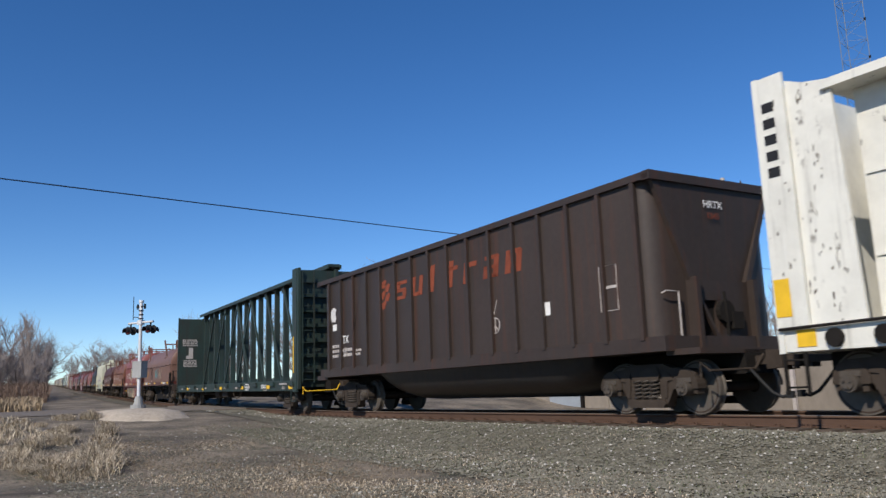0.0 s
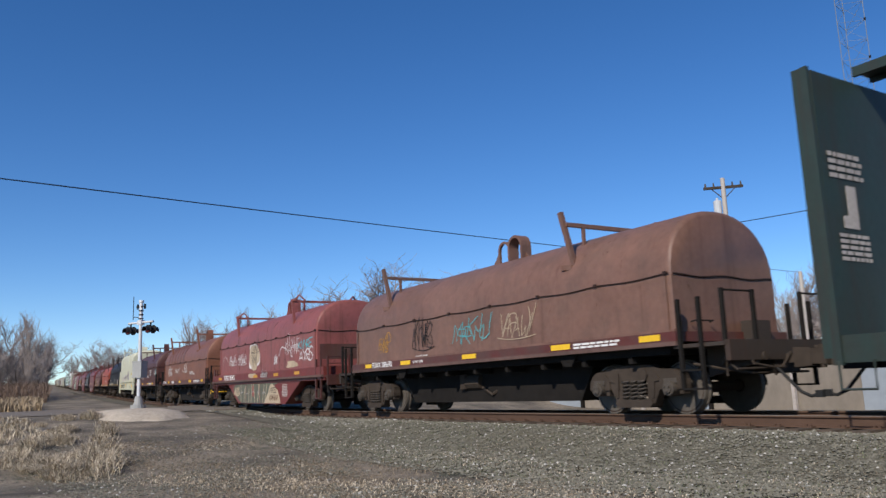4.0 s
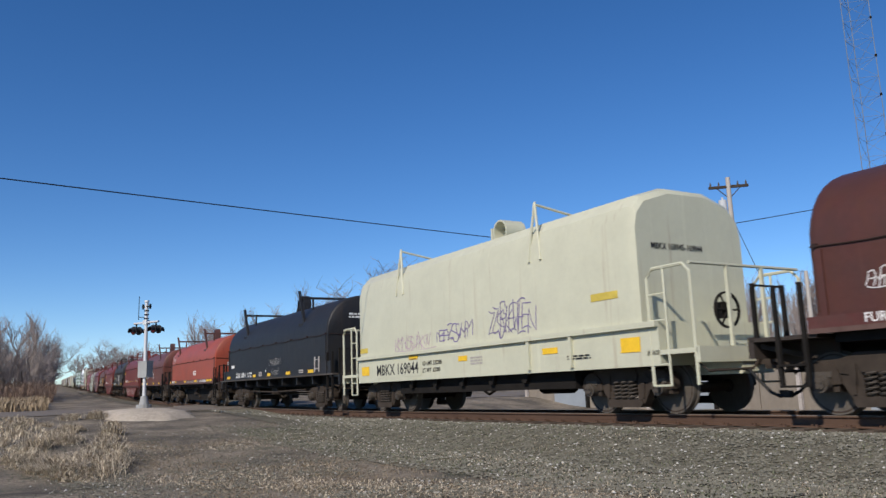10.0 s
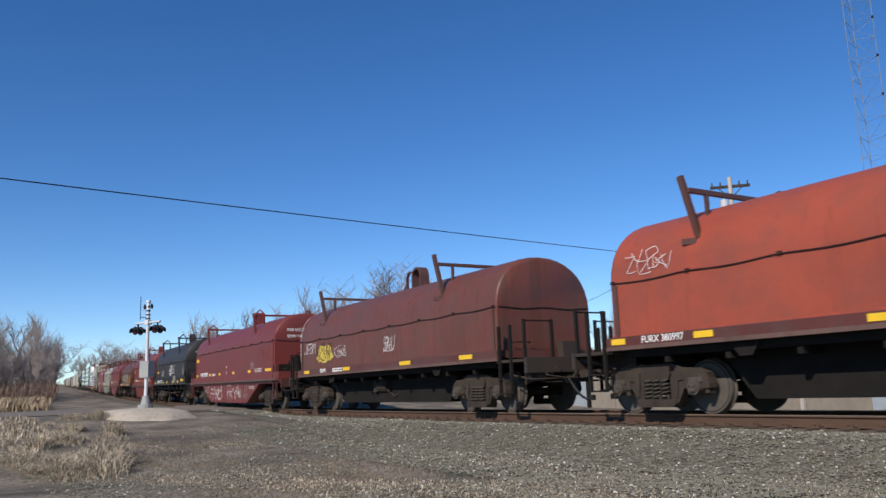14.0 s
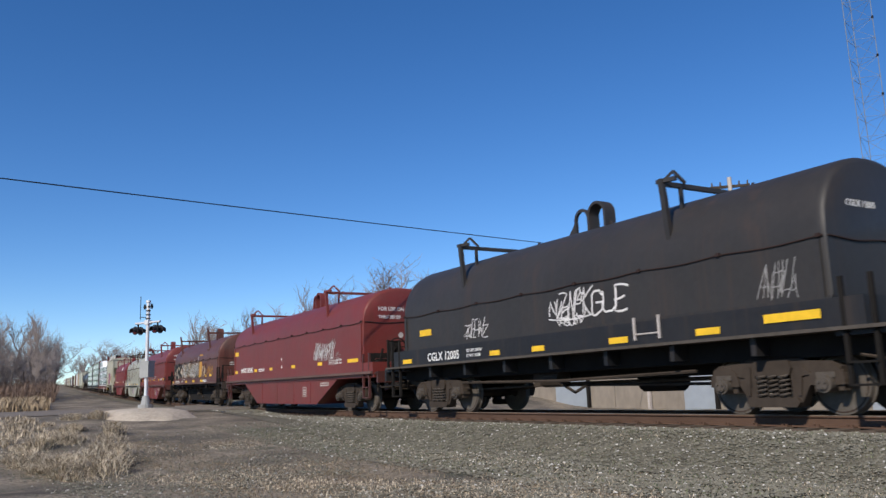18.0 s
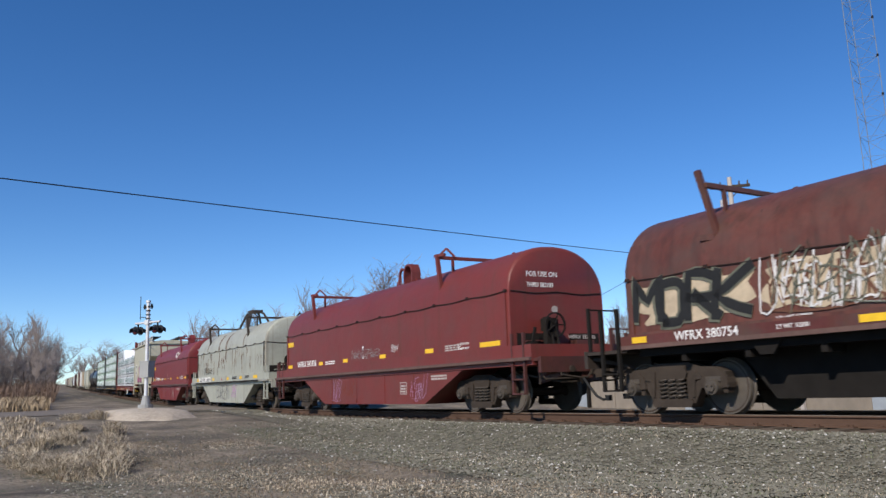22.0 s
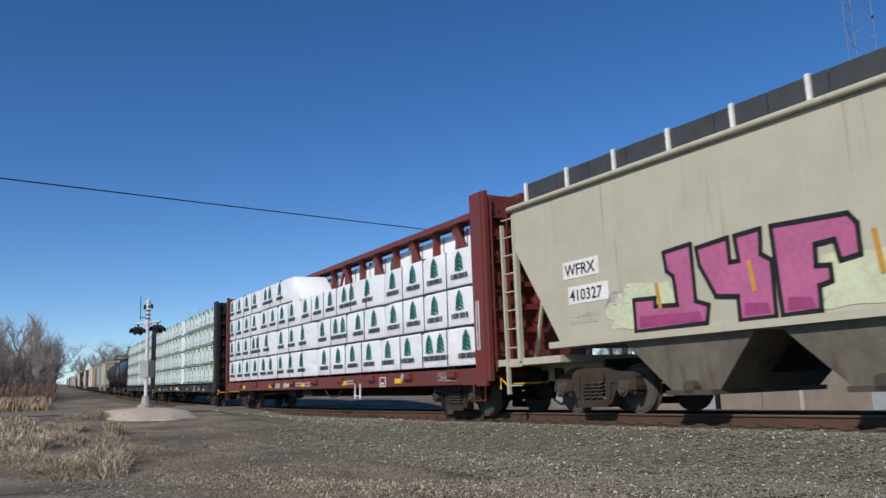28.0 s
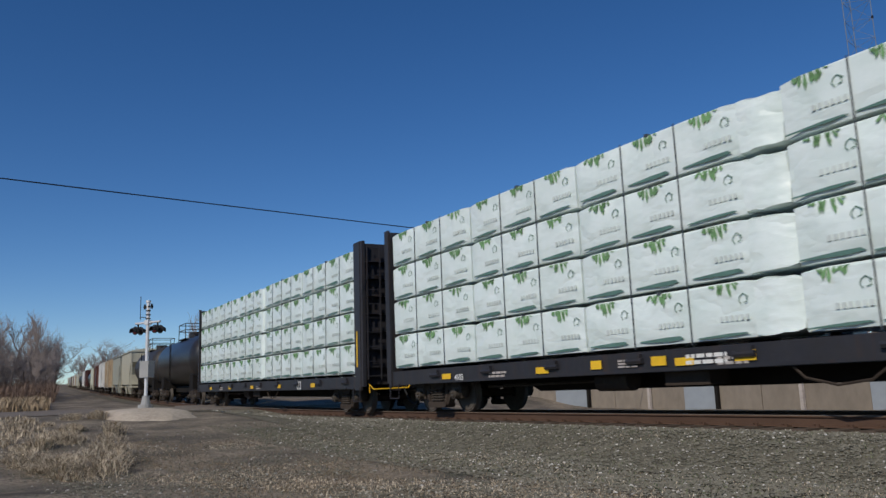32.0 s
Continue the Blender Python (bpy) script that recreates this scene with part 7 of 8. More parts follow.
# ---------- rails and sleepers ----------
RUST = plain("rusty_rail", (0.085, 0.050, 0.034), 0.85, 0.3, 6, stretch=(0.3, 1, 1), per_object=False)
SHINE = plain("polished_rail_head", (0.22, 0.17, 0.13), 0.5, 0.2, 8, 0.4, bump=0, per_object=False)
track = tagged(new("railway_track"), "rusty steel rails on wooden sleepers with worn heads", "railway track", kind="structure")
rail_x = steps((-900, -120, 20), (-120, -66, 3), (-66, 60, 2))
for s in (-1, 1):
    web, head = [], []
    for x in rail_x:
        px, py, h_, z = line(x)
        q = s * 0.7545
        web.append([(px - (q + a) * math.sin(h_), py + (q + a) * math.cos(h_), z + c) for a, c in ((-0.075, -0.172), (-0.07, -0.155), (-0.012, -0.135), (-0.01, -0.045), (-0.037, -0.03), (-0.037, -0.008),
                                                     (0.037, -0.008), (0.037, -0.03), (0.01, -0.045), (0.012, -0.135), (0.07, -0.155), (0.075, -0.172))])
        head.append([(px - (q + a) * math.sin(h_), py + (q + a) * math.cos(h_), z + c) for a, c in ((-0.036, -0.010), (-0.030, 0.0), (0.030, 0.0), (0.036, -0.010))])
    r = part("rail", Bits().loft(web), RUST, track)
    part("rail_head", Bits().loft(head), SHINE, r, "polished running surface")
TIE = plain("weathered_sleeper", (0.095, 0.072, 0.055), 0.9, 0.4, 6, stretch=(4, 0.6, 4))
tie = Bits().box(-0.115, 0.115, -1.3, 1.3, -0.33, -0.168).mesh("sleeper", TIE)
plate = Bits().box(-0.09, 0.09, -0.18, 0.18, -0.170, -0.150)
for q in (-0.11, 0.11):
    plate.box(-0.05, -0.02, q - 0.015, q + 0.015, -0.15, -0.125).box(0.02, 0.05, q - 0.015, q + 0.015, -0.15, -0.125)
plate = plate.mesh("tie_plate", RUST)
for i in range(118):
    x = 4 - i * 0.52
    if -45.5 < x < -34.5:
        continue
    o = part("sleeper", tie, None, track, at=pose(line(x)[0], line(x)[1], line(x)[3], 0, 0, math.degrees(line(x)[2]) + random.uniform(-1, 1)))
    if x > -30:
        part("tie_plate", plate, None, o, at=pose(0, -0.7545, 0))
far_ties = Bits()
for i in range(500):
    x = -57.4 - i * 0.52
    fx, fy, fh, fz = line(x)
    far_ties.beam((fx + 1.3 * math.sin(fh), fy - 1.3 * math.cos(fh), fz - 0.25), (fx - 1.3 * math.sin(fh), fy + 1.3 * math.cos(fh), fz - 0.25), 0.23, 0.164)
tagged(part("far_sleepers", far_ties, TIE, track), kind="stuff")

# ---------- loose stones, thousands of them ----------
def stones(name, count, region, size, mats, label, seed):
    rnd = np.random.RandomState(seed)
    v, f, mi = [], [], []
    base = np.array([(1, 0, 0), (-1, 0, 0), (0, 1, 0), (0, -1, 0), (0, 0, 0.75), (0.35, 0.3, -0.6)])
    tri = [(0, 2, 4), (2, 1, 4), (1, 3, 4), (3, 0, 4), (2, 0, 5), (1, 2, 5), (3, 1, 5), (0, 3, 5)]
    k = 0
    while k < count:
        x, y = region(rnd)
        s = size * (0.45 + rnd.rand() ** 2 * 1.1)
        a = rnd.rand() * 6.283
        q = base * (1 + rnd.uniform(-0.35, 0.35, (6, 3))) * s * np.array([1.0, 0.8, 0.7])
        c, w = math.cos(a), math.sin(a)
        px, py = q[:, 0] * c - q[:, 1] * w + x, q[:, 0] * w + q[:, 1] * c + y
        pz = q[:, 2] + ballast_height(x, y) + s * 0.28
        i0 = len(v)
        v += list(zip(px.tolist(), py.tolist(), pz.tolist()))
        f += [(i0 + p, i0 + r, i0 + t_) for p, r, t_ in tri]
        mi += [0 if rnd.rand() < 0.955 else 1] * 8
        k += 1
    me = bpy.data.meshes.new(name)
    me.from_pydata(v, [], f)
    for m in mats:
        me.materials.append(m)
    me.polygons.foreach_set("material_index", mi)
    return tagged(new(name, me), label, "gravel", kind="stuff")


def stone_material(name, lo, hi):
    m, t, b = nodes_of(name)
    g = t.nodes.new("ShaderNodeNewGeometry")
    c = mixed(t, g.outputs["Random Per Island"], lo, hi)
    c = mixed(t, ramp(t, noise_node(t, 60, 4, per_object=False), 0.3, 0.7), c, tuple(0.7 * k for k in hi))
    t.links.new(c, b.inputs["Base Color"])
    b.inputs["Roughness"].default_value = 0.9
    return m


STONE = stone_material("crushed_stone", (0.072, 0.067, 0.050), (0.240, 0.224, 0.176))
PALE = stone_material("pale_stone", (0.34, 0.32, 0.28), (0.62, 0.59, 0.53))


def near_band(r):
    d = 3.2 + 14 * r.rand() ** 1.3
    x = -d * 1.25 + r.uniform(-2.5, 2.0)
    return x, centre(x) - 1.0 - 4.6 * r.rand() ** 1.4


def shoulder(r, x0, w, o0, ow):
    x = x0 - w * r.rand()
    return x, centre(x) + o0 + ow * r.rand()


stones("ballast_stones", 52000, near_band, 0.024, [STONE, PALE], "grey crushed ballast stones with some pale ones", 3)
def yard(r):
    """The open ground between the drive and the ballast, thicker towards the eye."""
    while True:
        d, a = 8.0 + 15 * r.rand() ** 1.5, radians(28 + 60 * r.rand())
        x, y = -d * math.sin(a), d * math.cos(a)
        if noise.noise((x * 0.45, y * 0.8, 7)) > r.uniform(-0.45, 0.35):
            return x, y


stones("yard_gravel", 42000, yard, 0.019, [STONE, PALE], "scattered grey and pale gravel on bare ground", 5)
stones("distant_ballast", 6000, lambda r: shoulder(r, -18, 16, -2.9, 1.9), 0.045, [STONE, PALE], "ballast stones along the track shoulder", 6)
stones("bed_stones", 7000, lambda r: shoulder(r, -1, 26, -1.1, 2.2), 0.035, [STONE, STONE], "dark stones between the rails", 7)

# ---------- road over the line, drive and apron ----------
ROAD = plain("worn_grey_asphalt", (0.175, 0.148, 0.120), 0.9, 0.25, 18, bump=0.4, depth=0.01, per_object=False)
spread("road", steps((-45, -35.5, 0.5)), steps((-16, 10.2, 0.6)), ROAD, "worn grey asphalt road that crosses the track", raise_=0.03)
spread("far_road", steps((-45, -35.5, 0.5)), steps((14.4, 60, 1.2)), ROAD, "grey asphalt road beyond the track", raise_=0.03)
for o0, o1 in ((-0.66, 0.66), (-2.2, -0.80), (0.80, 2.2)):
    rings = []
    for k in range(12):
        px, py, h_, z = line(-46.0 + k)
        rings.append([(px - o * math.sin(h_), py + o * math.cos(h_), z + c) for o, c in ((o0, -0.15), (o1, -0.15), (o1, -0.006), (o0, -0.006))])
    part("crossing_panel", Bits().loft(rings), ROAD, track, "asphalt panel at the rails")
DRIVE = plain("dark_dirt_drive", (0.085, 0.070, 0.054), 0.95, 0.55, 5, bump=0.6, depth=0.015, per_object=False)


def drive_edge(x):
    return 2.0 + 0.2 * (x + 12) * (1.3 if x < -12 else 1) + 0.35 * noise.noise((x * 0.6, 2, 0)) + 0.22 * noise.noise((x * 2.1, 5, 0)) if x < -4 else 3.6


v, xs = [], steps((-22, 6, 0.4))
for x in xs:
    for k in range(6):
        y = -14 + (drive_edge(x) + 14) * k / 5
        v.append((x, y, lie(x, y) + 0.03 - 0.05 * (k == 5)))
tagged(new("driveway", Bits().add(v, [(i * 6 + k, (i + 1) * 6 + k, (i + 1) * 6 + k + 1, i * 6 + k + 1) for i in range(len(xs) - 1) for k in range(5)]).mesh("driveway", DRIVE, 60)),
       "dark brown dirt drive with a ragged edge", "driveway", kind="structure")
APRON = plain("pale_crushed_stone", (0.45, 0.385, 0.305), 0.95, 0.32, 9, bump=0.8, depth=0.05, per_object=False)
SIG = (-29.6, 5.55)
rings = []
for r, h in ((1.0, -0.30), (0.90, -0.10), (0.72, 0.10), (0.45, 0.20), (0.2, 0.24)):
    rings.append([(SIG[0] - 0.4 + r * 4.3 * math.cos(k * math.tau / 26) * (1 + 0.13 * math.sin(3 * k)), SIG[1] - 0.1 + r * 1.9 * math.sin(k * math.tau / 26) * (1 + 0.13 * math.sin(2.3 * k)),
                   lie(SIG[0], SIG[1]) + h) for k in range(26)])
tagged(new("stone_apron", Bits().loft(rings).mesh("stone_apron", APRON, 60)), "low mound of pale crushed stone round the signal", "gravel", kind="structure")

# ---------- grade-crossing signal ----------
def signal():
    z0 = lie(*SIG) + 0.24
    o = thing("crossing_signal", "silver crossing signal mast with black twin flashers", "crossing signal", at=pose(SIG[0], SIG[1], z0, 0, 0, 120))
    silver = plain("aluminium_paint", (0.66, 0.66, 0.66), 0.45, 0.15, 6, 0.25)
    dark = plain("black_signal_paint", (0.028, 0.028, 0.030), 0.45, 0.2, 6)
    grey = plain("grey_case_paint", (0.30, 0.30, 0.29), 0.55, 0.15, 5)
    lens = plain("dark_red_lens", (0.12, 0.01, 0.01), 0.2, 0.1, 6, bump=0)
    part("base", Bits().cyl((0, 0, 0), (0, 0, 0.12), 0.26, 14).cyl((0, 0, 0.12), (0, 0, 0.42), 0.17, 14, 0.11).box(-0.16, 0.16, -0.16, 0.16, -0.25, 0.04), grey, o)
    part("mast", Bits().cyl((0, 0, 0.3), (0, 0, 3.72), 0.062, 14), silver, o, smooth=40)
    part("cap", Bits().cyl((0, 0, 3.70), (0, 0, 3.77), 0.085, 12), silver, o)
    c = part("junction_case", Bits().box(-0.12, 0.16, -0.22, 0.22, 1.05, 1.6).box(-0.13, 0.18, -0.24, 0.24, 1.59, 1.63), grey, o, "grey steel case on the mast")
    part("case_door", Bits().box(0.16, 0.18, -0.19, 0.19, 1.09, 1.56), grey, c)
    part("crossarm", Bits().cyl((0, -0.62, 2.98), (0, 0.62, 2.98), 0.04, 10).box(-0.08, 0.08, -0.1, 0.1, 2.9, 3.06), silver, o, smooth=40)
    for y in (-0.5, 0.5):
        for s in (-1, 1):
            f = part("flasher", Bits().cyl((s * 0.10, y, 2.72), (s * 0.13, y, 2.72), 0.15, 22).cyl((s * 0.02, y, 2.72), (s * 0.10, y, 2.72), 0.09, 12).box(-0.02, 0.02, y - 0.02, y + 0.02, 2.72, 2.98), dark, o, "black round target with visor", smooth=40)
            v = Bits()
            n_ = 12
            pts = [(s * 0.13, y + 0.105 * math.cos(a), 2.72 + 0.105 * math.sin(a)) for a in [-0.5 + k * (math.pi + 1.0) / n_ for k in range(n_ + 1)]]
            out = [(s * 0.28, p[1], p[2] - 0.03) for p in pts]
            v.loft([[p for p in pts] + [(p[0], y + (p[1] - y) * 1.12, 2.72 + (p[2] - 2.72) * 1.12) for p in reversed(pts)],
                    [p for p in out] + [(p[0], y + (p[1] - y) * 1.12, 2.72 + (p[2] - 2.72) * 1.12) for p in reversed(out)]])
            part("visor", v, dark, f)
            part("lens", Bits().cyl((s * 0.13, y, 2.72), (s * 0.145, y, 2.72), 0.105, 14), lens, f)
    part("bracket", Bits().box(-0.05, 0.05, -0.2, 0.2, 3.52, 3.57).box(-0.03, 0.03, 0.16, 0.2, 3.46, 3.64).box(-0.03, 0.03, -0.2, -0.16, 3.46, 3.64), dark, o)
    rings_ = Bits()
    for z in (3.1, 3.24, 3.38):
        rings_.cyl((0, 0, z), (0, 0, z + 0.04), 0.085, 12)
    part("band", rings_, dark, o)
    part("whip_rod", Bits().cyl((0, 0.4, 3.1), (0, 0.4, 3.95), 0.014, 6).tube([(0, 0.4, 3.2), (0, 0, 3.15)], 0.014, 5), dark, o)
    return o


signal()

# ---------- dry grass ----------
def grass_material(name, lo, hi):
    m, t, b = nodes_of(name)
    g = t.nodes.new("ShaderNodeNewGeometry")
    t.links.new(mixed(t, g.outputs["Random Per Island"], lo, hi), b.inputs["Base Color"])
    b.inputs["Roughness"].default_value = 0.85
    return m


STRAW = grass_material("dry_straw_grass", (0.15, 0.112, 0.074), (0.68, 0.58, 0.43))


def blades(name, count, region, height, label, seed, lean=0.5, width=0.008, mat=STRAW):
    rnd = np.random.RandomState(seed)
    v, f = [], []
    for _ in range(count):
        x, y, k = region(rnd)
        h = height * k * (0.35 + 0.9 * rnd.rand())
        a = rnd.rand() * 6.283
        l = lean * h * (0.2 + rnd.rand())
        dx, dy = math.cos(a) * l, math.sin(a) * l
        px, py = -math.sin(a) * width, math.cos(a) * width
        z = lie(x, y) + 0.0
        i = len(v)
        v += [(x - px, y - py, z), (x + px, y + py, z), (x + dx * 0.4 + px * 0.8, y + dy * 0.4 + py * 0.8, z + h * 0.6),
              (x + dx * 0.4 - px * 0.8, y + dy * 0.4 - py * 0.8, z + h * 0.6), (x + dx, y + dy, z + h * (0.85 if l < h else 0.5))]
        f += [(i, i + 1, i + 2, i + 3), (i + 3, i + 2, i + 4)]
    me = bpy.data.meshes.new(name)
    me.from_pydata(v, [], f)
    me.materials.append(mat)
    return tagged(new(name, me), label, "grass", kind="stuff")


tufts = []
while len(tufts) < 74:
    x, k = random.uniform(-29, -13.4), random.uniform(0.0, 0.158)
    if -x * k > drive_edge(x) + 0.1 and noise.noise((x * 0.5, -x * k * 0.9, 2)) > 0.02:
        tufts.append((x, -x * k, random.choice((0.35, 0.55, 0.8, 1.15)) * (0.7 if k < 0.06 else 1.0)))


def tall(r):
    cx, cy, k = tufts[r.randint(len(tufts))]
    x, y = cx + r.normal() * 0.30, cy + r.normal() * 0.10
    if y < drive_edge(x) + 0.05:
        y = drive_edge(x) + 0.05 + 0.3 * r.rand()
    return x, y, k


blades("tall_dry_grass", 34000, tall, 0.30, "tall straw-coloured dry grass beside the drive", 11, 1.7, 0.006)
wisps = [(-7 - 13 * random.random(), 2.6 + 4.0 * random.random() ** 1.2) for _ in range(90)]


def low_grass(r):
    cx, cy = wisps[r.randint(len(wisps))]
    return cx + r.normal() * 0.5, cy + r.normal() * 0.22, 0.4 + 0.8 * r.rand()


blades("short_dry_grass", 15000, low_grass, 0.05, "short flattened dry grass on stony ground", 12, 2.2, 0.0035, grass_material("withered_short_grass", (0.13, 0.098, 0.064), (0.38, 0.30, 0.20)))
def weeds(r):
    x = -46 - 28 * r.rand()
    return x, -x * (0.01 + 0.075 * r.rand()), 0.4 + 0.8 * r.rand()


blades("far_dry_grass", 9000, weeds, 0.6, "tawny roadside weeds", 13, 0.4, 0.03,
       grass_material("tawny_weeds", (0.20, 0.145, 0.09), (0.46, 0.36, 0.24)))
blades("verge_grass", 7000, lambda r: (-32 + 10 * r.rand(), -6 + 8 * r.rand(), 0.6), 0.3, "dry grass along the road verge", 14, 0.7, 0.012)

GREEN = grass_material("small_green_weeds", (0.075, 0.088, 0.050), (0.19, 0.20, 0.12))


def seedlings(r):
    x = -3.5 - 18 * r.rand()
    return x, centre(x) - 1.7 - 3.6 * r.rand(), 0.3 + 0.9 * r.rand()


blades("small_weeds", 26000, seedlings, 0.055, "small grey-green weeds among the ballast", 17, 1.2, 0.007, GREEN)
def litter(r):
    while True:
        d, a = 8.2 + 12 * r.rand() ** 1.3, radians(30 + 52 * r.rand())
        x, y = -d * math.sin(a), d * math.cos(a)
        if noise.noise((x * 0.30, y * 0.6, 21)) > r.uniform(-0.1, 0.45):
            return x, y, 0.4 + 0.7 * r.rand()


blades("straw_litter", 30000, litter, 0.06, "thin straw litter on stony ground", 18, 2.4, 0.005, STRAW)

# ---------- bare trees ----------
BARK = plain("grey_bark", (0.13, 0.105, 0.085), 0.9, 0.3, 5)
TWIG = plain("bare_twigs", (0.26, 0.22, 0.20), 0.9, 0.25, 3)


def bare_tree(seed, H, spread_=0.55, dense=5, rise=0.55):
    rnd = random.Random(seed)
    trunk, crown = Bits(), Bits()

    def limb(p, d, length, r, level):
        tip = p
        pts = [p]
        for _ in range(3):
            d = (d + Vector((rnd.uniform(-0.32, 0.32), rnd.uniform(-0.32, 0.32), rnd.uniform(-0.1, 0.2)))).normalized()
            tip = tip + d * length / 3
            pts.append(tip)
        dest = trunk if level == 0 else crown
        for i in range(3):
            dest.cyl(pts[i], pts[i + 1], r * (1 - i * 0.22), 6 if level == 0 else 3, r * (1 - (i + 1) * 0.22))
        if level >= 4:
            return
        n = (6, dense, dense, 4)[level]
        for i in range(n):
            q = pts[min(3, 1 + (i * 3) // n)]
            a = rnd.uniform(0, math.tau)
            out = Vector((math.cos(a), math.sin(a), rnd.uniform(rise, rise + 0.9))).normalized()
            nd = (d * (1 - spread_) + out * spread_).normalized()
            limb(q, nd, length * rnd.uniform(0.45, 0.72), max(0.022 if level < 2 else 0.014, r * 0.5), level + 1)
    limb(Vector((0, 0, 0)), Vector((rnd.uniform(-0.05, 0.05), rnd.uniform(-0.05, 0.05), 1)), H * 0.42, H * 0.018, 0)
    t_ = thing("bare_tree", "leafless grey-brown deciduous tree", "tree", "trees along the line")
    part("trunk", trunk, BARK, t_)
    part("crown", crown, TWIG, t_)
    return t_


TREES = [bare_tree(201, 11, 0.6, 5), bare_tree(202, 11, 0.5, 5), bare_tree(203, 11, 0.8, 6, 0.0), bare_tree(204, 11, 0.72, 6, 0.1)]
TALL = [max(v.co.z for c in t_.children for v in c.data.vertices) for t_ in TREES]
spots = []
rt = random.Random(77)
for i in range(46):       # thicket on the near side of the line, beyond the road
    x = -80 - 80 * rt.random() ** 1.2
    spots.append((x, -x * rt.uniform(0.018, 0.088), rt.uniform(0.045, 0.074) * -x if i % 8 else 0.098 * -x))
for i in range(80):       # wood behind the line
    spots.append((rt.uniform(-135, 5), rt.uniform(74, 105), rt.uniform(9, 14)))
for i in range(26):       # far along the line
    spots.append((rt.uniform(-420, -190), rt.uniform(50, 110), rt.uniform(11, 16)))
for i in range(10):
    spots.append((rt.uniform(-420, -230), rt.uniform(34, 46), rt.uniform(12, 17)))
for x, y, s in ((-65.1, 35.7, 13.0), (-66.3, 35.2, 12.2), (-69.2, 29.6, 10.6), (-71.5, 31, 10.4), (-66, 28.6, 9.4), (-67.3, 26.6, 8.6), (-114, 29, 11.3), (-109.5, 34.0, 12.2), (-121, 31, 12), (-105, 27.5, 9.0),
                (-204, 30.6, 11.5), (-190, 31, 9.5), (-198, 27.5, 9.5), (-46, 68, 11.5), (-50, 66, 10.5), (-38, 66, 12.5)):
    spots.append((x, y, s))
for i, (x, y, s) in enumerate(spots):
    k = (0, 2, 1, 3, 0)[i % 5] if 3 < i < 46 else i % 4
    src = TREES[k]
    s = s / TALL[k]
    m = Matrix.LocRotScale((x, y, lie(x, y) - 0.05), Euler((0, 0, rt.uniform(0, 6.28))), (s, s, s))
    if i < 4:
        src.matrix_basis = m
    else:
        o = copy_thing(src, pose(0, 0, 0))
        o.matrix_basis = m
def thick(r):
    x = -72 - 80 * r.rand()
    return x, -x * (0.015 + 0.075 * r.rand()), 1.0


blades("undergrowth", 16000, thick, 1.9, "grey-brown leafless undergrowth", 15, 0.7, 0.018,
       grass_material("brush_twigs", (0.13, 0.085, 0.062), (0.26, 0.185, 0.14)))
blades("far_brush", 16000, lambda r: (-160 + 165 * r.rand(), 70 + 22 * r.rand(), 1.0), 3.2, "leafless brush behind the yard", 16, 0.5, 0.06,
       grass_material("far_brush_twigs", (0.10, 0.078, 0.064), (0.20, 0.16, 0.135)))

# ---------- poles, cable, tower ----------
WOODP = plain("bleached_pole_wood", (0.42, 0.38, 0.34), 0.85, 0.25, 4, stretch=(6, 6, 0.5))
GALV = plain("galvanised_steel", (0.17, 0.205, 0.26), 0.7, 0.2, 5)


def utility_pole(x, y, H, lamp=True):
    arms = lamp
    z = lie(x, y)
    o = thing("utility_pole", "bleached wooden utility pole with crossarm and transformer" if lamp else "short bleached wooden pole without arms", "utility pole", "utility poles", at=pose(x, y, z, 0, 0, -44))
    part("pole", Bits().cyl((0, 0, -0.3), (0, 0, H), 0.16, 12, 0.11), WOODP, o, smooth=40)
    if arms:
        a = part("crossarm", Bits().box(-0.06, 0.06, -0.95, 0.95, H - 0.55, H - 0.42).beam((0, -0.6, H - 0.5), (0, 0, H - 1.1), 0.04, 0.04).beam((0, 0.6, H - 0.5), (0, 0, H - 1.1), 0.04, 0.04), M["steel"], o)
        for q in (-0.85, -0.45, 0.45, 0.85):
            part("insulator", Bits().cyl((0, q, H - 0.42), (0, q, H - 0.22), 0.05, 8, 0.03), M["cap"], a)
    if lamp:
        part("transformer", Bits().cyl((-0.05, -0.34, H - 1.9), (-0.05, -0.34, H - 1.15), 0.2, 14).cyl((-0.05, -0.34, H - 1.15), (-0.05, -0.34, H - 1.0), 0.05, 8), plain("grey_can", (0.5, 0.51, 0.52), 0.4, 0.1, 4), o, "grey transformer can", smooth=40)
        part("pole_bracket", Bits().box(-0.3, 0.3, -0.04, 0.04, H - 2.6, H - 2.5), M["steel"], o)
    return o


utility_pole(-25.71, 32.53, 11.2)
utility_pole(-28.12, 41.59, 7.2, False)
utility_pole(-27.2, 42.6, 5.6, False)
CABLE = plain("black_cable", (0.012, 0.012, 0.014), 0.6, 0.1, 6, bump=0)


def cable(name, a, b, sag, r, label):
    a, b = Vector(a), Vector(b)
    pts = [a.lerp(b, k / 40) - Vector((0, 0, sag * 4 * (k / 40) * (1 - k / 40))) for k in range(41)]
    return tagged(new(name, Bits().tube(pts, r, 5).mesh(name, CABLE, 60)), label, "cable")


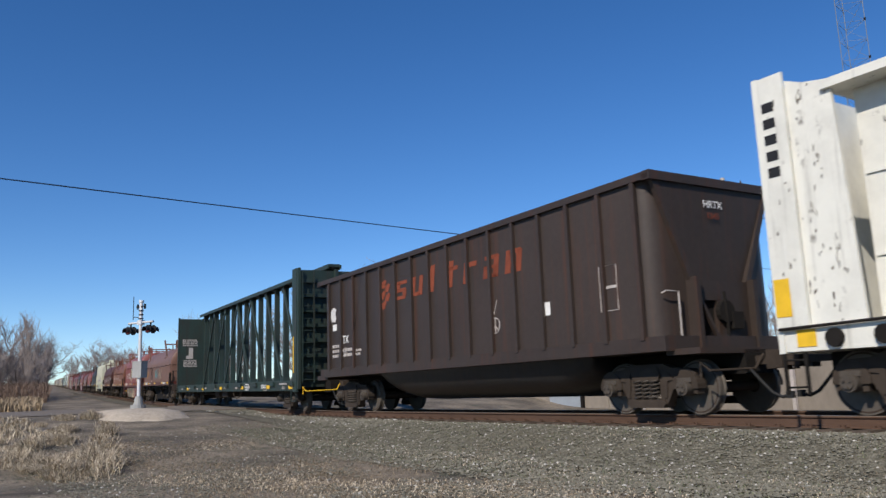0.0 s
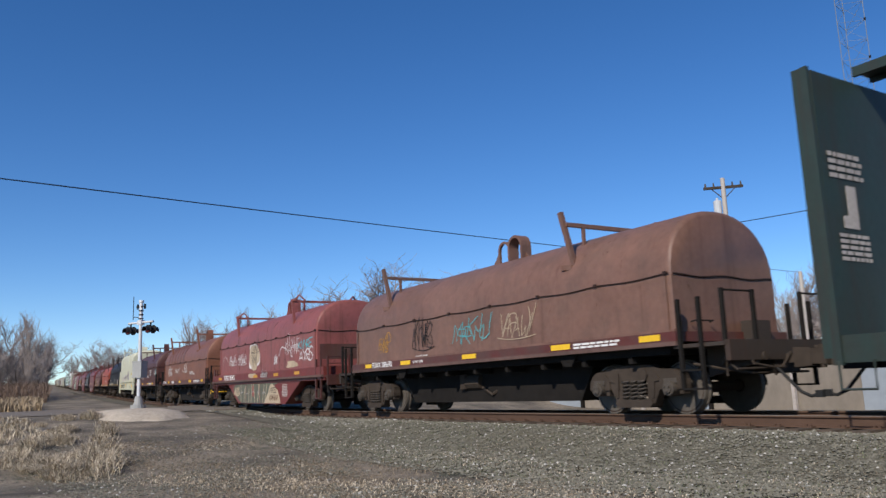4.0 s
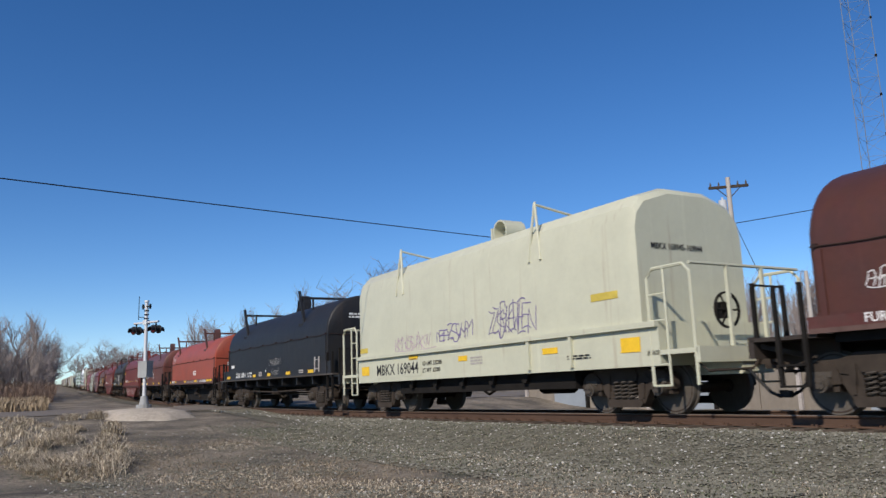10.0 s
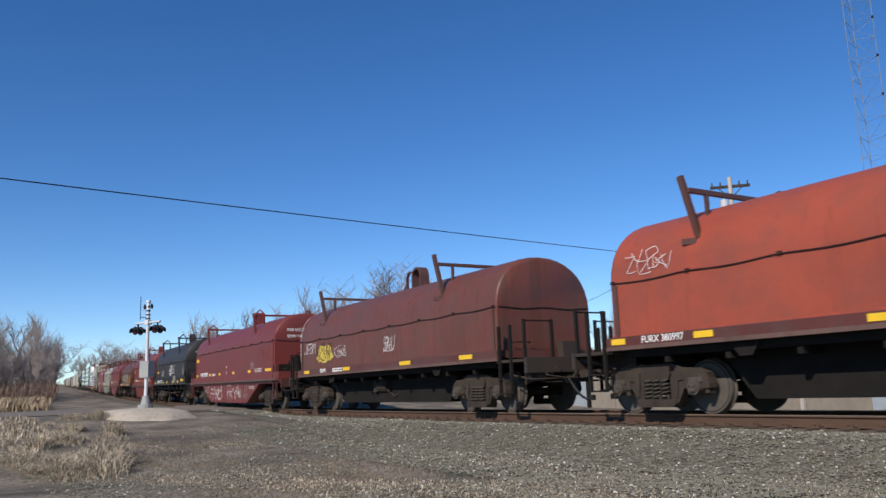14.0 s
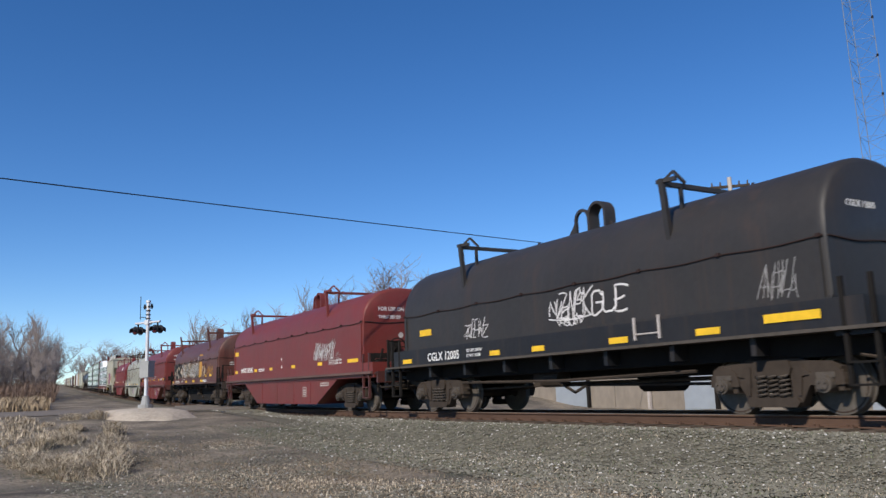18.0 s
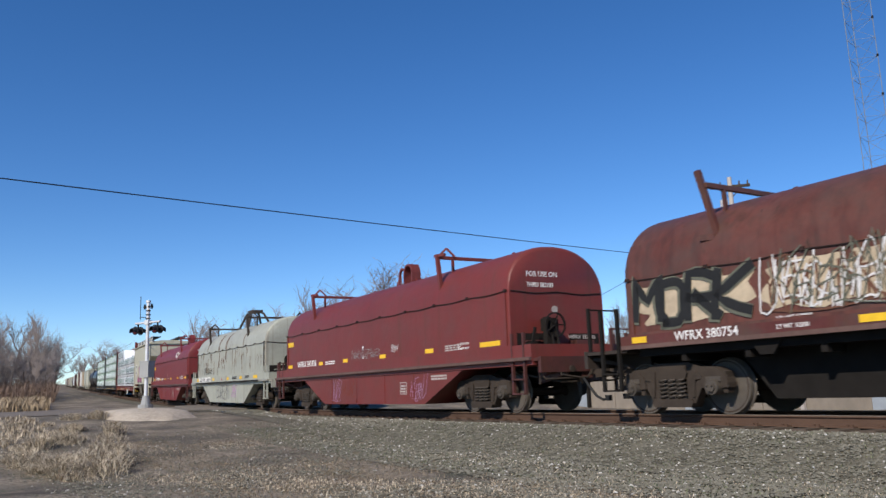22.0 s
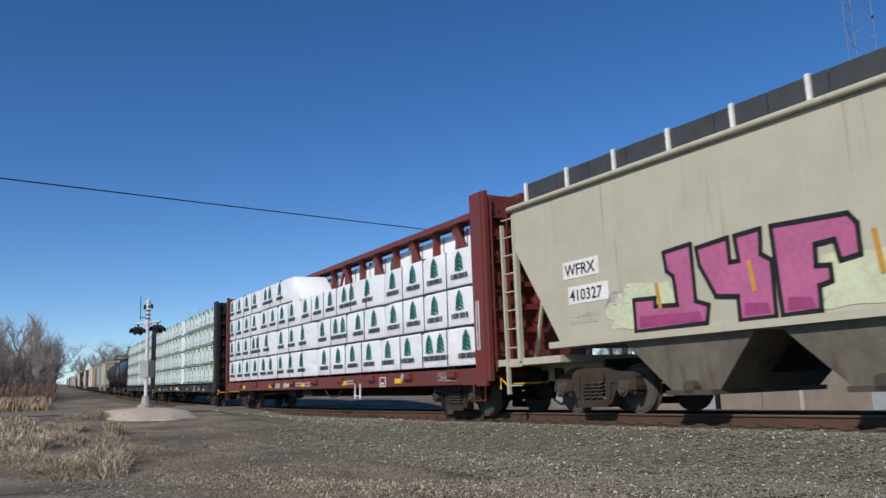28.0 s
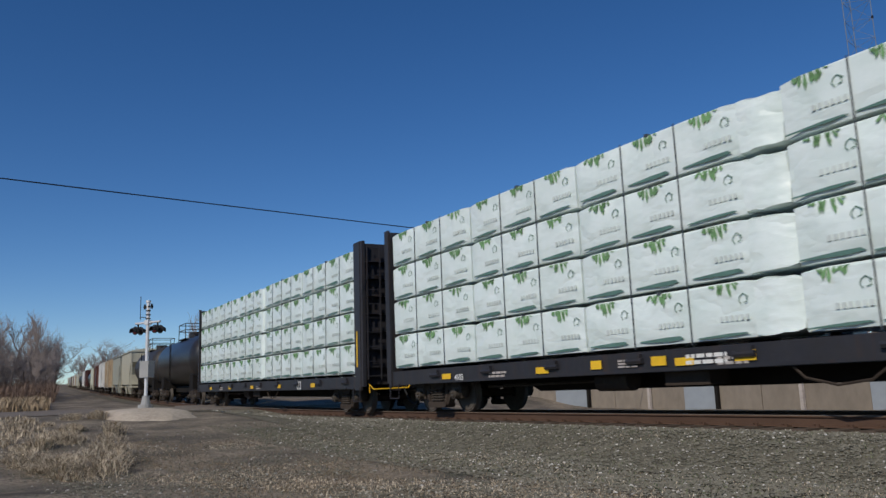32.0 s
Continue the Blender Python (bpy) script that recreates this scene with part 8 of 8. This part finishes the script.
cable("overhead_cable", (-18.03, 0.02, 5.15), (-28.18, 41.62, 6.56), 0.08, 0.014, "black overhead cable slung across the sky")
cable("overhead_cable", (-25.71, 32.53, 9.0), (-70, 60, 9.5), 0.5, 0.02, "thin black overhead cable behind the train")
cable("overhead_cable", (-25.71, 32.53, 8.2), (10, 32, 8.0), 0.5, 0.02, "thin black overhead cable behind the train")
cable("guy_wire", (-25.71, 32.53, 8.6), (-33, 34, -0.4), 0.0, 0.015, "taut steel guy wire of the pole")
cable("guy_wire", (-25.71, 32.53, 8.6), (-21, 31, -0.4), 0.0, 0.015, "taut steel guy wire of the pole")


def tower(x, y, H=62.0, a=1.9):
    z = lie(x, y)
    o = thing("lattice_tower", "slender galvanised steel lattice radio tower", "radio tower", at=pose(x, y, z, 0, 0, 14))
    legs = [(a / math.sqrt(3) * math.cos(k * math.tau / 3), a / math.sqrt(3) * math.sin(k * math.tau / 3)) for k in range(3)]
    for k in range(3):
        part("leg", Bits().cyl((*legs[k], -0.3), (*legs[k], H), 0.030, 7), GALV, o)
    step = 1.5
    n = int(H / step)
    for k in range(3):
        p, q = legs[k], legs[(k + 1) % 3]
        w = Bits()
        for i in range(n):
            z0, z1 = i * step, (i + 1) * step
            w.cyl((*p, z1), (*q, z1), 0.014, 4)
            w.cyl((*(p if i % 2 else q), z0), (*(q if i % 2 else p), z1), 0.014, 4)
        part("lattice_bracing", w, GALV, o)
    me = Bits().box(-0.07, 0.07, -0.05, 0.05, 0, 0.18).mesh("clamp", M["frame"])
    for i in range(n // 2):
        part("clamp", me, None, o, at=pose(legs[0][0], legs[0][1], i * 3.0))
    return o


tower(-31.55, 56.17)

# ---------- low yard wall behind the train ----------
CONC = plain("stained_concrete", (0.225, 0.195, 0.160), 0.85, 0.3, 2, stretch=(1, 1, 0.5), per_object=True)
SHEET = plain("pale_metal_sheet", (0.29, 0.325, 0.36), 0.5, 0.12, 3)
wall = tagged(new("yard_wall"), "low stained concrete yard wall with pale metal sheets", "wall", kind="structure")
wy = 26.0
edges = [-34.6, -32.4, -29.8, -28.1, -25.8, -23.9, -22.1, -20.1, -18.3, -15.8, -13, -10.2, -7.1, -4, 0, 5]
for k in range(len(edges) - 1):
    sheet = k in (1, 5, 9)
    part("wall_panel", Bits().box(edges[k] + 0.02, edges[k + 1] - 0.02, wy + (0 if sheet else 0.05), wy + 0.25, -0.95, 1.04 + 0.06 * (k % 3)), SHEET if sheet else CONC, wall)
    if k % 2 == 0:
        part("wall_post", Bits().box(edges[k] - 0.07, edges[k] + 0.07, wy - 0.14, wy - 0.01, -0.95, 1.15), M["frame"] if k % 4 else M["dimwhite"], wall)


# ---------- what moves: every car along the line, and its turning wheels ----------
def trim_lengths(k):
    """Bring the bodies to the length of the real cars; the running gear keeps its size."""
    done = set()
    for car, s in CARS:
        for o in car.children_recursive:
            gear = o.name.split(".")[0] in ("truck", "side_frame", "spring", "bearing", "wheel_set", "coupler", "air_hose", "brake_wheel")
            if o.parent.name.split(".")[0] in ("truck", "coupler"):
                continue
            o.location.x *= k
            if gear or o.data.name in done or abs(o.matrix_basis.to_euler().z) > 0.1:
                continue
            done.add(o.data.name)
            o.data.transform(Matrix.Diagonal((k, 1, 1, 1)))


def motions():
    trim_lengths(0.969)
    for car, s in CARS:
        rows = []
        for k in range(17):
            t = k * 2.0
            x, y, a, z = line(s + SPEED * (t - 10))
            x2, y2, a2, z2 = line(s + SPEED * (t - 10) + 11)
            rows.append((t, pose(x, y, z, 0, -math.degrees(math.atan2(z2 - z, 11)), math.degrees(math.atan2(y2 - y, x2 - x)))))
        walk(car, rows)
    turn = SPEED / WHEEL_R
    dt = 1.0 / 20
    for key, k in (("lead", 1), ("trail", -1)):
        wheels = AXLES[key]
        first = wheels[0]
        walk(first, [(i * dt, pose(k * 0.889, 0, WHEEL_R, 0, math.degrees(turn * i * dt), 0)) for i in range(641)])
        for w in wheels[1:]:
            w.rotation_mode = "QUATERNION"
            keys = w.animation_data_create()
            keys.action = first.animation_data.action
            keys.action_slot = first.animation_data.action_slot


motions()
